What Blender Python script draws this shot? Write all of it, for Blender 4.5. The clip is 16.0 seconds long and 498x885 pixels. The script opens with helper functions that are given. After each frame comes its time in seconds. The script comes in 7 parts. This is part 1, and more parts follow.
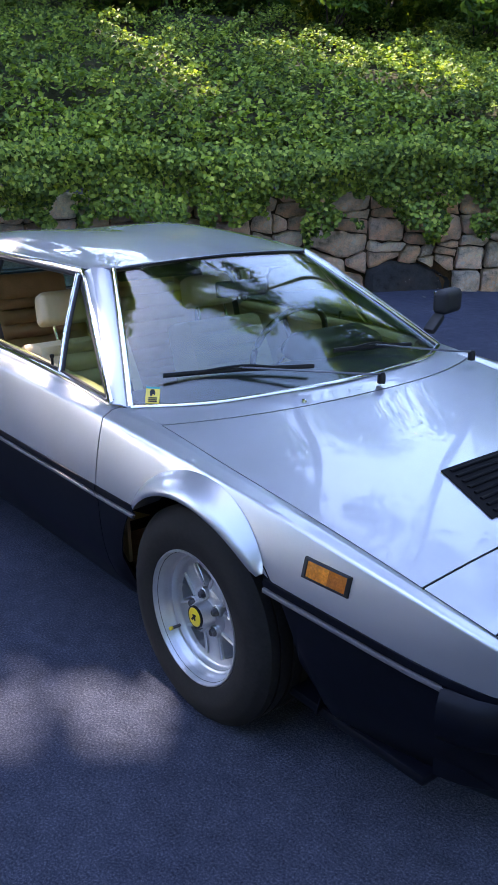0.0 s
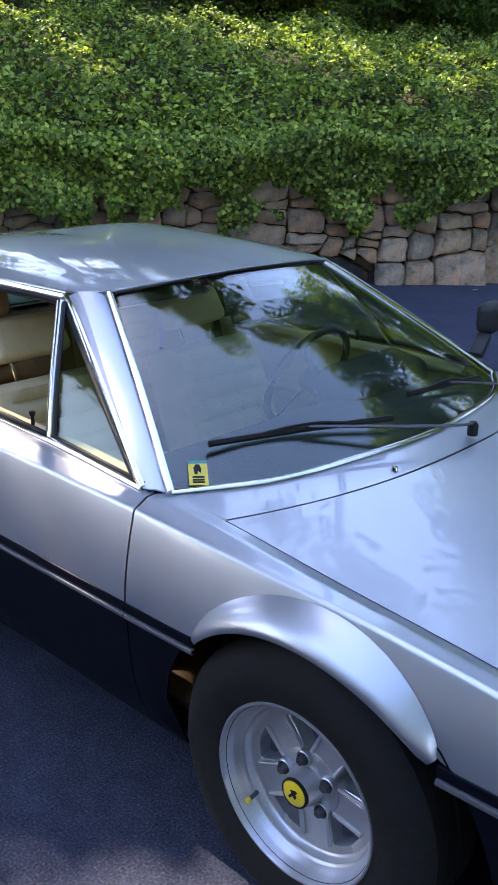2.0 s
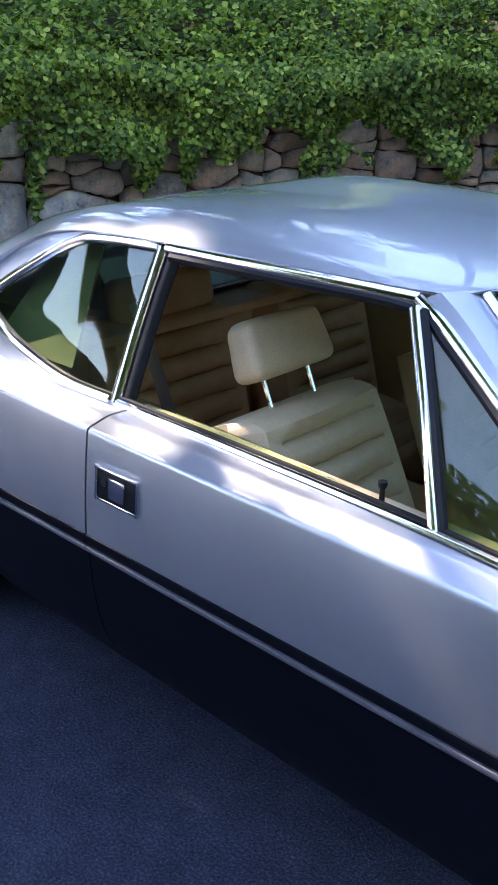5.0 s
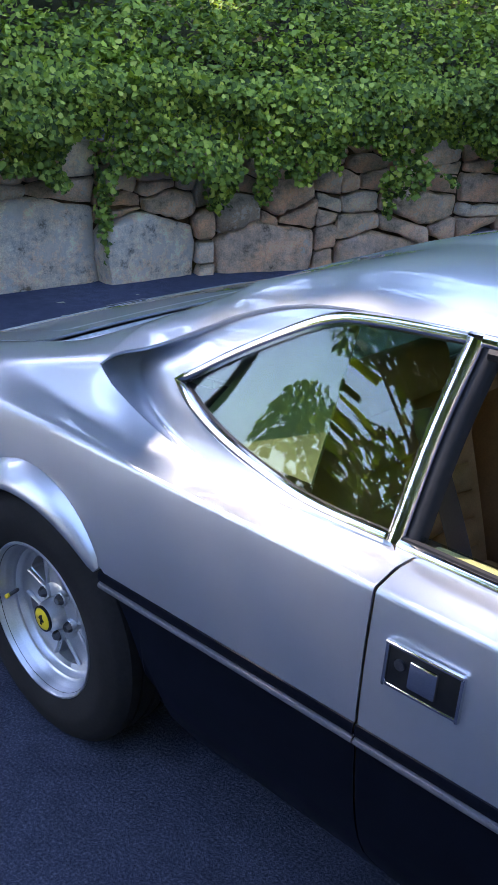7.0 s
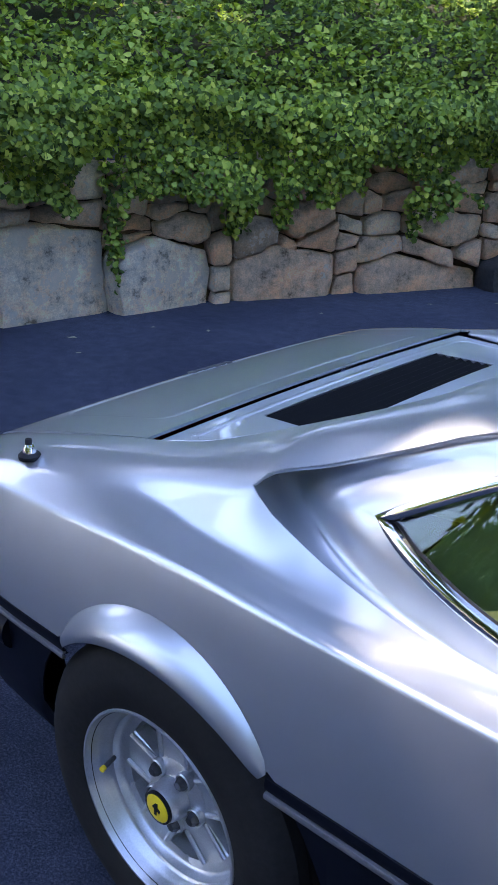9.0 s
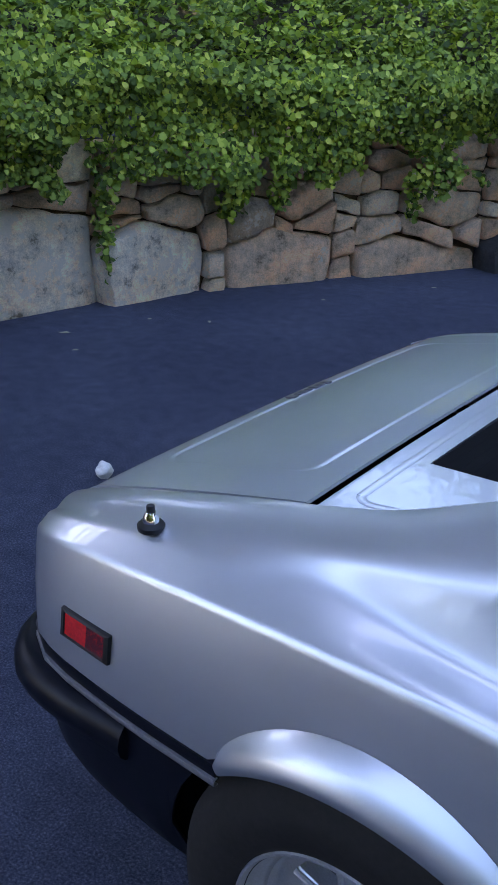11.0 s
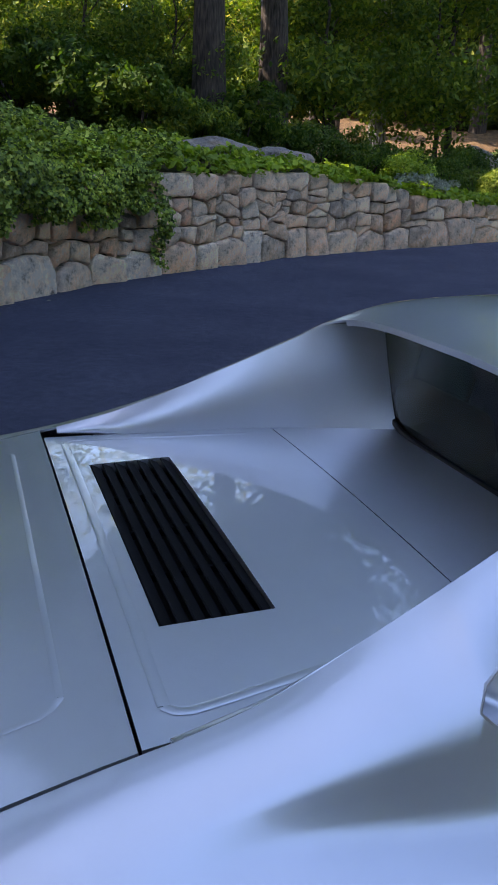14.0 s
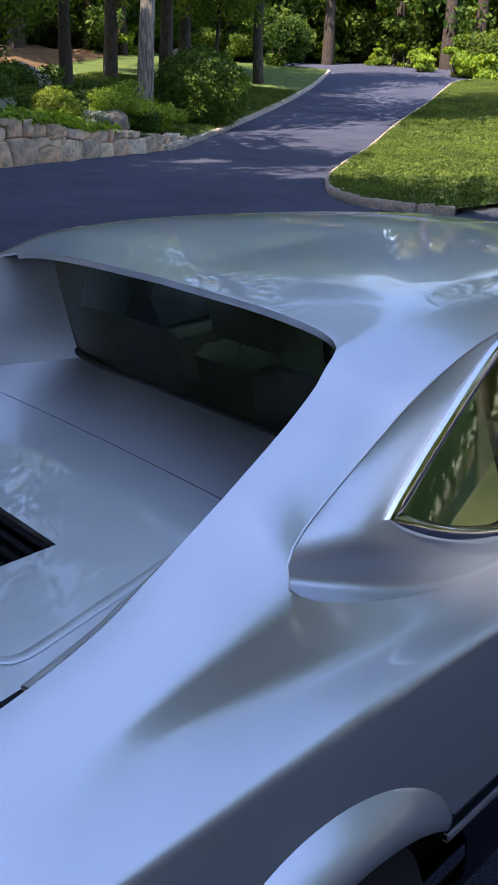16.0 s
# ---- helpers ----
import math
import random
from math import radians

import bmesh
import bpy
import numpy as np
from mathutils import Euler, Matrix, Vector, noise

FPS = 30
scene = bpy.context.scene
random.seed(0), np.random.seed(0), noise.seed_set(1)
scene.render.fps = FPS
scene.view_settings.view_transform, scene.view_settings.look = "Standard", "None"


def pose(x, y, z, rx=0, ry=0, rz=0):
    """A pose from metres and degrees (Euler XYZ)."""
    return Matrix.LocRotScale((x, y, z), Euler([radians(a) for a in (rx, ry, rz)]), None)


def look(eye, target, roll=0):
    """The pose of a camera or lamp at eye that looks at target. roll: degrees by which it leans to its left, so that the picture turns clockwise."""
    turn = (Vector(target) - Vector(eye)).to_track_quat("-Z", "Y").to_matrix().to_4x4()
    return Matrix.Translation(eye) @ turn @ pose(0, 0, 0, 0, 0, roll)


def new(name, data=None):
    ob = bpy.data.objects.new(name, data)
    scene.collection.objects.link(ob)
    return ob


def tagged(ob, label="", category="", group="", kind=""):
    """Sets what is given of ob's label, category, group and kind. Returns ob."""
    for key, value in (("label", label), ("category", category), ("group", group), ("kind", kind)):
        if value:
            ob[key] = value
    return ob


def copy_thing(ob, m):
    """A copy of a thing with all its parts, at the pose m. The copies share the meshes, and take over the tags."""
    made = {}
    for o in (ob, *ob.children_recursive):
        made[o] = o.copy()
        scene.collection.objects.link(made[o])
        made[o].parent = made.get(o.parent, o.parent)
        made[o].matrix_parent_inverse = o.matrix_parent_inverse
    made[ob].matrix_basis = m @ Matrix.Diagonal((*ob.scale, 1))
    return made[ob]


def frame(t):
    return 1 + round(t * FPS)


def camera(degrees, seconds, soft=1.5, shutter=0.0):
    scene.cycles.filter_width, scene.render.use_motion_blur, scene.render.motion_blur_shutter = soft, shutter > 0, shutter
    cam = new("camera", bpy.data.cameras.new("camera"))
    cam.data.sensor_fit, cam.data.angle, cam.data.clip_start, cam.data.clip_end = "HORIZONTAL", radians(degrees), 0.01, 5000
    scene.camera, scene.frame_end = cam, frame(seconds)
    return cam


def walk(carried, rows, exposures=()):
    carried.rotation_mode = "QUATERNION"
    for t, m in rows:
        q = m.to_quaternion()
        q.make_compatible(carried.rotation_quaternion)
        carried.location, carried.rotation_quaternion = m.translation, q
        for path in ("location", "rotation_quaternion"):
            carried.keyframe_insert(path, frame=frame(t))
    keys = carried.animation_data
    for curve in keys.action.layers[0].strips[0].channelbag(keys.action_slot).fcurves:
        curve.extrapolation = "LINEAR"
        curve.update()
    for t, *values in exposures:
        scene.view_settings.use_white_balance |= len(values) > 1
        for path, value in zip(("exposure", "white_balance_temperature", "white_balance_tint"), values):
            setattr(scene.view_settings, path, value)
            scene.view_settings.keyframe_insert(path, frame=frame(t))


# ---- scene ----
cam = camera(31.2, 16.0)
PATH = [
    (0, (1.801, -2.046, 1.572), (0.324, -0.86, 0.929), 0.3),
    (0.5, (1.609, -2.048, 1.564), (0.159, -0.841, 0.901), 0.9),
    (1, (1.376, -1.972, 1.559), (-0.069, -0.751, 0.912), 1.1),
    (1.5, (1.154, -1.915, 1.558), (-0.247, -0.641, 0.914), 2.8),
    (2, (0.897, -1.905, 1.555), (-0.382, -0.52, 0.887), 0.7),
    (2.5, (0.694, -1.88, 1.547), (-0.546, -0.477, 0.843), 1.2),
    (3, (0.473, -1.81, 1.528), (-0.802, -0.494, 0.726), 0.5),
    (3.5, (0.298, -1.783, 1.511), (-0.951, -0.48, 0.65), 1.7),
    (4, (0.105, -1.802, 1.5), (-1.072, -0.438, 0.632), 0.6),
    (4.5, (-0.079, -1.835, 1.498), (-1.244, -0.443, 0.658), -0.0),
    (5, (-0.238, -1.817, 1.497), (-1.486, -0.464, 0.715), 0.5),
    (5.2, (-0.315, -1.785, 1.505), (-1.607, -0.461, 0.744), 0.2),
    (7.3, (-1.075, -1.751, 1.51), (-2.351, -0.411, 0.751), 1.2),
    (7.5, (-1.142, -1.715, 1.517), (-2.442, -0.393, 0.769), 1.1),
    (8, (-1.274, -1.648, 1.528), (-2.619, -0.352, 0.811), 1.1),
    (8.5, (-1.414, -1.62, 1.516), (-2.728, -0.297, 0.792), 1.4),
    (9, (-1.606, -1.628, 1.516), (-2.845, -0.24, 0.781), 1.0),
    (9.2, (-1.666, -1.633, 1.511), (-2.892, -0.238, 0.767), 1.3),
    (11.3, (-2.215, -1.576, 1.507), (-3.31, -0.104, 0.712), 0.5),
    (11.5, (-2.283, -1.586, 1.508), (-3.255, -0.023, 0.725), -0.2),
    (12, (-2.429, -1.554, 1.494), (-3.175, 0.129, 0.712), 1.4),
    (12.5, (-2.59, -1.477, 1.496), (-3.208, 0.283, 0.774), 1.3),
    (13, (-2.729, -1.438, 1.492), (-3.082, 0.387, 0.754), 1.5),
    (13.5, (-2.889, -1.431, 1.492), (-2.734, 0.431, 0.778), 2.2),
    (14, (-2.931, -1.356, 1.489), (-2.349, 0.457, 0.877), 1.0),
    (14.5, (-2.948, -1.317, 1.497), (-1.992, 0.344, 0.921), 0.8),
    (15, (-3.045, -1.298, 1.507), (-1.925, 0.228, 0.862), 0.5),
    (15.5, (-3.137, -1.288, 1.507), (-1.943, 0.147, 0.788), 0.9),
    (16, (-3.154, -1.283, 1.504), (-1.831, 0.017, 0.757), 2.0),
]
walk(cam, [(t, look(eye, target, roll)) for t, eye, target, roll in PATH],
     [(0.0, 2.9, 6500, 24), (1.5, 2.76, 6600, 24), (2.0, 2.74, 6650, 24), (3.5, 2.65, 6650, 24), (5.0, 2.8, 6350, 24), (7.5, 2.92, 6250, 24), (8.5, 2.82, 6250, 24), (9.0, 2.84, 6350, 24), (11.5, 2.85, 6900, 24), (12.5, 2.65, 7100, 24), (13.0, 2.6, 7150, 24), (13.5, 2.35, 7150, 24), (14.0, 2.1, 6950, 22), (15.0, 2.22, 6850, 22), (16.0, 2.05, 6800, 22)])

# ---------------------------------------------------------------- light
SUN_AZ, SUN_EL = radians(264), radians(50)     # azimuth clockwise from +y
world = bpy.data.worlds.new("sky_world")
scene.world = world
world.use_nodes = True
wn = world.node_tree.nodes
sky = wn.new("ShaderNodeTexSky")
sky.sky_type, sky.sun_disc = "NISHITA", False
sky.sun_elevation, sky.sun_rotation = SUN_EL, SUN_AZ
sky.air_density, sky.dust_density, sky.ozone_density = 1.0, 0.8, 2.4
wn["Background"].inputs["Strength"].default_value = 0.15
world.node_tree.links.new(sky.outputs[0], wn["Background"].inputs["Color"])
sun_dir = Vector((math.sin(SUN_AZ) * math.cos(SUN_EL), math.cos(SUN_AZ) * math.cos(SUN_EL), math.sin(SUN_EL)))
sun = new("sun", bpy.data.lights.new("sun", "SUN"))
sun.data.energy, sun.data.angle, sun.data.color = 2.9, radians(0.27), (1.0, 0.91, 0.76)
sun.matrix_world = look(sun_dir * 60, (0, 0, 0))

# ---------------------------------------------------------------- materials


def nodes_of(name):
    m = bpy.data.materials.new(name)
    m.use_nodes = True
    t = m.node_tree
    return m, t, t.nodes["Principled BSDF"]


def link(t, a, b):
    t.links.new(a, b)


def noise_node(t, scale, detail=5.0, rough=0.6, coord="Object"):
    c = t.nodes.new("ShaderNodeTexCoord")
    n = t.nodes.new("ShaderNodeTexNoise")
    n.inputs["Scale"].default_value, n.inputs["Detail"].default_value, n.inputs["Roughness"].default_value = scale, detail, rough
    link(t, c.outputs[coord], n.inputs["Vector"])
    return n


def ramp_node(t, fac, stops):
    r = t.nodes.new("ShaderNodeValToRGB")
    e = r.color_ramp.elements
    e[0].position, e[0].color = stops[0][0], (*stops[0][1], 1)
    e[1].position, e[1].color = stops[-1][0], (*stops[-1][1], 1)
    for pos, col in stops[1:-1]:
        x = e.new(pos)
        x.color = (*col, 1)
    link(t, fac, r.inputs["Fac"])
    return r


def mix_node(t, fac, a, b, blend="MIX"):
    m = t.nodes.new("ShaderNodeMix")
    m.data_type, m.blend_type = "RGBA", blend
    for sock, val in ((m.inputs["Factor"], fac), (m.inputs["A"], a), (m.inputs["B"], b)):
        if isinstance(val, (int, float)):
            sock.default_value = val
        elif isinstance(val, tuple):
            sock.default_value = (*val, 1)
        else:
            link(t, val, sock)
    return m.outputs["Result"]


def bump_node(t, bsdf, height, strength, distance):
    b = t.nodes.new("ShaderNodeBump")
    b.inputs["Strength"].default_value, b.inputs["Distance"].default_value = strength, distance
    link(t, height, b.inputs["Height"])
    link(t, b.outputs[0], bsdf.inputs["Normal"])


def plain(name, col, rough=0.5, metal=0.0, grain=60.0, vary=0.15, bump=0.1, dist=0.001, coat=0.0, spec=0.5):
    """A surface with fine grain and broad, faint unevenness."""
    m, t, p = nodes_of(name)
    fine, broad = noise_node(t, grain), noise_node(t, grain / 14, 3)
    lo, hi = tuple(c * (1 - vary) for c in col), tuple(min(1, c * (1 + vary)) for c in col)
    a = ramp_node(t, fine.outputs["Fac"], [(0.3, lo), (0.7, hi)])
    b = ramp_node(t, broad.outputs["Fac"], [(0.35, (1 - vary, 1 - vary, 1 - vary)), (0.65, (1, 1, 1))])
    link(t, mix_node(t, 1.0, a.outputs[0], b.outputs[0], "MULTIPLY"), p.inputs["Base Color"])
    p.inputs["Roughness"].default_value, p.inputs["Metallic"].default_value = rough, metal
    p.inputs["Coat Weight"].default_value, p.inputs["Specular IOR Level"].default_value = coat, spec
    p.inputs["Coat Roughness"].default_value = 0.05
    if bump:
        bump_node(t, p, fine.outputs["Fac"], bump, dist)
    return m


def paint_material():
    """Silver metallic lacquer: flakes, clear coat, a film of dust."""
    m, t, p = nodes_of("silver_paint")
    flake = noise_node(t, 1400, 1)
    dust = noise_node(t, 5, 6, 0.65)
    a = ramp_node(t, flake.outputs["Fac"], [(0.25, (0.47, 0.495, 0.535)), (0.75, (0.61, 0.635, 0.675))])
    d = ramp_node(t, dust.outputs["Fac"], [(0.3, (0.92, 0.92, 0.91)), (0.7, (1, 1, 1))])
    link(t, mix_node(t, 1.0, a.outputs[0], d.outputs[0], "MULTIPLY"), p.inputs["Base Color"])
    r = t.nodes.new("ShaderNodeMapRange")
    r.inputs["To Min"].default_value, r.inputs["To Max"].default_value = 0.37, 0.43
    link(t, dust.outputs["Fac"], r.inputs["Value"])
    link(t, r.outputs[0], p.inputs["Roughness"])
    p.inputs["Metallic"].default_value = 0.88
    p.inputs["Coat Weight"].default_value, p.inputs["Coat Roughness"].default_value = 1.0, 0.025
    return m


def glass_material(name, tint, gloss=1.0, facing=0.045):
    m, t, p = nodes_of(name)
    t.nodes.remove(p)
    tr, gl, mx, fr = (t.nodes.new("ShaderNode" + k) for k in ("BsdfTransparent", "BsdfGlossy", "MixShader", "LayerWeight"))
    smear = noise_node(t, 9, 4)
    rr = ramp_node(t, smear.outputs["Fac"], [(0.35, (0.0, 0.0, 0.0)), (0.8, (0.012, 0.012, 0.012))])
    link(t, rr.outputs[0], gl.inputs["Roughness"])
    tr.inputs["Color"].default_value = (*tint, 1)
    gl.inputs["Color"].default_value = (gloss, gloss, gloss, 1)
    fr.inputs["Blend"].default_value = 0.5
    pw, ma = t.nodes.new("ShaderNodeMath"), t.nodes.new("ShaderNodeMath")
    pw.operation, ma.operation = "POWER", "MULTIPLY_ADD"
    pw.inputs[1].default_value, ma.inputs[1].default_value, ma.inputs[2].default_value = 5.0, 0.90, facing
    link(t, fr.outputs["Facing"], pw.inputs[0])
    link(t, pw.outputs[0], ma.inputs[0])
    link(t, ma.outputs[0], mx.inputs[0])
    link(t, tr.outputs[0], mx.inputs[1])
    link(t, gl.outputs[0], mx.inputs[2])
    link(t, mx.outputs[0], t.nodes["Material Output"].inputs["Surface"])
    return m


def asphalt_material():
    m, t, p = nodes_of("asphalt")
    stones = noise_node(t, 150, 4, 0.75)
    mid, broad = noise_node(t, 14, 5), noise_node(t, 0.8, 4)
    # sky reflection put into the colour: the stone tones are tinted blue
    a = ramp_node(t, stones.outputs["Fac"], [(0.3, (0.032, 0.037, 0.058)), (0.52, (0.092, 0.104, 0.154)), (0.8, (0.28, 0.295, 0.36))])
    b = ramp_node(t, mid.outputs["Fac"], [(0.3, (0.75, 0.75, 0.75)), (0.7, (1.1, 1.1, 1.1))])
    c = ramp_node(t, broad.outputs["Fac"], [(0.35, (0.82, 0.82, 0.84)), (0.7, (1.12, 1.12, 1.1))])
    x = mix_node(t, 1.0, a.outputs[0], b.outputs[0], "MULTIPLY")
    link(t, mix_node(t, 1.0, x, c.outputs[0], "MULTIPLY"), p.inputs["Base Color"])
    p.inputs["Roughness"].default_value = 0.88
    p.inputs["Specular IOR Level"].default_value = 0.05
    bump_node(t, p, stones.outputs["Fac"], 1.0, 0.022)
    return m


def stone_material(name, tones, lichen=0.62):
    """Split fieldstone: each stone takes its own tone, with lichen, stains and grain."""
    m, t, p = nodes_of(name)
    info = t.nodes.new("ShaderNodeObjectInfo")
    geo = t.nodes.new("ShaderNodeNewGeometry")
    s = t.nodes.new("ShaderNodeMath")
    s.operation = "ADD"
    f = t.nodes.new("ShaderNodeMath")
    f.operation = "FRACT"
    link(t, info.outputs["Random"], s.inputs[0])
    link(t, geo.outputs["Random Per Island"], s.inputs[1])
    link(t, s.outputs[0], f.inputs[0])
    tone = ramp_node(t, f.outputs[0], [(i / (len(tones) - 1), c) for i, c in enumerate(tones)])
    stain, grain, lich = noise_node(t, 7, 7, 0.7), noise_node(t, 90, 4, 0.7), noise_node(t, 4.3, 5, 0.75)
    a = ramp_node(t, stain.outputs["Fac"], [(0.34, (0.34, 0.31, 0.28)), (0.43, (1.02, 0.98, 0.92)), (0.64, (1.6, 1.52, 1.40))])
    b = ramp_node(t, grain.outputs["Fac"], [(0.3, (0.72, 0.72, 0.72)), (0.7, (1.15, 1.15, 1.15))])
    patch = noise_node(t, 2.6, 6, 0.7)
    pr = ramp_node(t, patch.outputs["Fac"], [(0.38, (0.90, 0.95, 1.02)), (0.5, (1.08, 1.06, 1.04)), (0.62, (1.28, 1.06, 0.88))])
    x = mix_node(t, 1.0, tone.outputs[0], pr.outputs[0], "MULTIPLY")
    x = mix_node(t, 1.0, x, a.outputs[0], "MULTIPLY")
    x = mix_node(t, 1.0, x, b.outputs[0], "MULTIPLY")
    w = ramp_node(t, lich.outputs["Fac"], [(lichen, (0, 0, 0)), (lichen + 0.06, (0.75, 0.75, 0.75))])
    x = mix_node(t, w.outputs[0], x, (0.74, 0.69, 0.60))
    link(t, x, p.inputs["Base Color"])
    p.inputs["Roughness"].default_value = 0.92
    h = t.nodes.new("ShaderNodeMath")
    h.operation = "ADD"
    link(t, stain.outputs["Fac"], h.inputs[0])
    link(t, grain.outputs["Fac"], h.inputs[1])
    bump_node(t, p, h.outputs[0], 1.0, 0.045)
    return m


def leaf_material(name, stops, trans=0.35, rough=0.45):
    """Leaves: every leaf its own tone, light shining through the blade."""
    m, t, p = nodes_of(name)
    geo = t.nodes.new("ShaderNodeNewGeometry")
    r = ramp_node(t, geo.outputs["Random Per Island"], stops)
    n = noise_node(t, 0.9, 3)
    # shading of leaf clumps put into the colour as broad tone drifts
    b = ramp_node(t, n.outputs["Fac"], [(0.35, (0.66, 0.70, 0.70)), (0.65, (1.22, 1.18, 1.02))])
    col = mix_node(t, 1.0, r.outputs[0], b.outputs[0], "MULTIPLY")
    link(t, col, p.inputs["Base Color"])
    p.inputs["Roughness"].default_value = rough + 0.15
    p.inputs["Specular IOR Level"].default_value = 0.28
    tl = t.nodes.new("ShaderNodeBsdfTranslucent")
    link(t, mix_node(t, 1.0, col, (1.5, 1.6, 0.5), "MULTIPLY"), tl.inputs["Color"])
    mx = t.nodes.new("ShaderNodeMixShader")
    mx.inputs[0].default_value = trans
    link(t, p.outputs[0], mx.inputs[1])
    link(t, tl.outputs[0], mx.inputs[2])
    link(t, mx.outputs[0], t.nodes["Material Output"].inputs["Surface"])
    return m


def soil_material(name, stops, scale=3.0):
    m, t, p = nodes_of(name)
    a, b = noise_node(t, scale, 8, 0.7), noise_node(t, scale * 22, 4, 0.7)
    x = ramp_node(t, a.outputs["Fac"], stops)
    y = ramp_node(t, b.outputs["Fac"], [(0.3, (0.6, 0.6, 0.6)), (0.7, (1.2, 1.2, 1.2))])
    link(t, mix_node(t, 1.0, x.outputs[0], y.outputs[0], "MULTIPLY"), p.inputs["Base Color"])
    p.inputs["Roughness"].default_value = 0.95
    bump_node(t, p, b.outputs["Fac"], 1.0, 0.03)
    return m


def bark_material(name, lo, hi):
    m, t, p = nodes_of(name)
    c = t.nodes.new("ShaderNodeTexCoord")
    mp = t.nodes.new("ShaderNodeMapping")
    mp.inputs["Scale"].default_value = (14, 14, 2.2)
    n = t.nodes.new("ShaderNodeTexNoise")
    n.inputs["Scale"].default_value, n.inputs["Detail"].default_value = 1.6, 7
    link(t, c.outputs["Object"], mp.inputs["Vector"])
    link(t, mp.outputs[0], n.inputs["Vector"])
    r = ramp_node(t, n.outputs["Fac"], [(0.35, lo), (0.65, hi)])
    link(t, r.outputs[0], p.inputs["Base Color"])
    p.inputs["Roughness"].default_value = 0.95
    bump_node(t, p, n.outputs["Fac"], 1.0, 0.03)
    return m


M_PAINT = paint_material()
M_BLACK = plain("satin_black_paint", (0.004, 0.005, 0.009), 0.38, grain=30, vary=0.25, bump=0.0, spec=0.14)
M_RUBBER = plain("tyre_rubber", (0.014, 0.013, 0.013), 0.75, grain=90, vary=0.3, bump=0.25, spec=0.25)
M_SEAL = plain("rubber_seal", (0.008, 0.008, 0.009), 0.5, grain=80, vary=0.2, bump=0.1, spec=0.3)
M_CHROME = plain("polished_trim", (0.80, 0.80, 0.79), 0.10, 1.0, grain=25, vary=0.05, bump=0.0)
M_ALLOY = plain("cast_alloy", (0.52, 0.53, 0.55), 0.36, 0.75, grain=300, vary=0.10, bump=0.05, coat=0.3)
M_STEEL = plain("dark_steel", (0.12, 0.12, 0.13), 0.4, 0.8, grain=120, vary=0.2, bump=0.1)
M_TRIM = plain("satin_grey_trim", (0.20, 0.20, 0.22), 0.42, 0.55, grain=120, vary=0.12, bump=0.05)
M_YELLOW = plain("yellow_enamel", (0.80, 0.58, 0.02), 0.3, grain=60, vary=0.06, bump=0.0, coat=0.6)
M_AMBER = plain("amber_lens", (0.72, 0.22, 0.01), 0.12, grain=160, vary=0.35, bump=0.6, dist=0.002, coat=1.0)
M_RED = plain("red_lens", (0.62, 0.015, 0.012), 0.12, grain=160, vary=0.3, bump=0.6, dist=0.002, coat=1.0)
M_DARKRED = plain("dark_red_lens", (0.16, 0.008, 0.01), 0.15, grain=160, vary=0.3, bump=0.4, dist=0.002, coat=1.0)
M_CREAM = plain("cream_leather", (0.68, 0.53, 0.31), 0.48, grain=220, vary=0.10, bump=0.25)
M_TAN = plain("tan_leather", (0.44, 0.25, 0.12), 0.5, grain=220, vary=0.14, bump=0.25)
M_BLACKVINYL = plain("black_vinyl", (0.014, 0.014, 0.015), 0.6, grain=260, vary=0.2, bump=0.3)
M_CARPET = plain("tan_carpet", (0.20, 0.13, 0.07), 0.95, grain=300, vary=0.35, bump=0.6)
M_LINING = plain("headliner", (0.30, 0.26, 0.19), 0.9, grain=300, vary=0.12, bump=0.3)
M_GLASS = glass_material("tinted_glass", (0.68, 0.77, 0.63))
M_SCREEN = glass_material("laminated_glass", (0.78, 0.86, 0.81), 1.0, 0.06)
M_OLIVE = plain("olive_cloth", (0.30, 0.29, 0.18), 0.85, grain=260, vary=0.14, bump=0.3)
M_GRILLE = plain("grille_black", (0.004, 0.004, 0.005), 0.7, grain=200, vary=0.2, bump=0.1, spec=0.1)
M_DARKGLASS = glass_material("rear_glass", (0.42, 0.50, 0.48), 0.55, 0.03)
M_MIRROR = plain("mirror_glass", (0.9, 0.9, 0.9), 0.02, 1.0, grain=10, vary=0.01, bump=0.0)
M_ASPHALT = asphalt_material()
M_STONE = stone_material("fieldstone", [(0.32, 0.28, 0.24), (0.68, 0.51, 0.36), (0.57, 0.50, 0.42), (0.74, 0.54, 0.38), (0.42, 0.37, 0.31), (0.80, 0.69, 0.54), (0.64, 0.49, 0.37)], 0.56)
M_BOULDER = stone_material("pale_boulder", [(0.76, 0.68, 0.57), (0.80, 0.71, 0.59), (0.72, 0.64, 0.54)], 0.50)
M_PINK = stone_material("pink_granite", [(0.64, 0.44, 0.31), (0.58, 0.41, 0.29), (0.66, 0.49, 0.37)])
M_DARKSTONE = stone_material("black_stone", [(0.045, 0.047, 0.052), (0.055, 0.056, 0.06), (0.05, 0.05, 0.055)])
M_KERB = stone_material("kerb_granite", [(0.48, 0.46, 0.43), (0.56, 0.53, 0.49), (0.43, 0.41, 0.39)])
M_IVY = leaf_material("ivy_leaves", [(0.0, (0.032, 0.062, 0.015)), (0.35, (0.130, 0.206, 0.038)), (0.8, (0.315, 0.420, 0.078)), (1.0, (0.54, 0.58, 0.125))], 0.28, 0.45)
M_LEAF = leaf_material("tree_leaves", [(0.0, (0.04, 0.085, 0.016)), (0.6, (0.10, 0.17, 0.026)), (1.0, (0.22, 0.26, 0.036))], 0.45, 0.5)
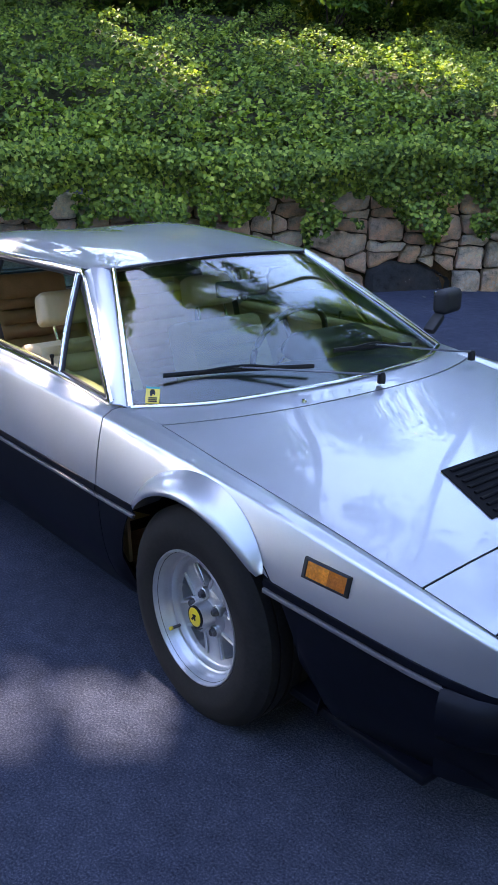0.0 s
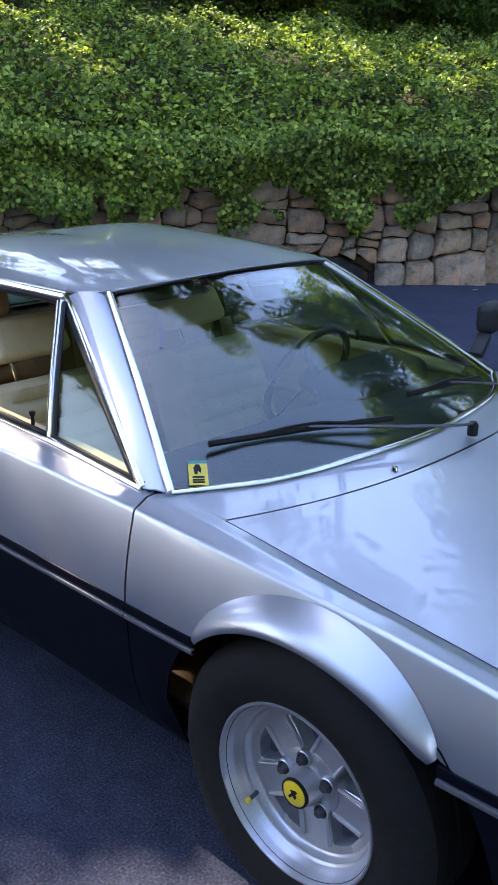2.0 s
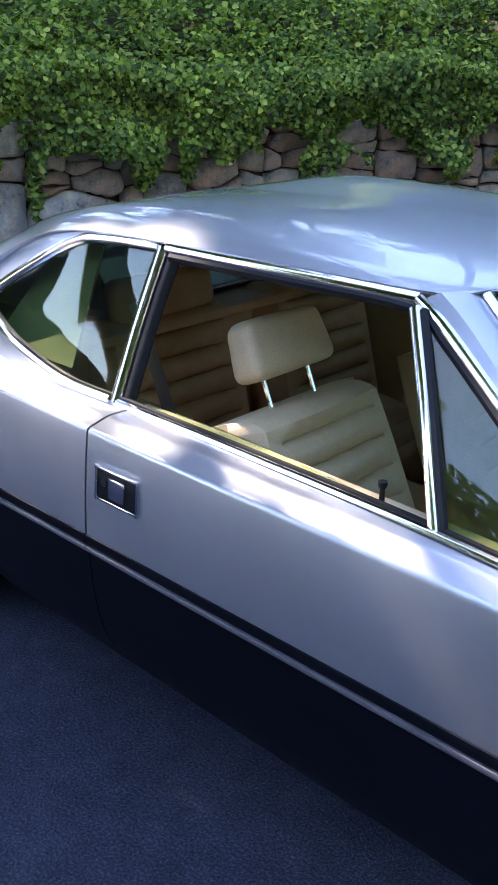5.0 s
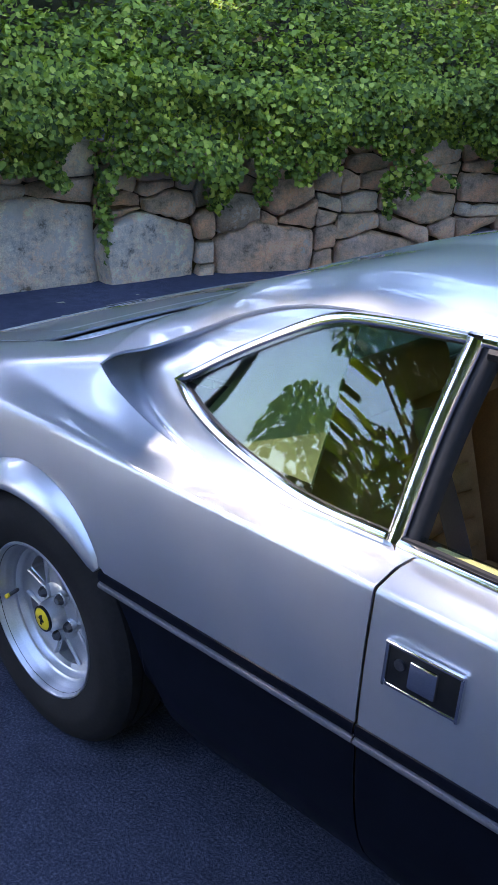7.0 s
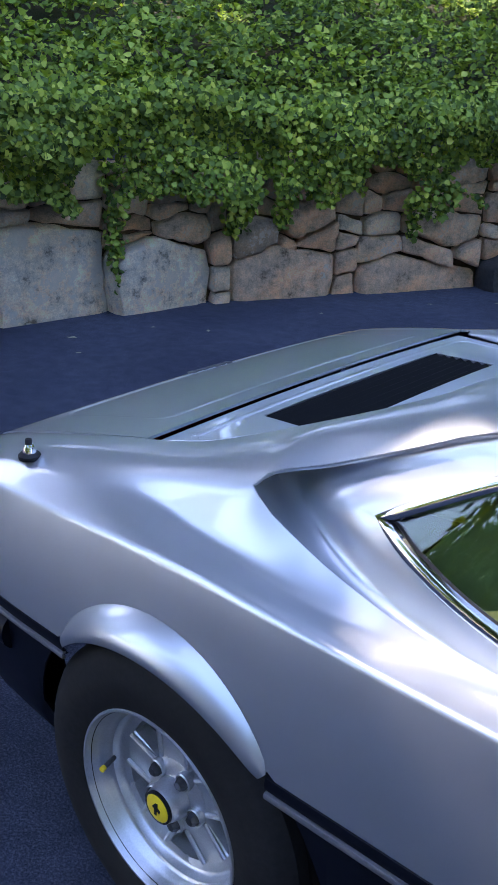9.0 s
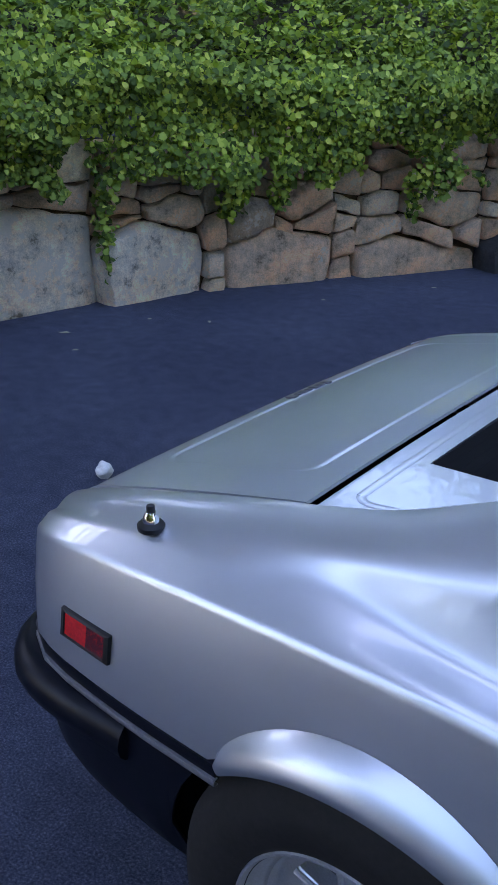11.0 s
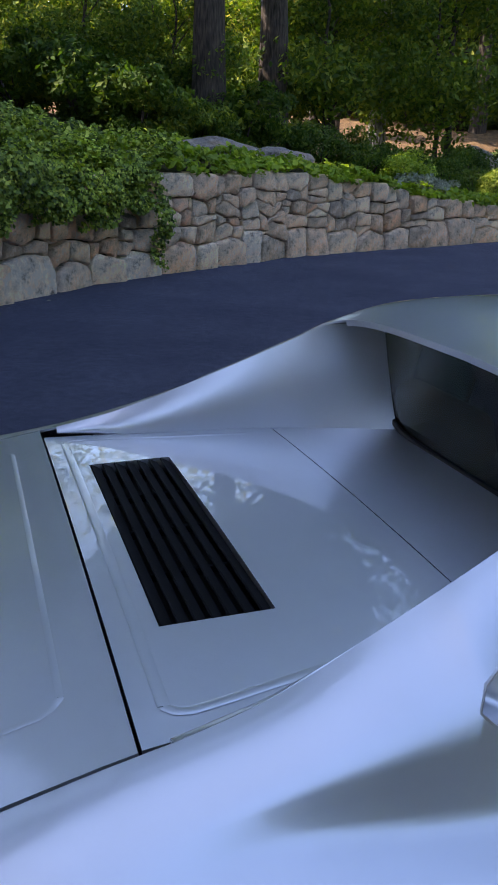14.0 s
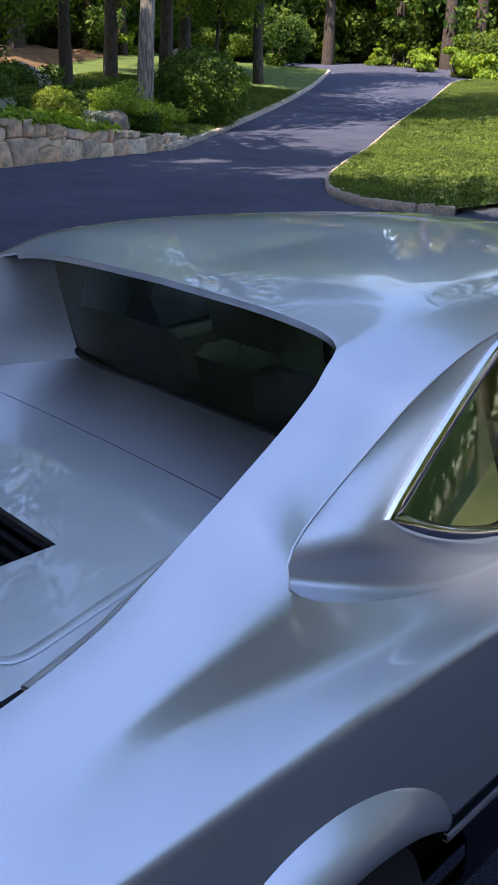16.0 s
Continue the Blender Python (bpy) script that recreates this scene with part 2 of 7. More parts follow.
# tree leaves made brighter and golden: sunlight put into the colour
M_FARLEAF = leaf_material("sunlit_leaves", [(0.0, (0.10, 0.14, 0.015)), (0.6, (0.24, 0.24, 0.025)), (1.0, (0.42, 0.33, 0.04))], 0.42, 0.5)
M_SHRUB = leaf_material("shrub_leaves", [(0.0, (0.03, 0.075, 0.014)), (0.6, (0.065, 0.13, 0.022)), (1.0, (0.13, 0.19, 0.03))], 0.42)
M_GOLD = leaf_material("golden_shrub_leaves", [(0.0, (0.12, 0.19, 0.025)), (0.6, (0.20, 0.26, 0.04)), (1.0, (0.32, 0.35, 0.07))], 0.35)
M_SILVERLEAF = leaf_material("silver_leaves", [(0.0, (0.16, 0.20, 0.18)), (1.0, (0.32, 0.36, 0.34))], 0.2)
M_FERN = leaf_material("fern_leaves", [(0.0, (0.11, 0.21, 0.022)), (1.0, (0.30, 0.39, 0.05))], 0.4)
M_GRASS = leaf_material("grass_blades", [(0.0, (0.06, 0.105, 0.02)), (0.7, (0.10, 0.15, 0.03)), (1.0, (0.16, 0.20, 0.05))], 0.25, 0.6)
M_SOIL = soil_material("leaf_litter", [(0.3, (0.05, 0.034, 0.018)), (0.55, (0.17, 0.10, 0.045)), (0.75, (0.34, 0.20, 0.085))])
# darker leaf litter: shade between the ivy leaves put into the colour
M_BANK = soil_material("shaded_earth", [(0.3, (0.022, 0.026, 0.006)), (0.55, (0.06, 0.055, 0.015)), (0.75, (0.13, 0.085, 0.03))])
M_LAWN = soil_material("lawn_ground", [(0.3, (0.06, 0.10, 0.018)), (0.55, (0.10, 0.155, 0.028)), (0.75, (0.14, 0.185, 0.04))], 1.2)
M_BARK = bark_material("grey_bark", (0.08, 0.07, 0.06), (0.30, 0.27, 0.24))
M_PALEBARK = bark_material("blotched_bark", (0.06, 0.05, 0.045), (0.52, 0.49, 0.45))
M_DARKBARK = bark_material("dark_bark", (0.018, 0.014, 0.011), (0.075, 0.058, 0.045))
M_ROCK = stone_material("ledge_rock", [(0.20, 0.19, 0.18), (0.27, 0.25, 0.24), (0.23, 0.22, 0.21)])
M_DRY = plain("dry_leaf", (0.42, 0.40, 0.27), 0.8, grain=120, vary=0.3, bump=0.2)
M_PEBBLE = plain("pale_pebble", (0.62, 0.60, 0.57), 0.7, grain=120, vary=0.12, bump=0.2)

# ---------------------------------------------------------------- mesh tools


def mesh_of(name, verts, faces, mat, smooth=True, angle=42):
    me = bpy.data.meshes.new(name)
    me.from_pydata([tuple(map(float, v)) for v in verts], [], [tuple(int(i) for i in f) for f in faces])
    me.materials.append(mat)
    if smooth:
        me.shade_smooth()
        me.set_sharp_from_angle(angle=radians(angle))
    return me


def put(name, me, parent=None, label=""):
    ob = new(name, me)
    ob.parent = parent
    return tagged(ob, label)


def part(name, bm, material, parent, label="", smooth=True, angle=42):
    me = bpy.data.meshes.new(name)
    bm.normal_update()
    bm.to_mesh(me)
    bm.free()
    me.materials.append(material)
    if smooth:
        me.shade_smooth()
        me.set_sharp_from_angle(angle=radians(angle))
    return put(name, me, parent, label)


def empty(name, label="", category="", group="", kind="", at=(0, 0, 0)):
    ob = new(name)
    ob.location = at
    return tagged(ob, label, category, group, kind)


def hermite(x, knots):
    """Smooth, never overshooting interpolation; knots: rows of x, value, value, ..."""
    k = np.array(sorted(knots), float)
    xp, fp = k[:, 0], k[:, 1:]
    h, d = np.diff(xp)[:, None], np.diff(fp, axis=0) / np.diff(xp)[:, None]
    m = np.vstack([d[:1], np.where(d[:-1] * d[1:] > 0, 2 * d[:-1] * d[1:] / np.where(d[:-1] + d[1:] == 0, 1, d[:-1] + d[1:]), 0), d[-1:]])
    x = np.clip(np.atleast_1d(np.asarray(x, float)), xp[0], xp[-1])
    i = np.clip(np.searchsorted(xp, x) - 1, 0, len(xp) - 2)
    s, hh = ((x - xp[i]) / h[i, 0])[:, None], h[i]
    return ((1 + 2 * s) * (1 - s) ** 2 * fp[i] + s * (1 - s) ** 2 * hh * m[i] + s * s * (3 - 2 * s) * fp[i + 1] + s * s * (s - 1) * hh * m[i + 1])


def spline(pts, n):
    """n points, evenly spaced, on a smooth curve through pts."""
    p = np.array(pts, float)
    if len(p) == 2:
        return p[0] + (p[1] - p[0]) * np.linspace(0, 1, n)[:, None]
    q = np.vstack([2 * p[0] - p[1], p, 2 * p[-1] - p[-2]])
    out = []
    for i in range(1, len(q) - 2):
        for s in np.linspace(0, 1, 24, endpoint=False):
            a, b, c, d = q[i - 1], q[i], q[i + 1], q[i + 2]
            out.append(0.5 * (2 * b + (c - a) * s + (2 * a - 5 * b + 4 * c - d) * s * s + (3 * b - a - 3 * c + d) * s ** 3))
    out.append(p[-1])
    return even(np.array(out), n)


def even(p, n):
    d = np.r_[0, np.cumsum(np.linalg.norm(np.diff(p, axis=0), axis=1))]
    s = np.linspace(0, d[-1], n)
    return np.stack([np.interp(s, d, p[:, k]) for k in range(p.shape[1])], 1)


def coons(c0, c1, d0, d1):
    """The sheet between four curves: c0, c1 run with the first index, d0, d1 with the second."""
    n, m = len(c0), len(d0)
    u, v = np.linspace(0, 1, n)[:, None, None], np.linspace(0, 1, m)[None, :, None]
    a = (1 - v) * c0[:, None] + v * c1[:, None]
    b = (1 - u) * d0[None] + u * d1[None]
    c = (1 - u) * (1 - v) * c0[0] + u * (1 - v) * c0[-1] + (1 - u) * v * c1[0] + u * v * c1[-1]
    return a + b - c


def grid_faces(n, m, base=0, flip=False):
    f = [(base + i * m + j, base + (i + 1) * m + j, base + (i + 1) * m + j + 1, base + i * m + j + 1) for i in range(n - 1) for j in range(m - 1)]
    return [q[::-1] for q in f] if flip else f


def sheet(grids, thick=0.004, out=(0, 0, 0.4), weld=0.0008):
    """A welded skin of one or more grids, thickened away from the outer side, which faces away from the point out."""
    bm = bmesh.new()
    for g in grids:
        n, m = g.shape[:2]
        vs = [bm.verts.new(p) for p in g.reshape(-1, 3)]
        a, b = g[min(1, n - 1), m // 2] - g[0, m // 2], g[n // 2, min(1, m - 1)] - g[n // 2, 0]
        mid = g.reshape(-1, 3).mean(0)
        nn = np.cross(g[-1, m // 2] - g[0, m // 2], g[n // 2, -1] - g[n // 2, 0])
        flip = nn @ (mid - np.array(out)) < 0
        for f in grid_faces(n, m, 0, flip):
            try:
                bm.faces.new([vs[i] for i in f])
            except ValueError:
                pass
    bmesh.ops.remove_doubles(bm, verts=bm.verts, dist=weld)
    bmesh.ops.dissolve_degenerate(bm, dist=1e-5, edges=bm.edges)
    bm.normal_update()
    if thick:
        old = list(bm.verts)
        twin = {v: bm.verts.new(v.co - v.normal * thick) for v in old}
        edges = [e for e in bm.edges if len(e.link_faces) == 1]
        rims = []
        for e in edges:
            loop = e.link_loops[0]
            rims.append((loop.vert, loop.link_loop_next.vert))
        for f in list(bm.faces):
            try:
                bm.faces.new([twin[v] for v in reversed(f.verts)])
            except ValueError:
                pass
        for a, b in rims:
            try:
                bm.faces.new((b, a, twin[a], twin[b]))
            except ValueError:
                pass
    return bm


def mirrored(g):
    return g * np.array([1, -1, 1])


def tube(pts, r, sides=8, flat=1.0, up=(0, 0, 1), closed=False, taper=None):
    """A rod along pts; flat squeezes it towards the direction up; taper: radius factors along it."""
    p = np.array(pts, float)
    n = len(p)
    bm = bmesh.new()
    rings = []
    for i in range(n):
        t = p[(i + 1) % n] - p[i - 1] if closed else p[min(i + 1, n - 1)] - p[max(i - 1, 0)]
        t = t / (np.linalg.norm(t) + 1e-12)
        a = np.cross(t, up)
        if np.linalg.norm(a) < 1e-4:
            a = np.cross(t, (0.3, 1, 0.2))
        a /= np.linalg.norm(a)
        b = np.cross(a, t)
        k = r * (taper[i] if taper is not None else 1)
        rings.append([bm.verts.new(p[i] + k * (math.cos(w) * a + flat * math.sin(w) * b)) for w in np.linspace(0, 2 * math.pi, sides, endpoint=False)])
    for i in range(n if closed else n - 1):
        x, y = rings[i], rings[(i + 1) % n]
        for j in range(sides):
            bm.faces.new((x[j], x[(j + 1) % sides], y[(j + 1) % sides], y[j]))
    if not closed:
        bm.faces.new(rings[0][::-1])
        bm.faces.new(rings[-1])
    bmesh.ops.recalc_face_normals(bm, faces=bm.faces)
    return bm


def lathe(profile, segs=48, axis="y", centre=(0, 0, 0), caps=True):
    """A turned shape; profile: rows of radius and place along the axis."""
    bm = bmesh.new()
    rings = []
    for r, h in profile:
        ring = []
        for w in np.linspace(0, 2 * math.pi, segs, endpoint=False):
            c, s = r * math.cos(w), r * math.sin(w)
            q = {"y": (c, h, s), "z": (c, s, h), "x": (h, c, s)}[axis]
            ring.append(bm.verts.new(np.add(q, centre)))
        rings.append(ring)
    for a, b in zip(rings, rings[1:]):
        for j in range(segs):
            bm.faces.new((a[j], a[(j + 1) % segs], b[(j + 1) % segs], b[j]))
    for ring, (r, h) in ((rings[0], profile[0]), (rings[-1], profile[-1])):
        if r > 1e-4 and caps:
            bm.faces.new(ring)
    bmesh.ops.remove_doubles(bm, verts=bm.verts, dist=1e-5)
    bmesh.ops.recalc_face_normals(bm, faces=bm.faces)
    return bm


def block(size, at=(0, 0, 0), turn=(0, 0, 0), bevel=0.0, segs=2, taper=(1, 1)):
    """A bevelled block about its middle; taper narrows its top in x and y."""
    bm = bmesh.new()
    bmesh.ops.create_cube(bm, size=1)
    for v in bm.verts:
        if v.co.z > 0:
            v.co.x *= taper[0]
            v.co.y *= taper[1]
        v.co = Vector((v.co.x * size[0], v.co.y * size[1], v.co.z * size[2]))
    if bevel:
        bmesh.ops.bevel(bm, geom=bm.edges[:], offset=bevel, segments=segs, affect="EDGES", profile=0.5)
    bm.transform(pose(*at, *turn))
    return bm


def join(*bms):
    out = bmesh.new()
    for b in bms:
        me = bpy.data.meshes.new("tmp")
        b.to_mesh(me)
        out.from_mesh(me)
        b.free()
        bpy.data.meshes.remove(me)
    return out


def plate(outline, normal, thick):
    """A flat plate from an outline of points, its back thick metres behind."""
    bm = bmesh.new()
    n = np.array(normal, float) / np.linalg.norm(normal)
    a = [bm.verts.new(p) for p in outline]
    b = [bm.verts.new(np.array(p) - n * thick) for p in outline]
    bm.faces.new(a)
    bm.faces.new(b[::-1])
    k = len(a)
    for i in range(k):
        bm.faces.new((a[(i + 1) % k], a[i], b[i], b[(i + 1) % k]))
    bmesh.ops.recalc_face_normals(bm, faces=bm.faces)
    return bm


def leaf_mesh(name, places, normals, size, mat, rng, shape="ivy", spread=0.9):
    """Many small folded leaves in one mesh, at places, turned about normals."""
    n = len(places)
    d = normals + spread * rng.normal(size=(n, 3))
    d /= np.linalg.norm(d, axis=1)[:, None] + 1e-9
    a = np.cross(d, rng.normal(size=(n, 3)))
    a /= np.linalg.norm(a, axis=1)[:, None] + 1e-9
    b = np.cross(d, a)
    s = (size * rng.uniform(0.65, 1.35, n))[:, None]
    if shape == "ivy":       # stem, two lobes, tip, folded along the midrib
        form = [(-0.5, 0, 0), (-0.25, 0.5, 0.14), (0.2, 0.36, 0.12), (0.6, 0, -0.08), (0.2, -0.36, 0.12), (-0.25, -0.5, 0.14)]
        tris = [(0, 3, 2), (0, 2, 1), (0, 4, 3), (0, 5, 4)]
    else:                    # a plain pointed blade
        form = [(-0.6, 0, 0), (0, 0.3, 0.08), (0.6, 0, -0.05), (0, -0.3, 0.08)]
        tris = [(0, 2, 1), (0, 3, 2)]
    k = len(form)
    co = np.stack([places + s * (x * a + y * b + z * d) for x, y, z in form], 1).reshape(-1, 3)
    tri = (np.arange(n)[:, None, None] * k + np.array(tris)[None]).reshape(-1, 3)
    me = bpy.data.meshes.new(name)
    me.vertices.add(len(co))
    me.vertices.foreach_set("co", co.astype(np.float32).ravel())
    me.loops.add(tri.size)
    me.loops.foreach_set("vertex_index", tri.astype(np.int32).ravel())
    me.polygons.add(len(tri))
    me.polygons.foreach_set("loop_start", (np.arange(len(tri)) * 3).astype(np.int32))
    me.update(calc_edges=True)
    me.materials.append(mat)
    return me

# ---------------------------------------------------------------- the car
# x ahead from the front axle, y to the car's left, z up; built on the right side and mirrored.
car = empty("car", "silver wedge-shaped coupe with black lower body, parked on the asphalt", "car")

SILL = [(0.95, 0.655), (0.9, 0.690), (0.7, 0.748), (0.45, 0.786), (0.3, 0.802), (0, 0.820), (-0.5, 0.826), (-1.6, 0.826), (-2.3, 0.828), (-2.9, 0.815), (-3.12, 0.797), (-3.22, 0.775), (-3.28, 0.735)]
CREASE = [(0.95, 0.655, 0.590), (0.9, 0.685, 0.612), (0.8, 0.708, 0.638), (0.7, 0.724, 0.660), (0.45, 0.752, 0.704), (0.3, 0.763, 0.728), (0, 0.778, 0.761), (-0.45, 0.790, 0.785),
          (-0.9, 0.798, 0.797), (-1.5, 0.804, 0.809), (-2.0, 0.803, 0.820), (-2.4, 0.795, 0.823), (-2.65, 0.785, 0.816), (-3.0, 0.770, 0.795), (-3.2, 0.752, 0.772), (-3.28, 0.715, 0.750)]
TOP = [(0.95, 0.63, 0.588), (0.85, 0.655, 0.620), (0.7, 0.672, 0.653), (0.51, 0.68, 0.684), (0.28, 0.687, 0.716), (0, 0.692, 0.748), (-0.28, 0.700, 0.785), (-0.45, 0.726, 0.803), (-0.52, 0.741, 0.808),
       (-0.85, 0.734, 0.826), (-1.2, 0.718, 0.826), (-1.62, 0.704, 0.822), (-1.85, 0.703, 0.817), (-2.0, 0.701, 0.815), (-2.12, 0.698, 0.826), (-2.26, 0.691, 0.857), (-2.374, 0.681, 0.895), (-2.42, 0.676, 0.914), (-2.44, 0.672, 0.926), (-2.45, 0.670, 0.940)]
SHOULDER = [(-2.45, 0.670, 0.940), (-2.6, 0.673, 0.911), (-2.75, 0.678, 0.881), (-3.0, 0.691, 0.847), (-3.2, 0.690, 0.800), (-3.28, 0.67, 0.765)]
WAIST = [(-1.8, 0.755, 0.822), (-2.1, 0.742, 0.822), (-2.3, 0.731, 0.829), (-2.5, 0.712, 0.838), (-2.7, 0.700, 0.857), (-2.9, 0.728, 0.836), (-3.2, 0.715, 0.790), (-3.28, 0.69, 0.762)]
INNER = [(-2.45, 0.540, 1.007), (-2.535, 0.553, 0.973), (-2.65, 0.573, 0.932), (-2.76, 0.585, 0.907), (-2.81, 0.588, 0.898), (-3.0, 0.605, 0.860), (-3.2, 0.622, 0.814), (-3.28, 0.62, 0.782)]
ARCHES = ((0.03, 0.372), (-2.525, 0.352))     # wheel arch: middle along x, radius
HUB_Z = 0.315
Z_SILVER = 0.575


def silver_low(x):
    """Lower edge of the silver side: level, dipping towards the nose."""
    return float(hermite(x, [(-4, 0.575), (0.1, 0.575), (0.3, 0.568), (0.45, 0.556), (0.6, 0.541), (0.75, 0.522), (0.95, 0.497)])[0, 0])


def side_y(x, z):
    """Half width of the silver side at x and height z."""
    ys, (yc, zc), zl = hermite(x, SILL)[0, 0], hermite(x, CREASE)[0], silver_low(x)
    return float(ys + (yc - ys) * min(1.0, max(0.0, (z - zl) / (zc - zl))) ** 1.6)


def arch_low(x, low, grow=0.012):
    for c, r in ARCHES:
        if abs(x - c) < r + grow:
            low = max(low, HUB_Z + math.sqrt((r + grow) ** 2 - (x - c) ** 2))
    return low


def side_column(x, rear=False):
    """The section of the silver side at x, from its lower edge over the crease to the belt, hood or shoulder line."""
    ys = hermite(x, SILL)[0, 0]
    yc, zc = hermite(x, CREASE)[0]
    low = arch_low(x, silver_low(x))
    side = lambda z: side_y(x, z)
    c = np.array([yc, zc])
    if not rear:
        tops = [hermite(x, TOP)[0]]
    else:
        tops = [hermite(x, SHOULDER)[0], hermite(x, INNER)[0]]
    r = 0.010
    down = np.array([side(zc - r), zc - r])
    d = tops[0] - c
    up = c + d * min(0.45, r / np.linalg.norm(d))
    pts = [np.array([side(z), z]) for z in np.linspace(min(low, zc - r - 0.01), zc - r, 7)][:-1]
    for s in np.linspace(0, 1, 6):
        pts.append((1 - s) ** 2 * down + 2 * s * (1 - s) * c + s * s * up)
    mid = (up + tops[0]) / 2 + np.array([0, 0.006])
    k = min(1.0, max(0.0, (-1.75 - x) / 0.30)) * min(1.0, max(0.0, (x + 2.95) / 0.25))
    k = k * k * (3 - 2 * k)
    bend = mid + (np.array(hermite(x, WAIST)[0]) - mid) * k
    a, b = up + (bend - up) * 0.82, bend + (tops[0] - bend) * 0.22
    pts += [up + (a - up) * s for s in (0.33, 0.67)]
    pts += [(1 - s) ** 2 * a + 2 * s * (1 - s) * bend + s * s * b for s in (0, 0.33, 0.67, 1)]
    pts += [b + (tops[0] - b) * s for s in (0.33, 0.67, 1)]
    if len(tops) > 1:
        for s in np.linspace(0, 1, 6)[1:]:
            q = tops[0] + (tops[1] - tops[0]) * s
            q[1] += (0.006 + 0.004 * min(1.0, max(0.0, (x + 2.85) / 0.35))) * math.sin(math.pi * s)
            pts.append(q)
    return np.array([(x, -y, z) for y, z in pts])


def stations(a, b, step=0.045):
    xs = set(np.round(np.linspace(a, b, max(3, int(abs(a - b) / step))), 4))
    for c, r in ARCHES:
        for w in np.linspace(0, math.pi, 22):
            x = round(c + (r + 0.012) * math.cos(w), 4)
            if min(a, b) < x < max(a, b):
                xs.add(x)
    return sorted(xs, reverse=True)


def side_grid(a, b, rear=False):
    return np.array([side_column(x, rear) for x in stations(a, b)])


X_DOOR, X_REAR = -0.462, -1.620
for s, word in ((1, ""), (-1, "")):
    flip = lambda g: g if s == 1 else mirrored(g)
    part("front_fender", sheet([flip(side_grid(0.95, X_DOOR + 0.003))], 0.004, (0, 0, 0.4)), M_PAINT, car)
    door = part("door", sheet([flip(side_grid(X_DOOR - 0.003, X_REAR + 0.003))], 0.004, (-1, 0, 0.4)), M_PAINT, car)
    if s == 1:
        near_door = door
    else:
        far_door = door

# roof, buttresses and rear quarters: one welded shell
NR, MR, K = 26, 25, 6
rail = spline([(-0.975, -0.478, 1.143), (-1.03, -0.512, 1.143), (-1.3, -0.552, 1.152), (-1.6, -0.575, 1.157), (-1.85, -0.588, 1.155), (-2.0, -0.597, 1.135), (-2.13, -0.602, 1.088)], NR)
spine = spline([(-0.895, 0, 1.172), (-1.2, 0, 1.190), (-1.55, 0, 1.197), (-1.9, 0, 1.185), (-2.105, 0, 1.166)], NR)
front = spline([(-0.895, 0, 1.172), (-0.905, -0.25, 1.166), (-0.935, -0.42, 1.152), (-0.975, -0.478, 1.143)], MR)
back_a = spline([(-2.105, 0, 1.166), (-2.108, -0.25, 1.162), (-2.114, -0.37, 1.156), (-2.124, -0.43, 1.150), (-2.143, -0.466, 1.143), (-2.17, -0.482, 1.135)], MR - K + 1)
back_b = spline([(-2.17, -0.482, 1.135), (-2.158, -0.54, 1.120), (-2.13, -0.602, 1.088)], K)
roof_r = coons(spine, rail, front, np.vstack([back_a, back_b[1:]]))
out_edge = spline([(-2.13, -0.602, 1.088), (-2.19, -0.604, 1.058), (-2.34, -0.618, 0.990), (-2.405, -0.636, 0.969), (-2.436, -0.652, 0.957), (-2.45, -0.670, 0.940)], 20)
in_edge = spline([(-2.17, -0.482, 1.135), (-2.196, -0.489, 1.121), (-2.22, -0.497, 1.106), (-2.29, -0.513, 1.074), (-2.37, -0.527, 1.040), (-2.45, -0.540, 1.007)], 20)
quarter_a, quarter_b = side_grid(X_REAR - 0.003, -2.45), side_grid(-2.45, -3.28, True)
nq = quarter_a.shape[1]
both = np.concatenate([quarter_a, quarter_b[1:, :nq]])
for _ in range(3):          # ease the wedge under the scoop into the haunch
    near = (np.abs(both[1:-1, 0, 0] + 2.45) < 0.36)[:, None, None]
    soft_ = (both[:-2, nq - 8:nq - 1] + 2 * both[1:-1, nq - 8:nq - 1] + both[2:, nq - 8:nq - 1]) / 4
    both[1:-1, nq - 8:nq - 1] = np.where(near, soft_, both[1:-1, nq - 8:nq - 1])
quarter_a = both[:len(quarter_a)]
quarter_b[1:, :nq] = both[len(quarter_a):]
quarter_b[0, :nq] = quarter_a[-1]
low_end = quarter_b[0, -6:][::-1]
buttress = coons(in_edge, out_edge, back_b, low_end)
bu, bv = np.meshgrid(np.linspace(0, 1, buttress.shape[0]), np.linspace(0, 1, buttress.shape[1]), indexing="ij")
buttress[:, :, 2] += 0.006 * np.sin(np.pi * bu) * np.sin(np.pi * bv)
shell = []
for s in (1, -1):
    for g in (roof_r, buttress, quarter_a, quarter_b):
        shell.append(g if s == 1 else mirrored(g))
part("body_shell", sheet(shell, 0.005, (-1.6, 0, 0.45), 0.0015), M_PAINT, car, angle=62)

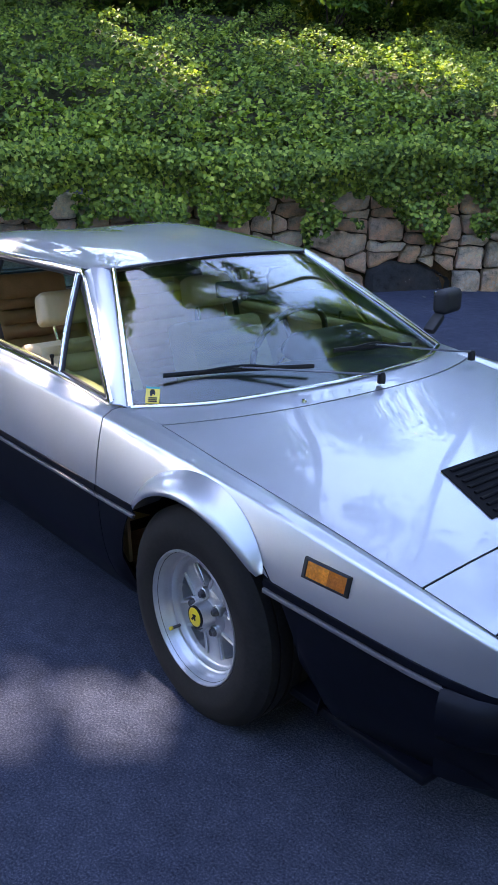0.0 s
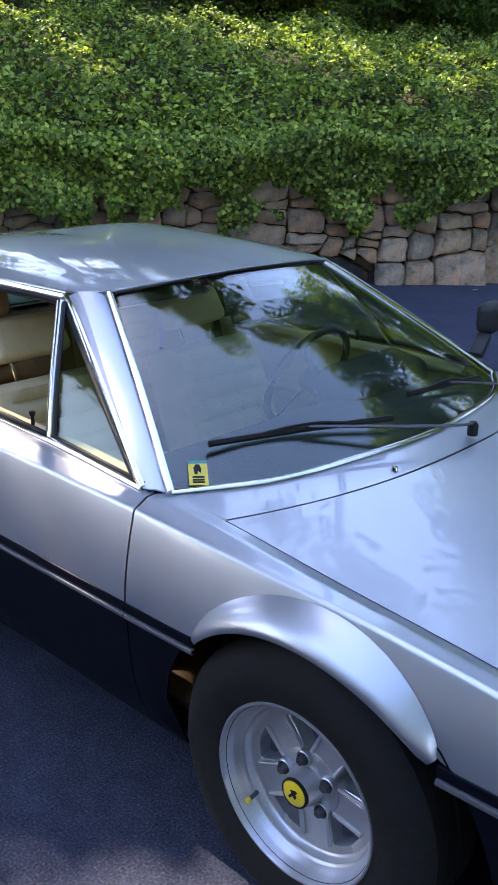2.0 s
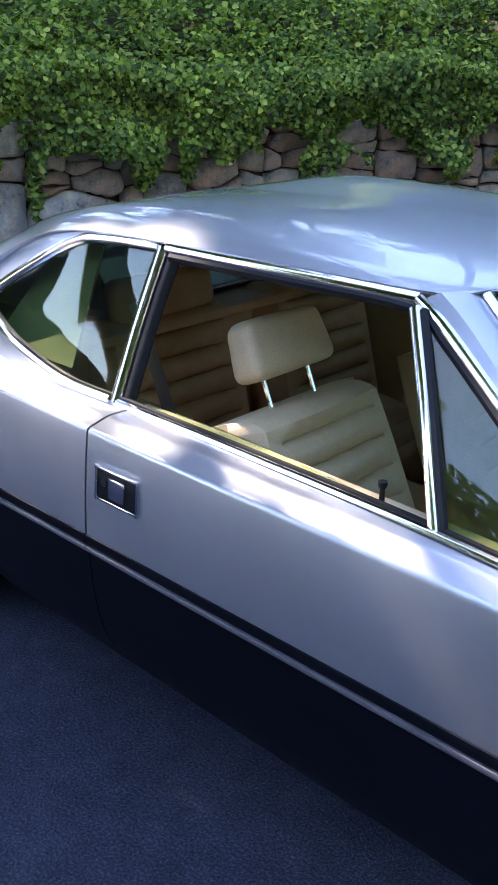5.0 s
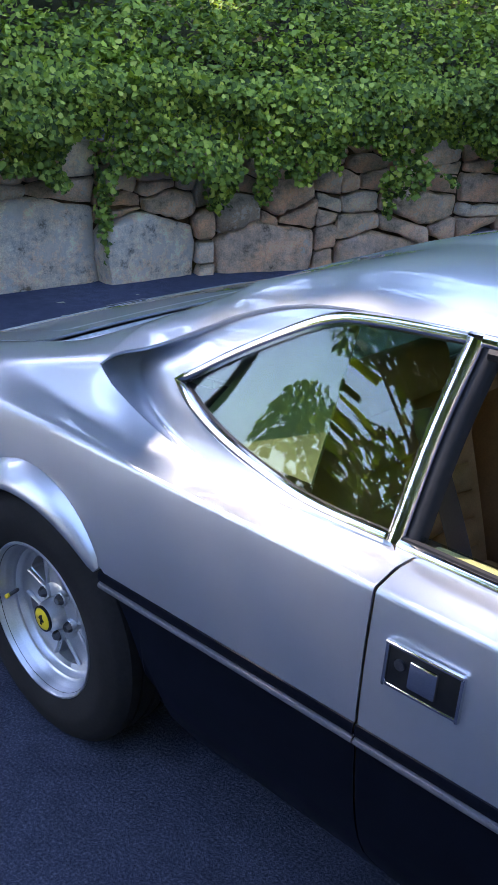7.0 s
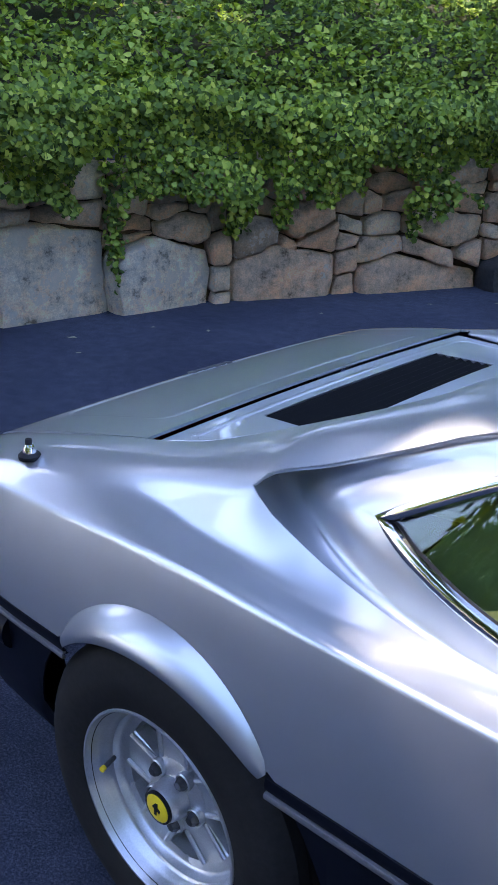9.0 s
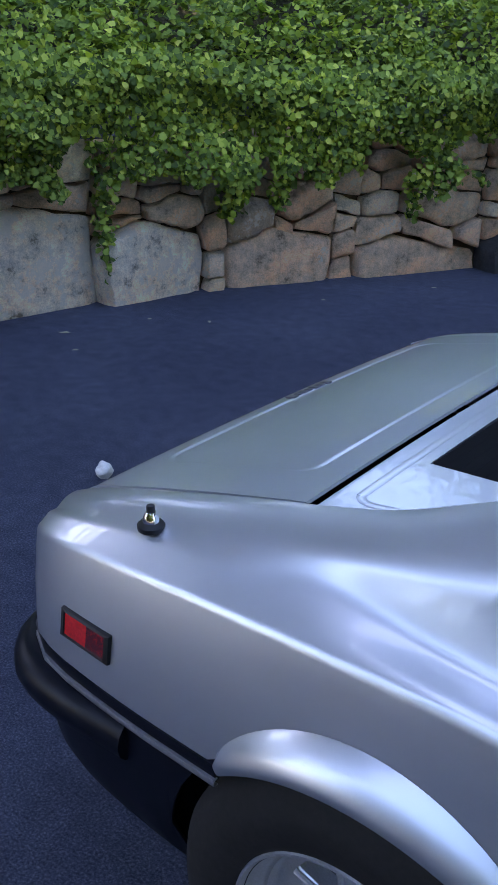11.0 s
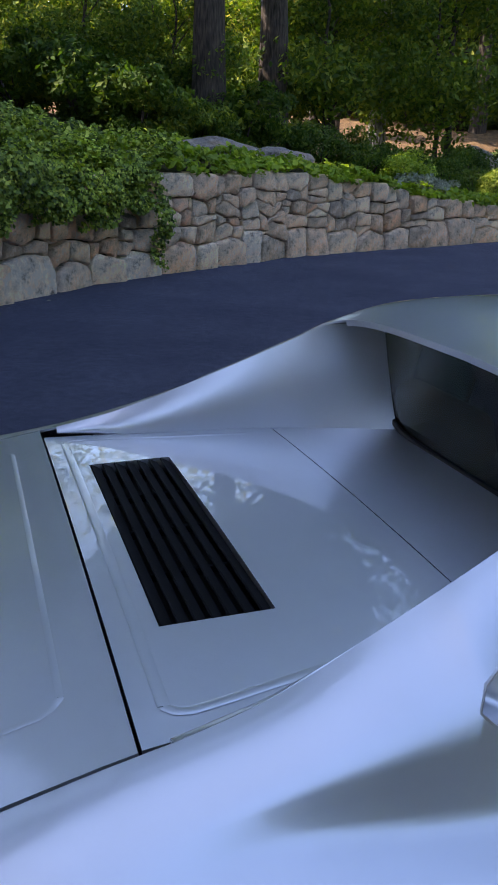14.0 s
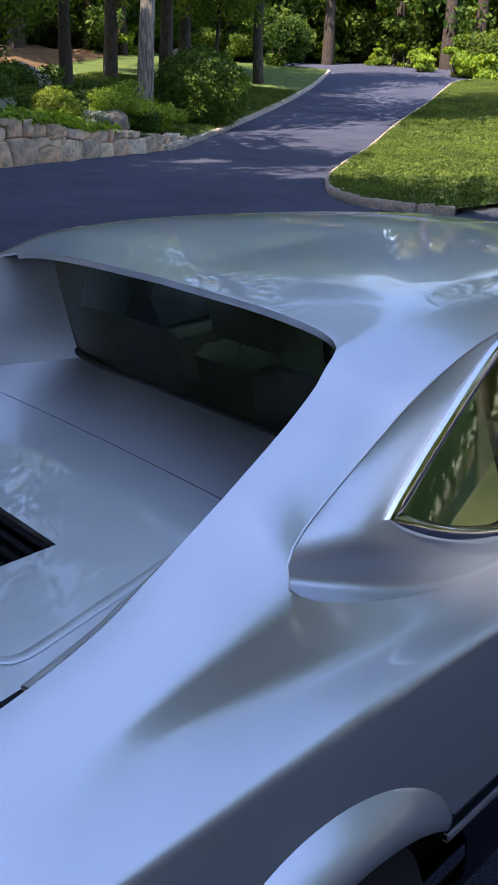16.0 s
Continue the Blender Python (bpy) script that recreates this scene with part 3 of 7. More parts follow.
# lip under the roof's rear edge, and the buttresses' inner walls down to the engine lid
lid_z = lambda x: float(hermite(x, [(-2.80, 0.890), (-2.6, 0.894), (-2.35, 0.898), (-2.0, 0.897)])[0, 0])
for s in (1, -1):
    flip = lambda g: g if s == 1 else mirrored(g)
    top = np.vstack([in_edge, [(x, -y, z) for x, (y, z) in zip((-2.535, -2.65, -2.76), hermite((-2.535, -2.65, -2.76), INNER))]])
    top = even(top, 22)
    foot = np.array([(x, y + 0.035 * min(1, (z - lid_z(x)) / 0.05), lid_z(x) + 0.002) for x, y, z in top])
    head = np.array([[-2.03, -0.47, 1.125]])
    wall = []
    for k in np.linspace(0, 1, 7):
        row = top + (foot - top) * k
        row[:, 1] += 0.012 * math.sin(math.pi * k)
        wall.append(row)
    wall = np.array(wall)
    fore = np.array([np.linspace(wall[i, 0], (-2.02, -0.470 + 0.085 * (i / 6) ** 1.5, 1.125 + (0.90 - 1.125) * i / 6), 5) for i in range(7)])
    wall = np.concatenate([fore[:, ::-1][:, :-1], wall], 1)
    for _ in range(8):
        wall[1:, 2:8] = (wall[1:, 1:7] + 2 * wall[1:, 2:8] + wall[1:, 3:9]) / 4
    part("buttress_wall", sheet([flip(wall)], 0.004, (-2.4, -0.9 * s, 0.95)), M_PAINT, car, angle=60)
edge = np.vstack([back_a, mirrored(back_a)[::-1][1:]])
edge = edge[np.argsort(edge[:, 1])][1:-1]
under = np.array([edge, edge * (1, 1, 1) + (0.004, 0, -0.014), np.stack([np.full(len(edge), -2.035), edge[:, 1] * 0.96, np.full(len(edge), 1.128)], 1)])
part("roof_lip", sheet([under], 0.003, (-2.0, 0, 1.5)), M_PAINT, car)

# flared arches over the wheels
for c, r in ARCHES:
    zs = HUB_Z
    a0 = math.asin((Z_SILVER - 0.004 - zs) / r)
    for s in (1, -1):
        rows = []
        for w in np.linspace(a0, math.pi - a0, 33):
            k = max(0.0, math.sin(math.pi * (w - a0) / (math.pi - 2 * a0))) ** 0.55
            row = []
            for dr, bulge in ((0.012 + 0.048 * k, 0.0), (0.012 + 0.045 * k, 0.12), (0.012 + 0.033 * k, 0.42), (0.012 + 0.018 * k, 0.74), (0.008 + 0.006 * k, 0.93), (0.002, 1.0), (-0.003, 0.93), (-0.003, 0.70), (0.004, 0.0)):
                q = r + dr
                x, z = c + q * math.cos(w), zs + q * math.sin(w)
                y = side_y(x, z)
                y = max(y, 0) + 0.001 + bulge * (0.856 - y) * (0.25 + 0.75 * k)
                if dr == 0.004:
                    y = 0.74
                row.append((x, -y * s, z))
            rows.append(row)
        part("wheel_arch", sheet([np.array(rows)], 0.0, (c, 0, zs)), M_PAINT, car, angle=60)
        well = []
        for w in np.linspace(-0.35, math.pi + 0.35, 25):
            well.append([(c + (r + 0.02) * math.cos(w), -y * s, zs + (r + 0.02) * math.sin(w)) for y in (0.45, 0.60, 0.80 if math.sin(w) > 0.55 else 0.70)])
        part("wheel_well", sheet([np.array(well)], 0.004, (c, 0, 3)), M_BLACK, car)
        part("inner_arch", block((2 * r + 0.06, 0.012, 0.50), (c, -s * 0.455, 0.37), bevel=0.004), M_BLACK, car)

# black lower flanks, rubbing strip, floor
def flank(a, b):
    cols = []
    for x in stations(a, b):
        ys = hermite(x, SILL)[0, 0]
        low = arch_low(x, 0.17, 0.016)
        hi = silver_low(x) - 0.030
        low = min(low, hi - 0.002)
        prof = [(0.17, ys - 0.12), (0.22, ys - 0.085), (0.285, ys - 0.045), (0.36, ys - 0.022), (0.45, ys - 0.010), (0.60, ys - 0.002)]
        zz = np.linspace(low, hi, 9)
        cols.append([(x, -y, z) for z, y in zip(zz, hermite(zz, prof)[:, 0])])
    return np.array(cols)


SPANS = ((0.95, ARCHES[0][0] + 0.28), (ARCHES[0][0] - 0.28, X_DOOR), (X_DOOR - 0.004, X_REAR), (X_REAR - 0.004, ARCHES[1][0] + 0.25), (ARCHES[1][0] - 0.25, -3.27))
for s in (1, -1):
    for a, b in SPANS:
        g = flank(a, b)
        part("lower_panel", sheet([g if s == 1 else mirrored(g)], 0.004, (-1.2, 0, 0.5)), M_BLACK, car)
        xs = np.linspace(a, b, max(4, int((a - b) / 0.06)))
        for z0, z1, d, mat, name in ((0.550, 0.5755, 0.004, M_BLACK, "side_moulding"), (0.534, 0.549, 0.006, M_TRIM, "moulding_trim")):
            g = np.array([[(x, -(y - 0.004), z0), (x, -(y + d - 0.002), z0 + 0.002), (x, -(y + d), (z0 + z1) / 2), (x, -(y + d - 0.002), z1 - 0.002), (x, -(y - 0.004), z1)] for x, y in zip(xs, hermite(xs, SILL)[:, 0])])
            g[:, :, 2] += np.array([silver_low(x) - 0.575 for x in xs])[:, None]
            part(name, sheet([g if s == 1 else mirrored(g)], 0.003, (-1.2, 0, 0.56)), mat, car)
part("floor_pan", block((3.9, 1.38, 0.03), (-1.2, 0, 0.19), bevel=0.01), M_BLACK, car)
part("engine_bay", block((0.85, 0.9, 0.5), (-2.45, 0, 0.52), bevel=0.02), M_BLACK, car)
part("front_bay", block((0.95, 0.9, 0.34), (0.38, 0, 0.40), bevel=0.02), M_BLACK, car)

# nose, hood, pop-up lamps
hood_edge = lambda x: hermite(x, TOP)[0]
def hood_point(x, y):
    yg, zg = hood_edge(x)
    f = min(1, abs(y) / yg)
    return (x, y, zg + 0.030 * (1 - f ** 2.2))


def hood_grid(x0, x1, y0, y1, n=14, m=15, skew=None):
    g = []
    for x in np.linspace(x0, x1, n):
        a, b = (y0(x) if callable(y0) else y0), (y1(x) if callable(y1) else y1)
        g.append([hood_point(x, a + (b - a) * k) for k in np.linspace(0, 1, m)])
    return np.array(g)


gap = 0.003
hy = lambda x: hood_edge(x)[0] - gap
hood_back = lambda y: -0.135 - 0.145 * (abs(y) / 0.70) ** 2.4
main = []
for k in np.linspace(0, 1, 22):
    row = []
    for v in np.linspace(-1, 1, 27):
        y0 = v * 0.697
        x = hood_back(y0) + (0.688 - hood_back(y0)) * k
        row.append(hood_point(x, v * hy(x)))
    main.append(row)
hood = part("hood", sheet([np.array(main)], 0.005, (0, 0, 0)), M_PAINT, car)
vent = []
for x in np.linspace(0.375, 0.607, 8):
    w = 0.240 + 0.082 * (x - 0.375) / 0.232
    vent.append([np.add(hood_point(x, y), (0, 0, 0.0045)) for y in np.linspace(-w, w, 9)])
part("hood_vent", sheet([np.array(vent)], 0.003, (0.4, 0, 0)), M_GRILLE, hood, "matt black radiator outlet")
for x in np.linspace(0.395, 0.590, 8):
    w = 0.215 + 0.082 * (x - 0.375) / 0.232
    row = np.array([np.add(hood_point(x, y), (0, 0, 0.007)) for y in np.linspace(-w, w, 7)])
    part("slat", tube(row, 0.006, 6, 0.5), M_GRILLE, hood)
for s in (1, -1):
    for name, x0, x1, a, b in (("headlamp_lid", 0.694, 0.868, 0.26, None), ("nose_strip", 0.873, 0.95, 0.003, None)):
        g = hood_grid(x0, x1, lambda x: -a, lambda x: -hy(x), 8, 9)
        part(name, sheet([g if s == 1 else mirrored(g)], 0.005, (0.7, 0, 0)), M_PAINT, car)
part("nose_panel", sheet([hood_grid(0.694, 0.868, -0.255, 0.255, 8, 9)], 0.005, (0.7, 0, 0)), M_PAINT, car)
bump_line = spline([(0.80, -0.715, 0.425), (0.90, -0.670, 0.425), (0.958, -0.56, 0.425), (0.985, -0.3, 0.425), (0.99, 0, 0.425), (0.985, 0.3, 0.425), (0.958, 0.56, 0.425), (0.90, 0.670, 0.425), (0.80, 0.715, 0.425)], 40)
part("front_bumper", tube(bump_line, 0.042, 12, 1.6), M_BLACK, car, "black rubber front bumper")
nose_face = np.array([[(x - 0.012 * k, y, 0.22 + (0.56 - 0.22) * k) for k in np.linspace(0, 1, 5)] for x, y, z in even(bump_line * (1, 0.95, 1) - (0.035, 0, 0), 24)])
part("front_valance", sheet([nose_face], 0.004, (0, 0, 0.4)), M_BLACK, car)

# cowl between hood and windscreen
WS_B = [(-0.440, -0.708, 0.803), (-0.325, -0.505, 0.806), (-0.268, -0.27, 0.812), (-0.238, 0, 0.816), (-0.268, 0.27, 0.812), (-0.325, 0.505, 0.806), (-0.440, 0.708, 0.803)]
ws_bottom = spline(WS_B, 31)
cowl_front = np.array([hood_point(hood_back(y) - 0.006, y) for y in np.linspace(-0.694, 0.694, 31)])
part("cowl", sheet([np.array([cowl_front + (ws_bottom - cowl_front) * k for k in np.linspace(0, 1, 4)])], 0.005, (-0.3, 0, 0.3)), M_PAINT, car)
for s in (1, -1):
    a = spline([(-0.276, -0.697, 0.787), (-0.36, -0.70, 0.795), (-0.432, -0.700, 0.802)], 6)
    b = np.array([(x, -y, z) for x, (y, z) in zip(np.linspace(-0.28, -0.459, 6), hermite(np.linspace(-0.28, -0.459, 6), TOP))])
    g = np.array([a, b])
    part("cowl_corner", sheet([g if s == 1 else mirrored(g)], 0.005, (-0.3, 0, 0.3)), M_PAINT, car)

# windscreen, its trim, pillars
ws_top = spline([(-0.956, -0.447, 1.136), (-0.928, -0.410, 1.143), (-0.893, -0.25, 1.157), (-0.882, 0, 1.164), (-0.893, 0.25, 1.157), (-0.928, 0.410, 1.143), (-0.956, 0.447, 1.136)], 31)
roof_front = np.vstack([mirrored(front)[::-1], front[1:]])
roof_front = even(roof_front[np.argsort(roof_front[:, 1])], 31)
part("windscreen_header", sheet([np.array([roof_front, (roof_front + ws_top) / 2 + (0.004, 0, 0.003), ws_top])], 0.005, (-1.4, 0, 0.6)), M_PAINT, car)
ws = []
for k in np.linspace(0, 1, 14):
    row = ws_bottom + (ws_top - ws_bottom) * k
    row = row + np.array([0.25, 0, 0.35]) * 0.07 * math.sin(math.pi * k) * (0.22 + 0.78 * (1 - (row[:, 1:2] / np.abs(row[:, 1]).max()) ** 2))
    ws.append(row)
ws = np.array(ws)
screen = part("windscreen", sheet([ws], 0.004, (-1.2, 0, 0.6)), M_SCREEN, car, "tinted laminated windscreen")
screen.visible_shadow = False
part("windscreen_trim", join(tube(ws_bottom + (0.004, 0, 0.004), 0.010, 8, 0.6), tube(ws[:, 0] + (0.004, -0.002, 0.004), 0.011, 8, 0.7), tube(ws[:, -1] + (0.004, 0.002, 0.004), 0.011, 8, 0.7)), M_CHROME, car)
part("windscreen_gasket", tube(ws_top + (0.004, 0, 0.003), 0.005, 8, 0.6), M_SEAL, car)

DW_B = [(-0.490, -0.742, 0.811), (-0.85, -0.731, 0.832), (-1.25, -0.712, 0.832), (-1.655, -0.693, 0.829)]
DW_T = [(-1.040, -0.523, 1.130), (-1.3, -0.556, 1.140), (-1.615, -0.577, 1.146)]
sill_line = spline(DW_B, 30)
top_line = spline(DW_T, 20)
front_line = spline([(-0.490, -0.742, 0.811), (-0.753, -0.638, 0.973), (-0.962, -0.552, 1.095), (-1.040, -0.523, 1.130)], 20)
ws_side = ws[:, 0]
pill_out = even(front_line, 14) + np.linspace(0, 1, 14)[:, None] * np.array([0.028, 0.020, 0.012]) + (0.004, -0.004, 0.002)
QW_T = [(-1.640, -0.578, 1.146), (-1.80, -0.588, 1.143), (-1.90, -0.598, 1.128), (-2.06, -0.622, 1.050), (-2.225, -0.648, 0.952)]
QW_B = [(-1.680, -0.694, 0.830), (-1.82, -0.693, 0.832), (-1.92, -0.690, 0.846), (-2.06, -0.682, 0.882), (-2.16, -0.667, 0.920), (-2.225, -0.648, 0.955)]
for s in (1, -1):
    flip = lambda g: g if s == 1 else mirrored(g)
    up = (0, -s, 0.3)
    part("windscreen_pillar", sheet([flip(np.array([ws_side, (ws_side + pill_out) / 2 + (0.006, -0.004, 0.006), pill_out]))], 0.005, (-1.2, 0, 0.5)), M_PAINT, car)
    part("pillar_return", sheet([flip(np.array([pill_out, even(front_line, 14) + (0.0, 0.004, -0.002)]))], 0.004, (-1.2, 0, 0.5)), M_PAINT, car)
    # belt chrome, upper frame, dividing bars
    part("door_frame", join(tube(flip(front_line) + (0, -0.002 * s, 0), 0.011, 8, 0.8, up), tube(flip(top_line), 0.011, 8, 0.8, up), tube(flip(sill_line) + (0, -0.004 * s, -0.002), 0.010, 8, 0.8, up)), M_CHROME, car, "polished window surround")
    ofs = spline([(-0.515, -0.738, 0.811), (-0.764, -0.644, 0.962), (-0.968, -0.563, 1.083), (-1.04, -0.54, 1.115), (-1.3, -0.566, 1.125), (-1.60, -0.586, 1.130)], 40)
    part("window_seal", tube(flip(ofs) + (0, 0.004 * s, 0), 0.010, 8, 1.0, up), M_SEAL, car)
    part("belt_seal", tube(flip(spline(DW_B, 24)) + (0, 0.006 * s, 0.006), 0.007, 6, 1.0, up), M_SEAL, car)
    bar = spline([(-0.850, -0.728, 0.832), (-0.925, -0.655, 0.965), (-1.032, -0.546, 1.120)], 10)
    part("vent_bar", tube(flip(bar), 0.012, 8, 0.8, up), M_CHROME, car)
    part("vent_bar_seal", tube(flip(bar) + (0.017, 0, 0), 0.008, 6, 0.8, up), M_SEAL, car)
    tri = coons(spline([(-0.500, -0.736, 0.814), (-0.845, -0.724, 0.832)], 8), spline([(-1.030, -0.525, 1.125), (-1.035, -0.543, 1.122)], 8), front_line[::2][:10] + (-0.004, 0.004, 0), spline([(-0.850, -0.724, 0.832), (-0.925, -0.650, 0.965), (-1.032, -0.544, 1.120)], 10))
    pane = part("vent_glass", sheet([flip(tri)], 0.004, (-1, 0, 0.8)), M_GLASS, car)
    pane.visible_shadow = False
    lift = 0.052 if s == 1 else 1.0
    low_e, up_e = spline([(-0.860, -0.722, 0.830), (-1.25, -0.704, 0.830), (-1.640, -0.687, 0.827)], 14), spline([(-1.042, -0.542, 1.120), (-1.3, -0.560, 1.132), (-1.612, -0.574, 1.140)], 14)
    if s == 1:      # wound down: a hand's width of glass stands above the sill at the rear
        up_e = spline([(-0.868, -0.718, 0.836), (-1.25, -0.698, 0.852), (-1.632, -0.682, 0.850)], 14)
    pane = part("door_glass", sheet([np.array([flip(low_e + (up_e - low_e) * k) for k in np.linspace(0, 1, 4)])], 0.004, (-1, 0, 0.8)), M_GLASS, car, "wound-down door window" if s == 1 else "")
    pane.visible_shadow = False
    post = spline([(-1.668, -0.693, 0.826), (-1.655, -0.632, 0.99), (-1.628, -0.578, 1.148)], 10)
    part("b_pillar", tube(flip(post) + (0, 0, 0), 0.016, 8, 0.5, (0, -s, 0.3)), M_CHROME, car)
    inner_post = post + (0.030, 0.012, 0)
    part("b_pillar_seal", tube(flip(inner_post), 0.020, 8, 0.6, (0, -s, 0.3)), M_SEAL, car)
    q_top, q_bot = spline(QW_T, 24), spline(QW_B, 24)
    part("quarter_frame", join(tube(np.vstack([flip(q_top), flip(q_bot)[::-1][1:]]), 0.012, 8, 0.8, up)), M_CHROME, car, "polished quarter window surround")
    part("quarter_seal", tube(np.vstack([flip(q_top), flip(q_bot)[::-1][1:]]) * (0.985, 1, 1) + (-0.028, 0.009 * s, 0.0), 0.010, 8, 0.9, up), M_SEAL, car)
    g = np.array([q_bot + (q_top - q_bot) * k + (0, 0.006, 0) for k in np.linspace(0, 1, 8)])
    pane = part("quarter_glass", sheet([flip(g)], 0.004, (-1.9, 0, 0.9)), M_GLASS, car)
    pane.visible_shadow = False
    # air scoop let into the rear pillar: a dished panel that sinks towards a dark mouth at its tip
    xs_low = np.linspace(-2.45, -1.66, 34)
    e_low = even(np.array([(x, -y, z) for x, (y, z) in zip(xs_low, hermite(xs_low, TOP))]), 30)
    e_up = even(np.vstack([spline([(-1.64, -0.585, 1.152), (-1.85, -0.590, 1.152), (-2.0, -0.598, 1.132), (-2.13, -0.602, 1.088)], 12), out_edge[1:]]), 30)
    rim_line = np.vstack([e_up, e_low[1:]])
    win_line = np.vstack([even(q_top, 30), even(q_bot, 30)[::-1][1:]])
    u = np.linspace(0, 1, 59)
    dish = (0.004 + 0.022 * np.exp(-((u - 0.5) / 0.20) ** 2))[:, None]
    duct = (0.100 * np.exp(-((u - 0.5) / 0.060) ** 2))[:, None]

    def scoop_row(k):
        """k: 0 at the outer rim, 1 at the window frame; near the tip the panel dives under the rim."""
        sink = np.clip(k / 0.10, 0, 1) ** 0.6 * np.clip((1 - k) / 0.85, 0, 1) ** 0.9
        dive = np.clip(k / 0.06, 0, 1) * np.clip((0.55 - k) / 0.45, 0, 1)
        return rim_line + (win_line - rim_line) * max(0.0, (k - 0.03) / 0.97) + dish * np.array([-0.10, 1.0, -0.10]) * sink + duct * np.array([-0.45, 0.9, -0.05]) * dive

    g = np.array([scoop_row(k) for k in (0, 0.02, 0.05, 0.09, 0.14, 0.22, 0.32, 0.45, 0.6, 0.75, 0.88, 1.0)])
    for _ in range(6):
        g[3:-1, 1:-1] = (g[3:-1, :-2] + 2 * g[3:-1, 1:-1] + g[3:-1, 2:]) / 4
    part("scoop_panel", sheet([flip(g)], 0.003, (-2.2, 0.4 * s, 0.9)), M_PAINT, car, angle=60)

# rear window, engine lid, trunk lid, tail
rw_b = spline([(-2.015, -0.43, 0.935), (-2.018, -0.385, 0.908), (-2.028, -0.25, 0.902), (-2.030, 0, 0.902), (-2.028, 0.25, 0.902), (-2.018, 0.385, 0.908), (-2.015, 0.43, 0.935)], 21)
rw_t = spline([(-2.025, -0.47, 1.125), (-2.030, -0.25, 1.130), (-2.030, 0, 1.131), (-2.030, 0.25, 1.130), (-2.025, 0.47, 1.125)], 21)
pane = part("rear_window", sheet([np.array([rw_b + (rw_t - rw_b) * k for k in np.linspace(0, 1, 6)])], 0.004, (-1, 0, 1)), M_DARKGLASS, car)
pane.visible_shadow = False
part("rear_window_seal", join(tube(rw_b + (-0.004, 0, 0.004), 0.007, 8)), M_SEAL, car)


def lid_half(x):
    return float(hermite(x, [(-2.79, 0.566), (-2.7, 0.553), (-2.55, 0.526), (-2.4, 0.503), (-2.3, 0.492), (-2.03, 0.455)])[0, 0])


def lid_piece(x0, x1, y0, y1, lift=0.0, n=8, m=10):
    return np.array([[(x, y, lid_z(x) + 0.012 * (1 - (y / 0.56) ** 2) + lift) for y in np.linspace(y0(x), y1(x), m)] for x in np.linspace(x0, x1, n)])


lid = empty("engine_lid")
lid.parent = car
G0, G1, GW = -2.722, -2.560, 0.332
full = lambda x: lid_half(x)
frame_pieces = [lid_piece(-2.790, G0, lambda x: -full(x), full, 0, 4, 25), lid_piece(G1, -2.292, lambda x: -full(x), full, 0, 10, 25),
                lid_piece(G0, G1, lambda x: -full(x), lambda x: -GW, 0, 6, 6), lid_piece(G0, G1, lambda x: GW, full, 0, 6, 6)]
part("lid_panel", sheet(frame_pieces, 0.02, (-2.5, 0, 0)), M_PAINT, lid, angle=30)
part("lid_front", sheet([lid_piece(-2.2895, -2.02, lambda x: -full(x), full, 0, 8, 21)], 0.006, (-2.2, 0, 0)), M_PAINT, car)
part("grille_tray", block((0.18, 0.70, 0.01), (-2.641, 0, 0.858), bevel=0.003), M_SEAL, lid)
for x in np.linspace(G0 + 0.012, G1 - 0.010, 7):
    part("grille_slat", block((0.022, 2 * GW - 0.004, 0.004), (x, 0, lid_z(x) + 0.002), (0, 28, 0), 0.001, 1), M_GRILLE, lid)
for y in (-0.16, 0.0, 0.16):
    part("grille_bar", block((G1 - G0 - 0.006, 0.006, 0.014), ((G0 + G1) / 2, y, 0.886), (0, -2, 0), 0.001, 1), M_GRILLE, lid)
rim = [(-2.752, -0.50), (-2.735, -0.515), (-2.70, -0.512), (-2.58, -0.488), (-2.45, -0.462), (-2.36, -0.445)]
for s in (1, -1):
    line = spline([(x, s * y, lid_z(x) + 0.012 * (1 - (y / 0.56) ** 2) + 0.0005) for x, y in rim], 24)
    part("lid_swage", tube(line, 0.008, 8, 0.08), M_PAINT, lid)
line = np.array([(-2.752, y, lid_z(-2.752) + 0.012 * (1 - (y / 0.56) ** 2) + 0.0005) for y in np.linspace(-0.50, 0.50, 20)])
part("lid_swage", tube(line, 0.008, 8, 0.08), M_PAINT, lid)

deck_z = lambda x, y: float(hermite(x, [(-2.80, 0.900), (-3.0, 0.862), (-3.15, 0.830), (-3.225, 0.808), (-3.265, 0.782), (-3.285, 0.75)])[0, 0]) + 0.012 * (1 - (y / 0.6) ** 2)
deck_half = lambda x: float(hermite(x, [(-2.81, 0.583), (-3.0, 0.600), (-3.2, 0.617), (-3.285, 0.614)])[0, 0])
g = np.array([[(x, v * deck_half(x), deck_z(x, v * deck_half(x))) for v in np.linspace(-1, 1, 25)] for x in np.r_[np.linspace(-2.797, -3.2, 12), np.linspace(-3.215, -3.285, 8)]])
boot = part("trunk_lid", sheet([g], 0.006, (-3, 0, 0)), M_PAINT, car)
loop = [(-2.862, -0.45), (-2.862, 0.45), (-2.88, 0.475), (-3.0, 0.487), (-3.15, 0.5), (-3.18, 0.47), (-3.18, -0.47), (-3.15, -0.5), (-3.0, -0.487), (-2.88, -0.475)]
pts = even(np.array([(x, y, deck_z(x, y) + 0.0005) for x, y in loop + loop[:1]]), 120)
pts[:, 2] = [deck_z(x, y) + 0.0006 for x, y, z in pts]
part("lid_swage", tube(pts, 0.005, 8, 0.035), M_PAINT, boot)
badge = []
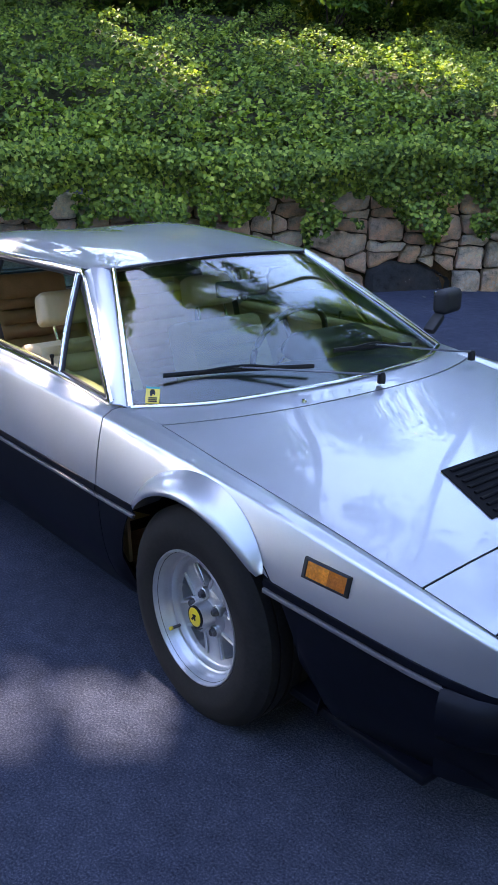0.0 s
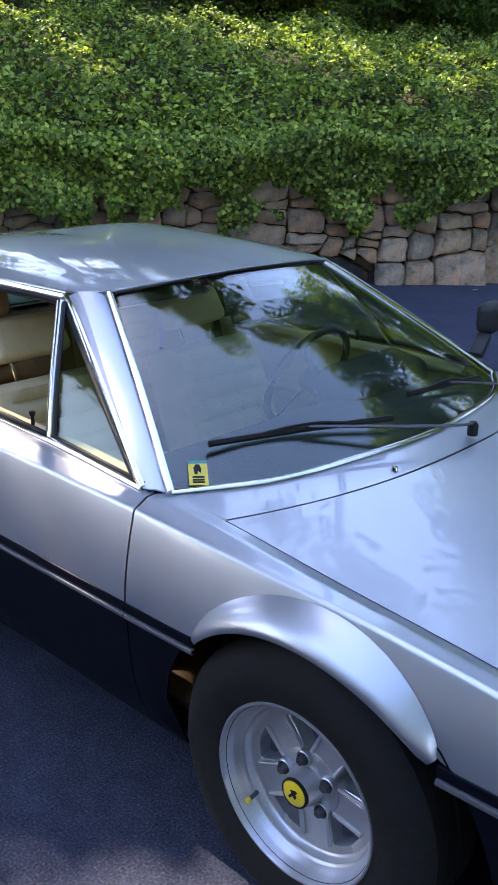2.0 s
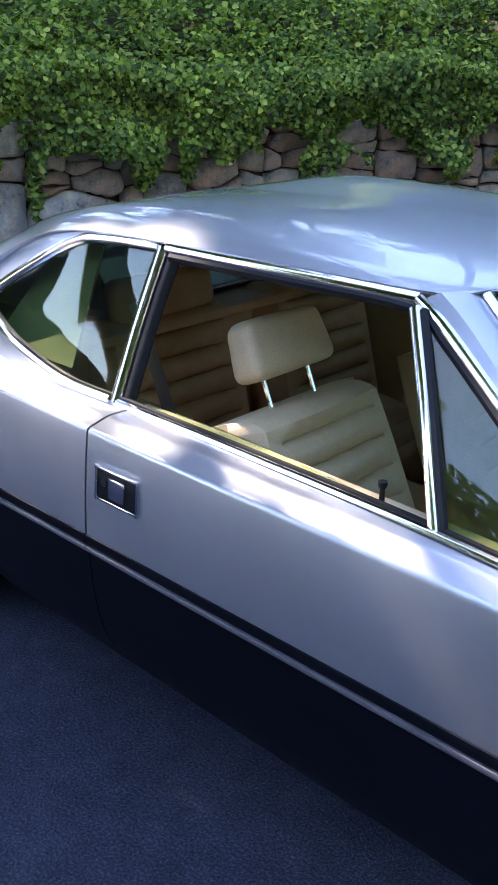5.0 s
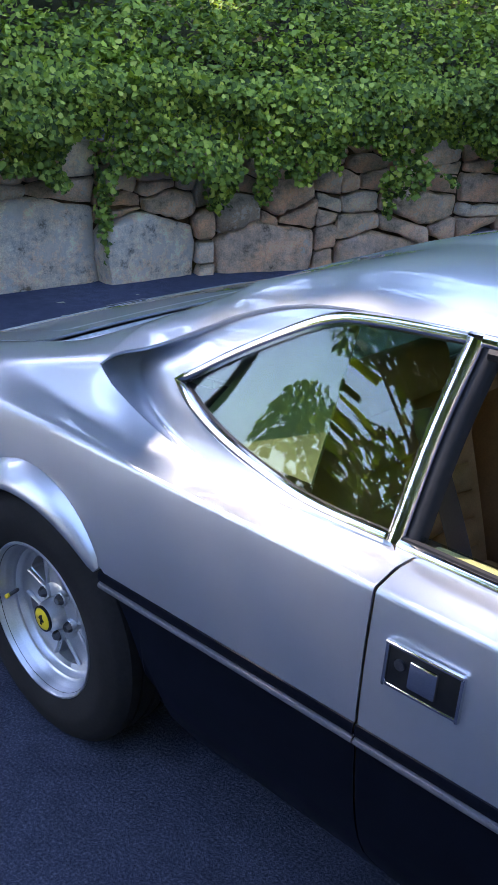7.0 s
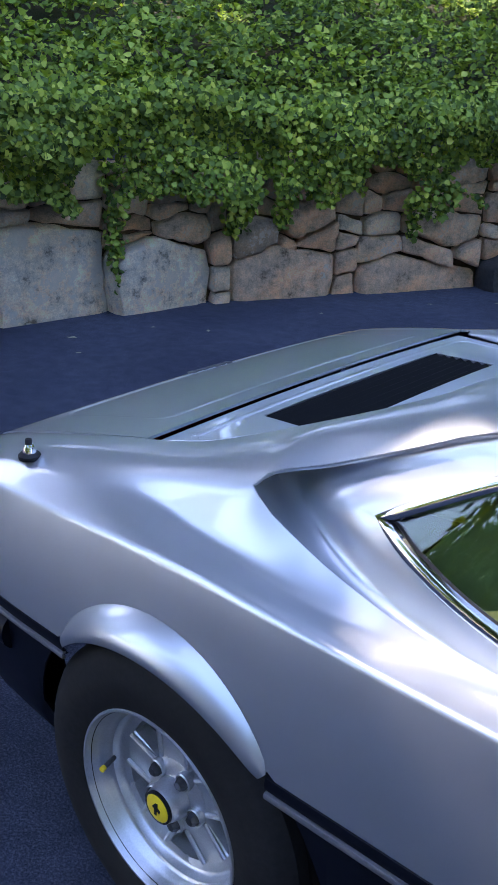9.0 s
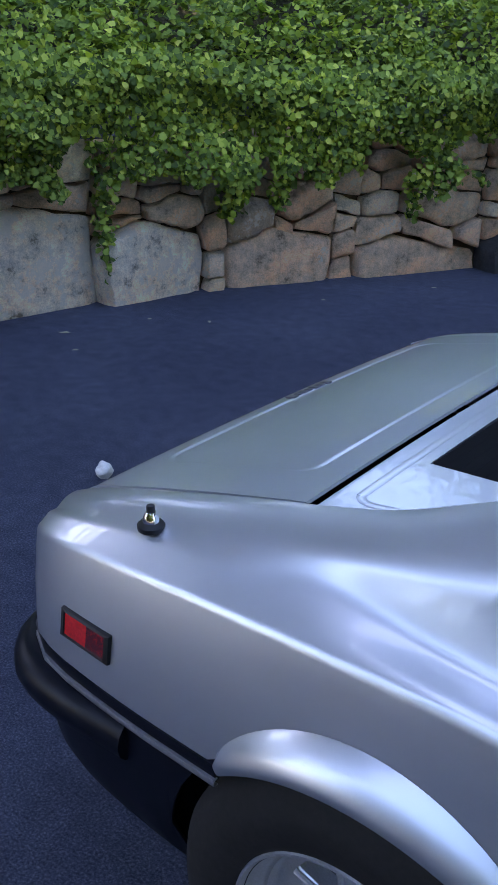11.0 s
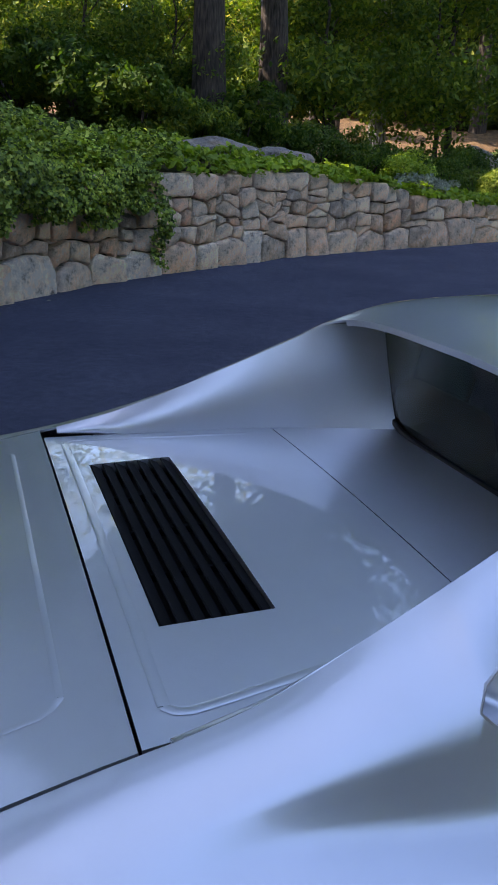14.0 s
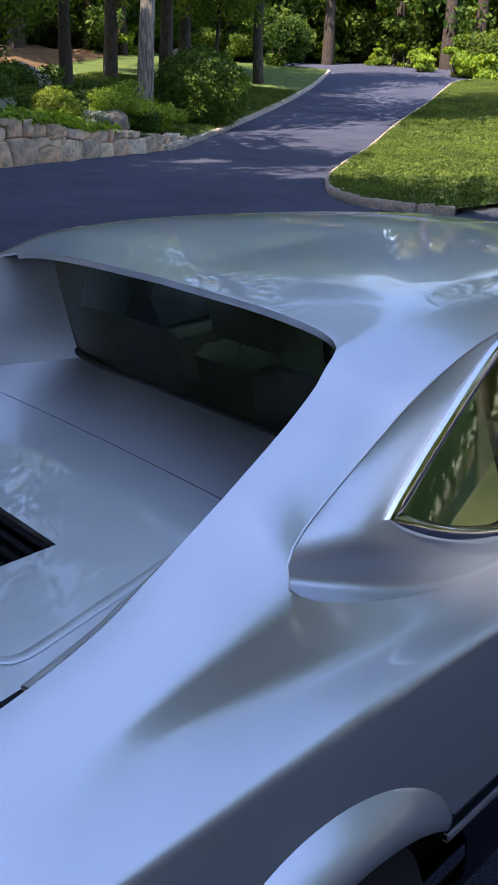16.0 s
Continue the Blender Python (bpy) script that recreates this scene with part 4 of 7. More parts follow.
for i, (y, w, h) in enumerate(((-0.074, 0.020, 0.026), (-0.052, 0.012, 0.018), (-0.034, 0.016, 0.020), (-0.014, 0.014, 0.018), (0.008, 0.018, 0.026), (0.030, 0.016, 0.022), (0.052, 0.018, 0.026))):
    badge.append(block((h, w, 0.005), (-3.192 + 0.012 * (y + 0.07) * 10 * 0.2, y, deck_z(-3.192, y) + 0.003), (0, -12, 0), 0.0015, 1))
part("badge_bar", join(*badge), M_STEEL, boot, "chrome script badge, illegible")
part("rear_lamp", block((0.012, 1.16, 0.10), (-3.288, 0, 0.66), bevel=0.004), M_DARKRED, car)
tail = np.array([[(-3.278 - 0.010 * math.sin(k * 3.0), v * 0.705, 0.552 + (0.752 - 0.552) * k) for k in np.linspace(0, 1, 6)] for v in np.linspace(-1, 1, 15)])
part("tail_panel", sheet([tail], 0.004, (-2.5, 0, 0.6)), M_PAINT, car)
bl = spline([(-2.98, -0.79, 0.49), (-3.16, -0.795, 0.495), (-3.27, -0.76, 0.50), (-3.335, -0.64, 0.50), (-3.36, -0.3, 0.50), (-3.362, 0, 0.50), (-3.36, 0.3, 0.50), (-3.335, 0.64, 0.50), (-3.27, 0.76, 0.50), (-3.16, 0.795, 0.495), (-2.98, 0.79, 0.49)], 50)
part("rear_bumper", tube(bl, 0.034, 12, 1.2), M_BLACK, car, "black rubber rear bumper")
val = np.array([[(x + 0.05 + 0.05 * (1 - k), y * (0.94 - 0.04 * (1 - k)), 0.24 + 0.30 * k) for k in np.linspace(0, 1, 5)] for x, y, z in even(bl, 24)])
part("rear_valance", sheet([val], 0.004, (-2.5, 0, 0.4)), M_BLACK, car)

# side marker lamps
def side_lamp(x0, x1, z0, z1, slope, lens, lens2, s, name):
    ys = side_y
    P = lambda x, z, d: (x, -s * (ys(x, z) + d), z + slope * (x - x0))
    lamp = empty(name)
    lamp.parent = car
    ring = [(x0, z0), (x1, z0), (x1, z1), (x0, z1)]
    cx, cz = (x0 + x1) / 2, (z0 + z1) / 2
    rows = []
    for k, d in ((1.0, -0.002), (0.98, 0.005), (0.86, 0.006), (0.83, 0.002)):
        rows.append([P(cx + (x - cx) * k, cz + (z - cz) * k, d) for x, z in ring + ring[:1]])
    part("surround", sheet([np.array(rows)], 0.002, (cx, 0, cz)), M_SEAL, lamp, smooth=False)
    wx, wz = (x1 - x0) * 0.42, (z1 - z0) * 0.40
    for a, b, mt, nm in ((-wx, wx * 0.1, lens2 if s * (x0 + 1) > 99 else lens, "lens"), (wx * 0.1, wx, lens2, "lens")):
        g = np.array([[P(cx + x, cz + z, 0.005) for z in np.linspace(-wz, wz, 4)] for x in np.linspace(a, b, 5)])
        part(nm, sheet([g], 0.004, (cx, 0, cz)), mt, lamp)
    return lamp


M_AMBER2 = plain("deep_amber_lens", (0.40, 0.11, 0.006), 0.15, grain=160, vary=0.35, bump=0.6, dist=0.002, coat=1.0)
for s in (1, -1):
    side_lamp(0.428, 0.560, 0.614, 0.660, -0.06, M_AMBER, M_AMBER2, s, "front_marker_lamp")
    side_lamp(-3.135, -3.008, 0.628, 0.676, 0.03, M_RED, M_DARKRED, s, "rear_marker_lamp")

# recessed door handle
def door_y(x, z):
    return side_y(x, z)


for s, dd in ((1, near_door), (-1, far_door)):
    hd = empty("door_handle")
    hd.parent = car
    yy = door_y(-1.515, 0.71)
    tilt = math.degrees(math.atan2(door_y(-1.515, 0.68) - door_y(-1.515, 0.74), 0.06))
    tr = (-tilt * s, 0, 0)
    fr = join(*[block(sz, (-1.515 + px, -s * (yy + 0.003), 0.711 + pz), tr, 0.003) for sz, px, pz in (((0.132, 0.010, 0.007), 0, 0.036), ((0.132, 0.010, 0.007), 0, -0.036), ((0.007, 0.010, 0.078), -0.063, 0), ((0.007, 0.010, 0.078), 0.063, 0))])
    part("escutcheon", fr, M_CHROME, hd)
    part("recess", block((0.124, 0.006, 0.070), (-1.515, -s * yy, 0.711), tr, 0.002), M_SEAL, hd)
    part("pull", block((0.048, 0.012, 0.046), (-1.515 + 0.002, -s * (yy + 0.004), 0.711), tr, 0.004), M_CHROME, hd)
    part("lock", lathe([(0.001, -0.002), (0.009, -0.002), (0.009, 0.004), (0.004, 0.005), (0.001, 0.005)], 14, "y", (-1.555, -s * (yy + 0.004), 0.716)), M_STEEL, hd)

# aerial foot on the rear haunch
aer = empty("aerial")
aer.parent = car
base = (-2.998, -0.712, 0.845)
aer.matrix_basis = Matrix.Translation(base) @ Matrix.Scale(0.8, 4) @ Matrix.Translation(-Vector(base))
part("grommet", lathe([(0.001, -0.008), (0.027, -0.008), (0.028, 0.002), (0.022, 0.008), (0.012, 0.010), (0.001, 0.010)], 24, "z", base), M_SEAL, aer)
part("collar", lathe([(0.001, 0.008), (0.017, 0.008), (0.015, 0.020), (0.010, 0.030), (0.001, 0.031)], 20, "z", base), M_CHROME, aer)
part("tip", lathe([(0.001, 0.029), (0.008, 0.029), (0.009, 0.036), (0.008, 0.043), (0.001, 0.046)], 16, "z", base), M_BLACKVINYL, aer)

# far door mirror
mir = empty("door_mirror")
mir.parent = car
part("mirror_shell", block((0.07, 0.15, 0.10), (-0.56, 0.90, 0.945), (0, 0, 12), 0.025, 4), M_BLACKVINYL, mir)
part("mirror_foot", block((0.05, 0.10, 0.03), (-0.54, 0.80, 0.865), (35, 0, 10), 0.01, 2), M_BLACKVINYL, mir)
part("mirror_plate", block((0.004, 0.13, 0.08), (-0.597, 0.905, 0.945), (0, 0, 12), 0.002), M_MIRROR, mir)

# wipers
def on_screen(y, d):
    """A point on the windscreen: y across, d the share of its height."""
    i = int(round(d * 13))
    row = ws[i]
    return np.array([np.interp(y, row[:, 1], row[:, k]) for k in range(3)])


for piv, tip, mid in (((-0.160, 0.09, 0.842), (-0.58, 0.13), (-0.26, 0.055)), ((-0.205, 0.62, 0.835), (0.02, 0.13), (0.34, 0.06))):
    w = empty("wiper")
    w.parent = car
    part("pivot", lathe([(0.001, -0.02), (0.014, -0.02), (0.014, 0.008), (0.009, 0.016), (0.001, 0.016)], 16, "z", (piv[0], piv[1], piv[2] - 0.012)), M_SEAL, w)
    b0 = on_screen(piv[1] - 0.20, 0.06) + (0.015, 0, 0.028)
    b1 = on_screen(tip[0], 0.16) + (0.012, 0, 0.020)
    c = (b0 + b1) / 2
    part("arm", tube(spline([piv, np.array(piv) + (-0.02, -0.10, 0.012), c + (0.01, 0, 0.012)], 12), 0.006, 8, 0.6), M_STEEL, w)
    part("blade", tube(spline([b0, c + (0, 0, 0.004), b1], 12), 0.006, 6, 1.4), M_SEAL, w)
    part("blade_bow", tube(spline([b0 + (b1 - b0) * 0.2, c + (0.006, 0, 0.018), b0 + (b1 - b0) * 0.85], 12), 0.004, 6, 1.0), M_SEAL, w)
part("washer_jet", lathe([(0.001, 0), (0.009, 0), (0.007, 0.008), (0.001, 0.010)], 12, "z", (-0.175, -0.24, 0.800)), M_CHROME, car)

# windscreen sticker: yellow badge with a dark device, plain shapes
en = np.array([0.525, -0.337, 0.782])
eu = np.array([0.59, 0.81, -0.05])
eu /= np.linalg.norm(eu)
ev = np.cross(en, eu)
ev *= np.sign(ev[2])
o = np.array([-0.4247, -0.6644, 0.8117]) + en * 0.0035
stk = empty("windscreen_sticker")
stk.parent = car
sw, sh = 0.043, 0.062
quad = lambda u0, u1, v0, v1, d: [o + eu * u + ev * v + en * d for u, v in ((u0, v0), (u1, v0), (u1, v1), (u0, v1))]
part("label", plate(quad(0, sw, 0, sh, 0), en, 0.0008), M_YELLOW, stk, smooth=False)
M_TEAL = plain("teal_print", (0.03, 0.30, 0.28), 0.5, vary=0.1, bump=0.0)
part("stripe", plate(quad(0, sw, sh - 0.007, sh, 0.0008), en, 0.0006), M_TEAL, stk, smooth=False)
part("device", plate([o + eu * (sw / 2 + u) + ev * (0.040 + v) + en * 0.0012 for u, v in ((-0.008, -0.012), (-0.002, -0.013), (0.000, -0.004), (0.006, -0.010), (0.008, 0.000), (0.004, 0.012), (-0.004, 0.012), (-0.010, 0.004))], en, 0.0008), M_SEAL, stk, smooth=False)
for v in (0.018, 0.011, 0.005):
    part("bar", plate(quad(0.008, sw - 0.008, v, v + 0.004, 0.0012), en, 0.0008), M_SEAL, stk, smooth=False)

# wheels: five-spoke cast alloy, deep rim, yellow centre cap
def build_wheel(x, y, s, spin, valve=200):
    w = empty("wheel")
    w.parent = car
    w.location = (x, y, HUB_Z)
    w.rotation_euler = (0, radians(spin), (0 if s == 1 else math.pi))
    # outer face towards -y
    TR = 0.3165
    tyre = [(0.186, 0.085), (0.205, 0.098), (0.245, 0.105), (0.285, 0.096), (0.305, 0.084), (TR, 0.070), (TR, 0.045), (TR - 0.007, 0.044), (TR - 0.007, 0.038), (TR, 0.037), (TR, 0.008), (TR - 0.007, 0.007), (TR - 0.007, -0.007), (TR, -0.008),
            (TR, -0.037), (TR - 0.007, -0.038), (TR - 0.007, -0.044), (TR, -0.045), (TR, -0.070), (0.305, -0.084), (0.296, -0.090), (0.293, -0.0925), (0.285, -0.096), (0.262, -0.104), (0.245, -0.105), (0.222, -0.102), (0.205, -0.098), (0.201, -0.0965), (0.197, -0.094), (0.186, -0.085)]
    part("tyre", lathe(tyre, 72, caps=False), M_RUBBER, w, angle=25)
    rim = [(0.186, 0.085), (0.192, -0.080), (0.1975, -0.092), (0.1955, -0.0975), (0.1915, -0.0975), (0.1885, -0.092), (0.1850, -0.076), (0.1825, -0.072), (0.1815, -0.067), (0.1775, -0.064), (0.1745, -0.054), (0.1715, -0.051), (0.1675, -0.049), (0.1640, -0.036), (0.1600, -0.031), (0.1560, -0.030), (0.150, 0.060)]
    part("rim", lathe(rim, 72, caps=False), M_ALLOY, w, "silver cast alloy rim")
    part("brake_disc", lathe([(0.001, 0.012), (0.150, 0.012), (0.150, 0.004), (0.001, 0.004)], 48), M_STEEL, w)
    # five broad flat spokes with a raised bar along each edge; the windows between them are cut right through
    for k in range(5):
        a = 2 * math.pi * k / 5 + math.pi / 2
        bm = bmesh.new()
        rows = []
        for r, half, front in ((0.040, 36, -0.040), (0.070, 36, -0.036), (0.076, 29, -0.034), (0.095, 23.5, -0.032), (0.115, 20, -0.030), (0.135, 17, -0.029), (0.141, 18, -0.029), (0.1435, 36, -0.029), (0.158, 36, -0.031)):
            q = a + np.radians(np.array([-half, -half, -half * 0.93, -half * 0.5, 0, half * 0.5, half * 0.93, half, half]))
            d = [0.004, front + 0.003, front, front, front, front, front, front + 0.003, 0.004]
            rows.append([bm.verts.new((r * math.cos(w_), e, r * math.sin(w_))) for w_, e in zip(q, d)])
        for p, q in zip(rows, rows[1:]):
            for j in range(len(p) - 1):
                bm.faces.new((p[j], p[j + 1], q[j + 1], q[j]))
        bmesh.ops.recalc_face_normals(bm, faces=bm.faces)
        part("spoke", bm, M_ALLOY, w, angle=35)
        for sg in (1, -1):
            e = [(r, a + sg * radians(h)) for r, h in ((0.074, 26), (0.095, 20.5), (0.115, 17.2), (0.140, 14.3))]
            part("spoke_bar", tube([(r * math.cos(w_), -0.0335 - 0.03 * (0.14 - r) * 0.6, r * math.sin(w_)) for r, w_ in e], 0.0052, 8, 1.0, (0, 1, 0)), M_ALLOY, w)
        b = a + math.pi / 5
        nut = lathe([(0.001, -0.040), (0.013, -0.040), (0.013, -0.054), (0.009, -0.062), (0.001, -0.062)], 6, "y", (0.058 * math.cos(b), 0, 0.058 * math.sin(b)))
        part("wheel_nut", nut, M_STEEL, w)
        part("nut_pocket", lathe([(0.001, -0.036), (0.018, -0.036), (0.018, -0.049), (0.0155, -0.051), (0.0155, -0.043), (0.001, -0.043)], 18, "y", (0.058 * math.cos(b), 0, 0.058 * math.sin(b))), M_ALLOY, w)
    part("hub", lathe([(0.001, -0.02), (0.074, -0.02), (0.073, -0.036), (0.062, -0.041), (0.041, -0.043), (0.038, -0.066), (0.034, -0.080), (0.001, -0.080)], 40), M_ALLOY, w)
    cap = part("centre_cap", lathe([(0.001, -0.079), (0.0285, -0.079), (0.0275, -0.086), (0.022, -0.088), (0.001, -0.088)], 32), M_YELLOW, w, "yellow enamel centre cap")
    part("cap_ring", lathe([(0.0285, -0.078), (0.0325, -0.078), (0.0325, -0.085), (0.0285, -0.086)], 32, caps=False), M_SEAL, w)
    part("cap_device", plate([(u, -0.0892, v) for u, v in ((-0.007, -0.013), (-0.001, -0.014), (0.001, -0.003), (0.008, -0.007), (0.010, -0.001), (0.004, 0.004), (0.006, 0.013), (-0.001, 0.012), (-0.010, 0.003), (-0.004, 0.000))], (0, -1, 0), 0.0015), M_SEAL, w, smooth=False)
    va = radians(valve + spin)
    vx, vz = 0.166 * math.cos(va), 0.166 * math.sin(va)
    part("valve", tube([(vx, -0.046, vz), (vx * 0.97, -0.066, vz * 0.97), (vx * 0.95, -0.078, vz * 0.95)], 0.005, 8), M_STEEL, w)
    part("valve_cap", tube([(vx * 0.95, -0.078, vz * 0.95), (vx * 0.94, -0.086, vz * 0.94)], 0.006, 8), M_YELLOW, w)
    return w


build_wheel(0.0, -0.705, 1, 27, 217)
build_wheel(-2.55, -0.715, 1, -7, 183)
build_wheel(0.0, 0.705, -1, 20)
build_wheel(-2.55, 0.705, -1, 40)

# ---------------------------------------------------------------- cabin
def cushion(w, h, d, ribs, round_=0.03):
    """An upholstered pad, w wide (y), h high (z), d deep (x), its front (+x) quilted into ribs across."""
    nz, ny = 8 * ribs + 1 if ribs else 17, 15
    g = []
    for k in np.linspace(0, 1, nz):
        row = []
        for v in np.linspace(-1, 1, ny):
            edge = max(0.0, min(1, (1 - abs(v)) / 0.16)) ** 0.5 * min(1, min(k, 1 - k) / 0.07 + 1e-6) ** 0.5
            side = abs(v) > 0.66
            q = 0.0 if side or not ribs else 0.028 * abs(math.sin(math.pi * k * ribs)) ** 0.6
            row.append((d / 2 * edge + q + (0.018 * edge if side else 0), v * w / 2 * (1 - 0.10 * k ** 3), h * k))
        g.append(row)
    g = np.array(g)
    back = g * (0, 0.97, 1) + (-d / 2, 0, 0)
    bm = sheet([g], 0.0, (-1, 0, h / 2))
    me = bpy.data.meshes.new("t")
    bm.to_mesh(me)
    bm.free()
    b2 = sheet([back], 0.0, (1, 0, h / 2))
    b2.from_mesh(me)
    bpy.data.meshes.remove(me)
    es = [e for e in b2.edges if len(e.link_faces) == 1]
    bmesh.ops.bridge_loops(b2, edges=es)
    bmesh.ops.recalc_face_normals(b2, faces=b2.faces)
    return b2


def front_seat(y):
    st = empty("front_seat", "cream ribbed leather front seat with headrest")
    st.parent = car
    lean = -24
    base = cushion(0.50, 0.50, 0.13, 6)
    base.transform(Matrix.Translation((-0.98, y, 0.40)) @ pose(0, 0, 0, 0, -82, 0) @ Matrix.Translation((0, 0, -0.28)))
    part("seat_cushion", base, M_CREAM, st)
    back = cushion(0.49, 0.51, 0.13, 7)
    T = Matrix.Translation((-1.24, y, 0.335)) @ pose(0, 0, 0, 0, lean, 0)
    back.transform(T)
    part("backrest", back, M_CREAM, st)
    head = block((0.10, 0.275, 0.135), (0, 0, 0), (0, 0, 0), 0.028, 4, (0.82, 0.90))
    head.transform(T @ Matrix.Translation((0.005, 0, 0.640)))
    part("headrest", head, M_CREAM, st)
    for d in (-0.075, 0.075):
        p = tube([tuple(T @ Vector((-0.005, d, 0.47))), tuple(T @ Vector((-0.003, d, 0.60)))], 0.006, 8)
        part("headrest_post", p, M_CHROME, st)
    part("seat_base", block((0.46, 0.42, 0.16), (-1.0, y, 0.29), bevel=0.02), M_BLACKVINYL, st)
    return st


front_seat(-0.355)
front_seat(0.355)
for y in (-0.30, 0.30):
    rs = empty("rear_seat", "tan ribbed leather rear seat")
    rs.parent = car
    b = cushion(0.50, 0.52, 0.12, 8)
    b.transform(Matrix.Translation((-1.86, y, 0.40)) @ pose(0, 0, 0, 0, -14, 0))
    part("backrest", b, M_TAN, rs)
    c = cushion(0.50, 0.36, 0.12, 4)
    c.transform(Matrix.Translation((-1.50, y, 0.38)) @ pose(0, 0, 0, 0, -80, 0) @ Matrix.Translation((0, 0, -0.02)))
    part("seat_cushion", c, M_TAN, rs)
    h = block((0.08, 0.34, 0.12), (-1.955, y, 0.945), (0, -14, 0), 0.035, 4)
    part("headrest", h, M_TAN, rs)
part("parcel_shelf", block((0.20, 1.10, 0.03), (-1.99, 0, 0.875), bevel=0.01), M_TAN, car)
part("rear_bulkhead", block((0.04, 1.24, 0.66), (-1.985, 0, 0.54), bevel=0.01), M_TAN, car)
part("cabin_carpet", block((1.72, 1.30, 0.02), (-1.14, 0, 0.215), bevel=0.004), M_CARPET, car)
part("tunnel", block((1.5, 0.20, 0.26), (-1.05, 0, 0.34), bevel=0.04, segs=3), M_TAN, car)
for s in (1, -1):
    trim = np.array([[(x, -s * (y - 0.035 - 0.02 * (1 - k)), 0.26 + (z - 0.012 - 0.26) * k) for k in np.linspace(0, 1, 6)] for x, (y, z) in zip(np.linspace(-0.50, -1.62, 14), hermite(np.linspace(-0.50, -1.62, 14), TOP))])
    lining = part("door_lining", sheet([trim], 0.012, (-1, -2 * s, 0.5)), M_CREAM, car, "cream leather door lining")
    part("armrest", block((0.62, 0.07, 0.06), (-1.02, -s * 0.655, 0.62), bevel=0.02, segs=3), M_CREAM, lining)
    part("door_top_roll", tube(np.array([(x, -s * (y - 0.045), z - 0.016) for x, (y, z) in zip(np.linspace(-0.53, -1.61, 12), hermite(np.linspace(-0.53, -1.61, 12), TOP))]), 0.026, 10, 0.8), M_CREAM, lining)
    part("lock_knob", lathe([(0.001, 0), (0.005, 0), (0.0045, 0.03), (0.008, 0.036), (0.008, 0.044), (0.001, 0.046)], 12, "z", (-0.975, -s * 0.692, 0.822)), M_BLACKVINYL, lining)
    side = np.array([[(x, -s * (yy), z) for yy, z in ((0.66, 0.25), (0.67, 0.55), (0.672, 0.80))] for x in np.linspace(-1.63, -2.0, 6)])
    part("rear_side_trim", sheet([side], 0.01, (-1.8, -2 * s, 0.6)), M_CREAM, car)
    pil = np.array([[(x0 + (x1 - x0) * k, -s * (0.64 - 0.11 * k), 0.84 + 0.27 * k) for k in np.linspace(0, 1, 5)] for x0, x1 in ((-2.21, -2.02), (-2.10, -1.97), (-1.98, -1.93), (-1.88, -1.88))])
    part("rear_pillar_trim", sheet([pil], 0.006, (-2, -2 * s, 0.9)), M_OLIVE, car)
    belt = tube(spline([(-1.70, -s * 0.60, 1.02), (-1.60, -s * 0.60, 0.80), (-1.50, -s * 0.58, 0.45)], 12), 0.022, 6, 0.12, (0, 1, 0))
    part("seat_belt", belt, M_BLACKVINYL, car)
part("belt_buckle", block((0.022, 0.045, 0.10), (-0.80, -0.50, 0.735), (8, -10, 0), 0.006, 2), M_BLACKVINYL, car)
part("belt_strap", tube(spline([(-0.80, -0.50, 0.69), (-0.83, -0.50, 0.55), (-0.95, -0.55, 0.42)], 8), 0.018, 6, 0.15, (0, 1, 0)), M_BLACKVINYL, car)
# headlining
hl = coons(spline([(-1.0, -0.44, 1.125), (-2.0, -0.48, 1.112)], 10), spline([(-1.0, 0.44, 1.125), (-2.0, 0.48, 1.112)], 10), spline([(-1.0, -0.44, 1.125), (-0.96, 0, 1.148), (-1.0, 0.44, 1.125)], 13), spline([(-2.0, -0.48, 1.112), (-2.0, 0, 1.140), (-2.0, 0.48, 1.112)], 13))
part("headlining", sheet([hl], 0.004, (-1.5, 0, 0.5)), M_LINING, car)
for s in (1, -1):
    part("sun_visor", block((0.14, 0.36, 0.018), (-1.06, s * 0.22, 1.108), (0, 12, 0), 0.008, 2), M_BLACKVINYL, car)
# dash
dash_top = np.array([[(x, y, z) for x, z in ((-0.30, 0.775), (-0.42, 0.800), (-0.60, 0.795), (-0.70, 0.770), (-0.74, 0.70), (-0.72, 0.52))] for y in np.linspace(-0.64, 0.64, 15)])
dash = part("dashboard", sheet([dash_top], 0.012, (-0.5, 0, 0.4)), M_BLACKVINYL, car)
part("instrument_cowl", block((0.20, 0.42, 0.11), (-0.66, 0.36, 0.815), (0, 10, 0), 0.035, 4, (0.8, 0.9)), M_BLACKVINYL, dash)
part("bulkhead", block((0.03, 1.3, 0.55), (-0.33, 0, 0.49), bevel=0.01), M_BLACKVINYL, car)
sw = empty("steering_wheel")
sw.parent = car
SW = Matrix.Translation((-0.93, 0.36, 0.765)) @ pose(0, 0, 0, 0, -66, 0)
ring = [tuple(SW @ Vector((0.185 * math.cos(w), 0.185 * math.sin(w), 0))) for w in np.linspace(0, 2 * math.pi, 40, endpoint=False)]
part("steering_rim", tube(ring, 0.013, 10, 1.0, (0.4, 0.1, 1), True), M_BLACKVINYL, sw)
for w in (90, 210, 330):
    part("steering_spoke", tube([tuple(SW @ Vector((0.03 * math.cos(radians(w)), 0.03 * math.sin(radians(w)), -0.02))), tuple(SW @ Vector((0.18 * math.cos(radians(w)), 0.18 * math.sin(radians(w)), 0)))], 0.012, 8, 0.4), M_STEEL, sw)
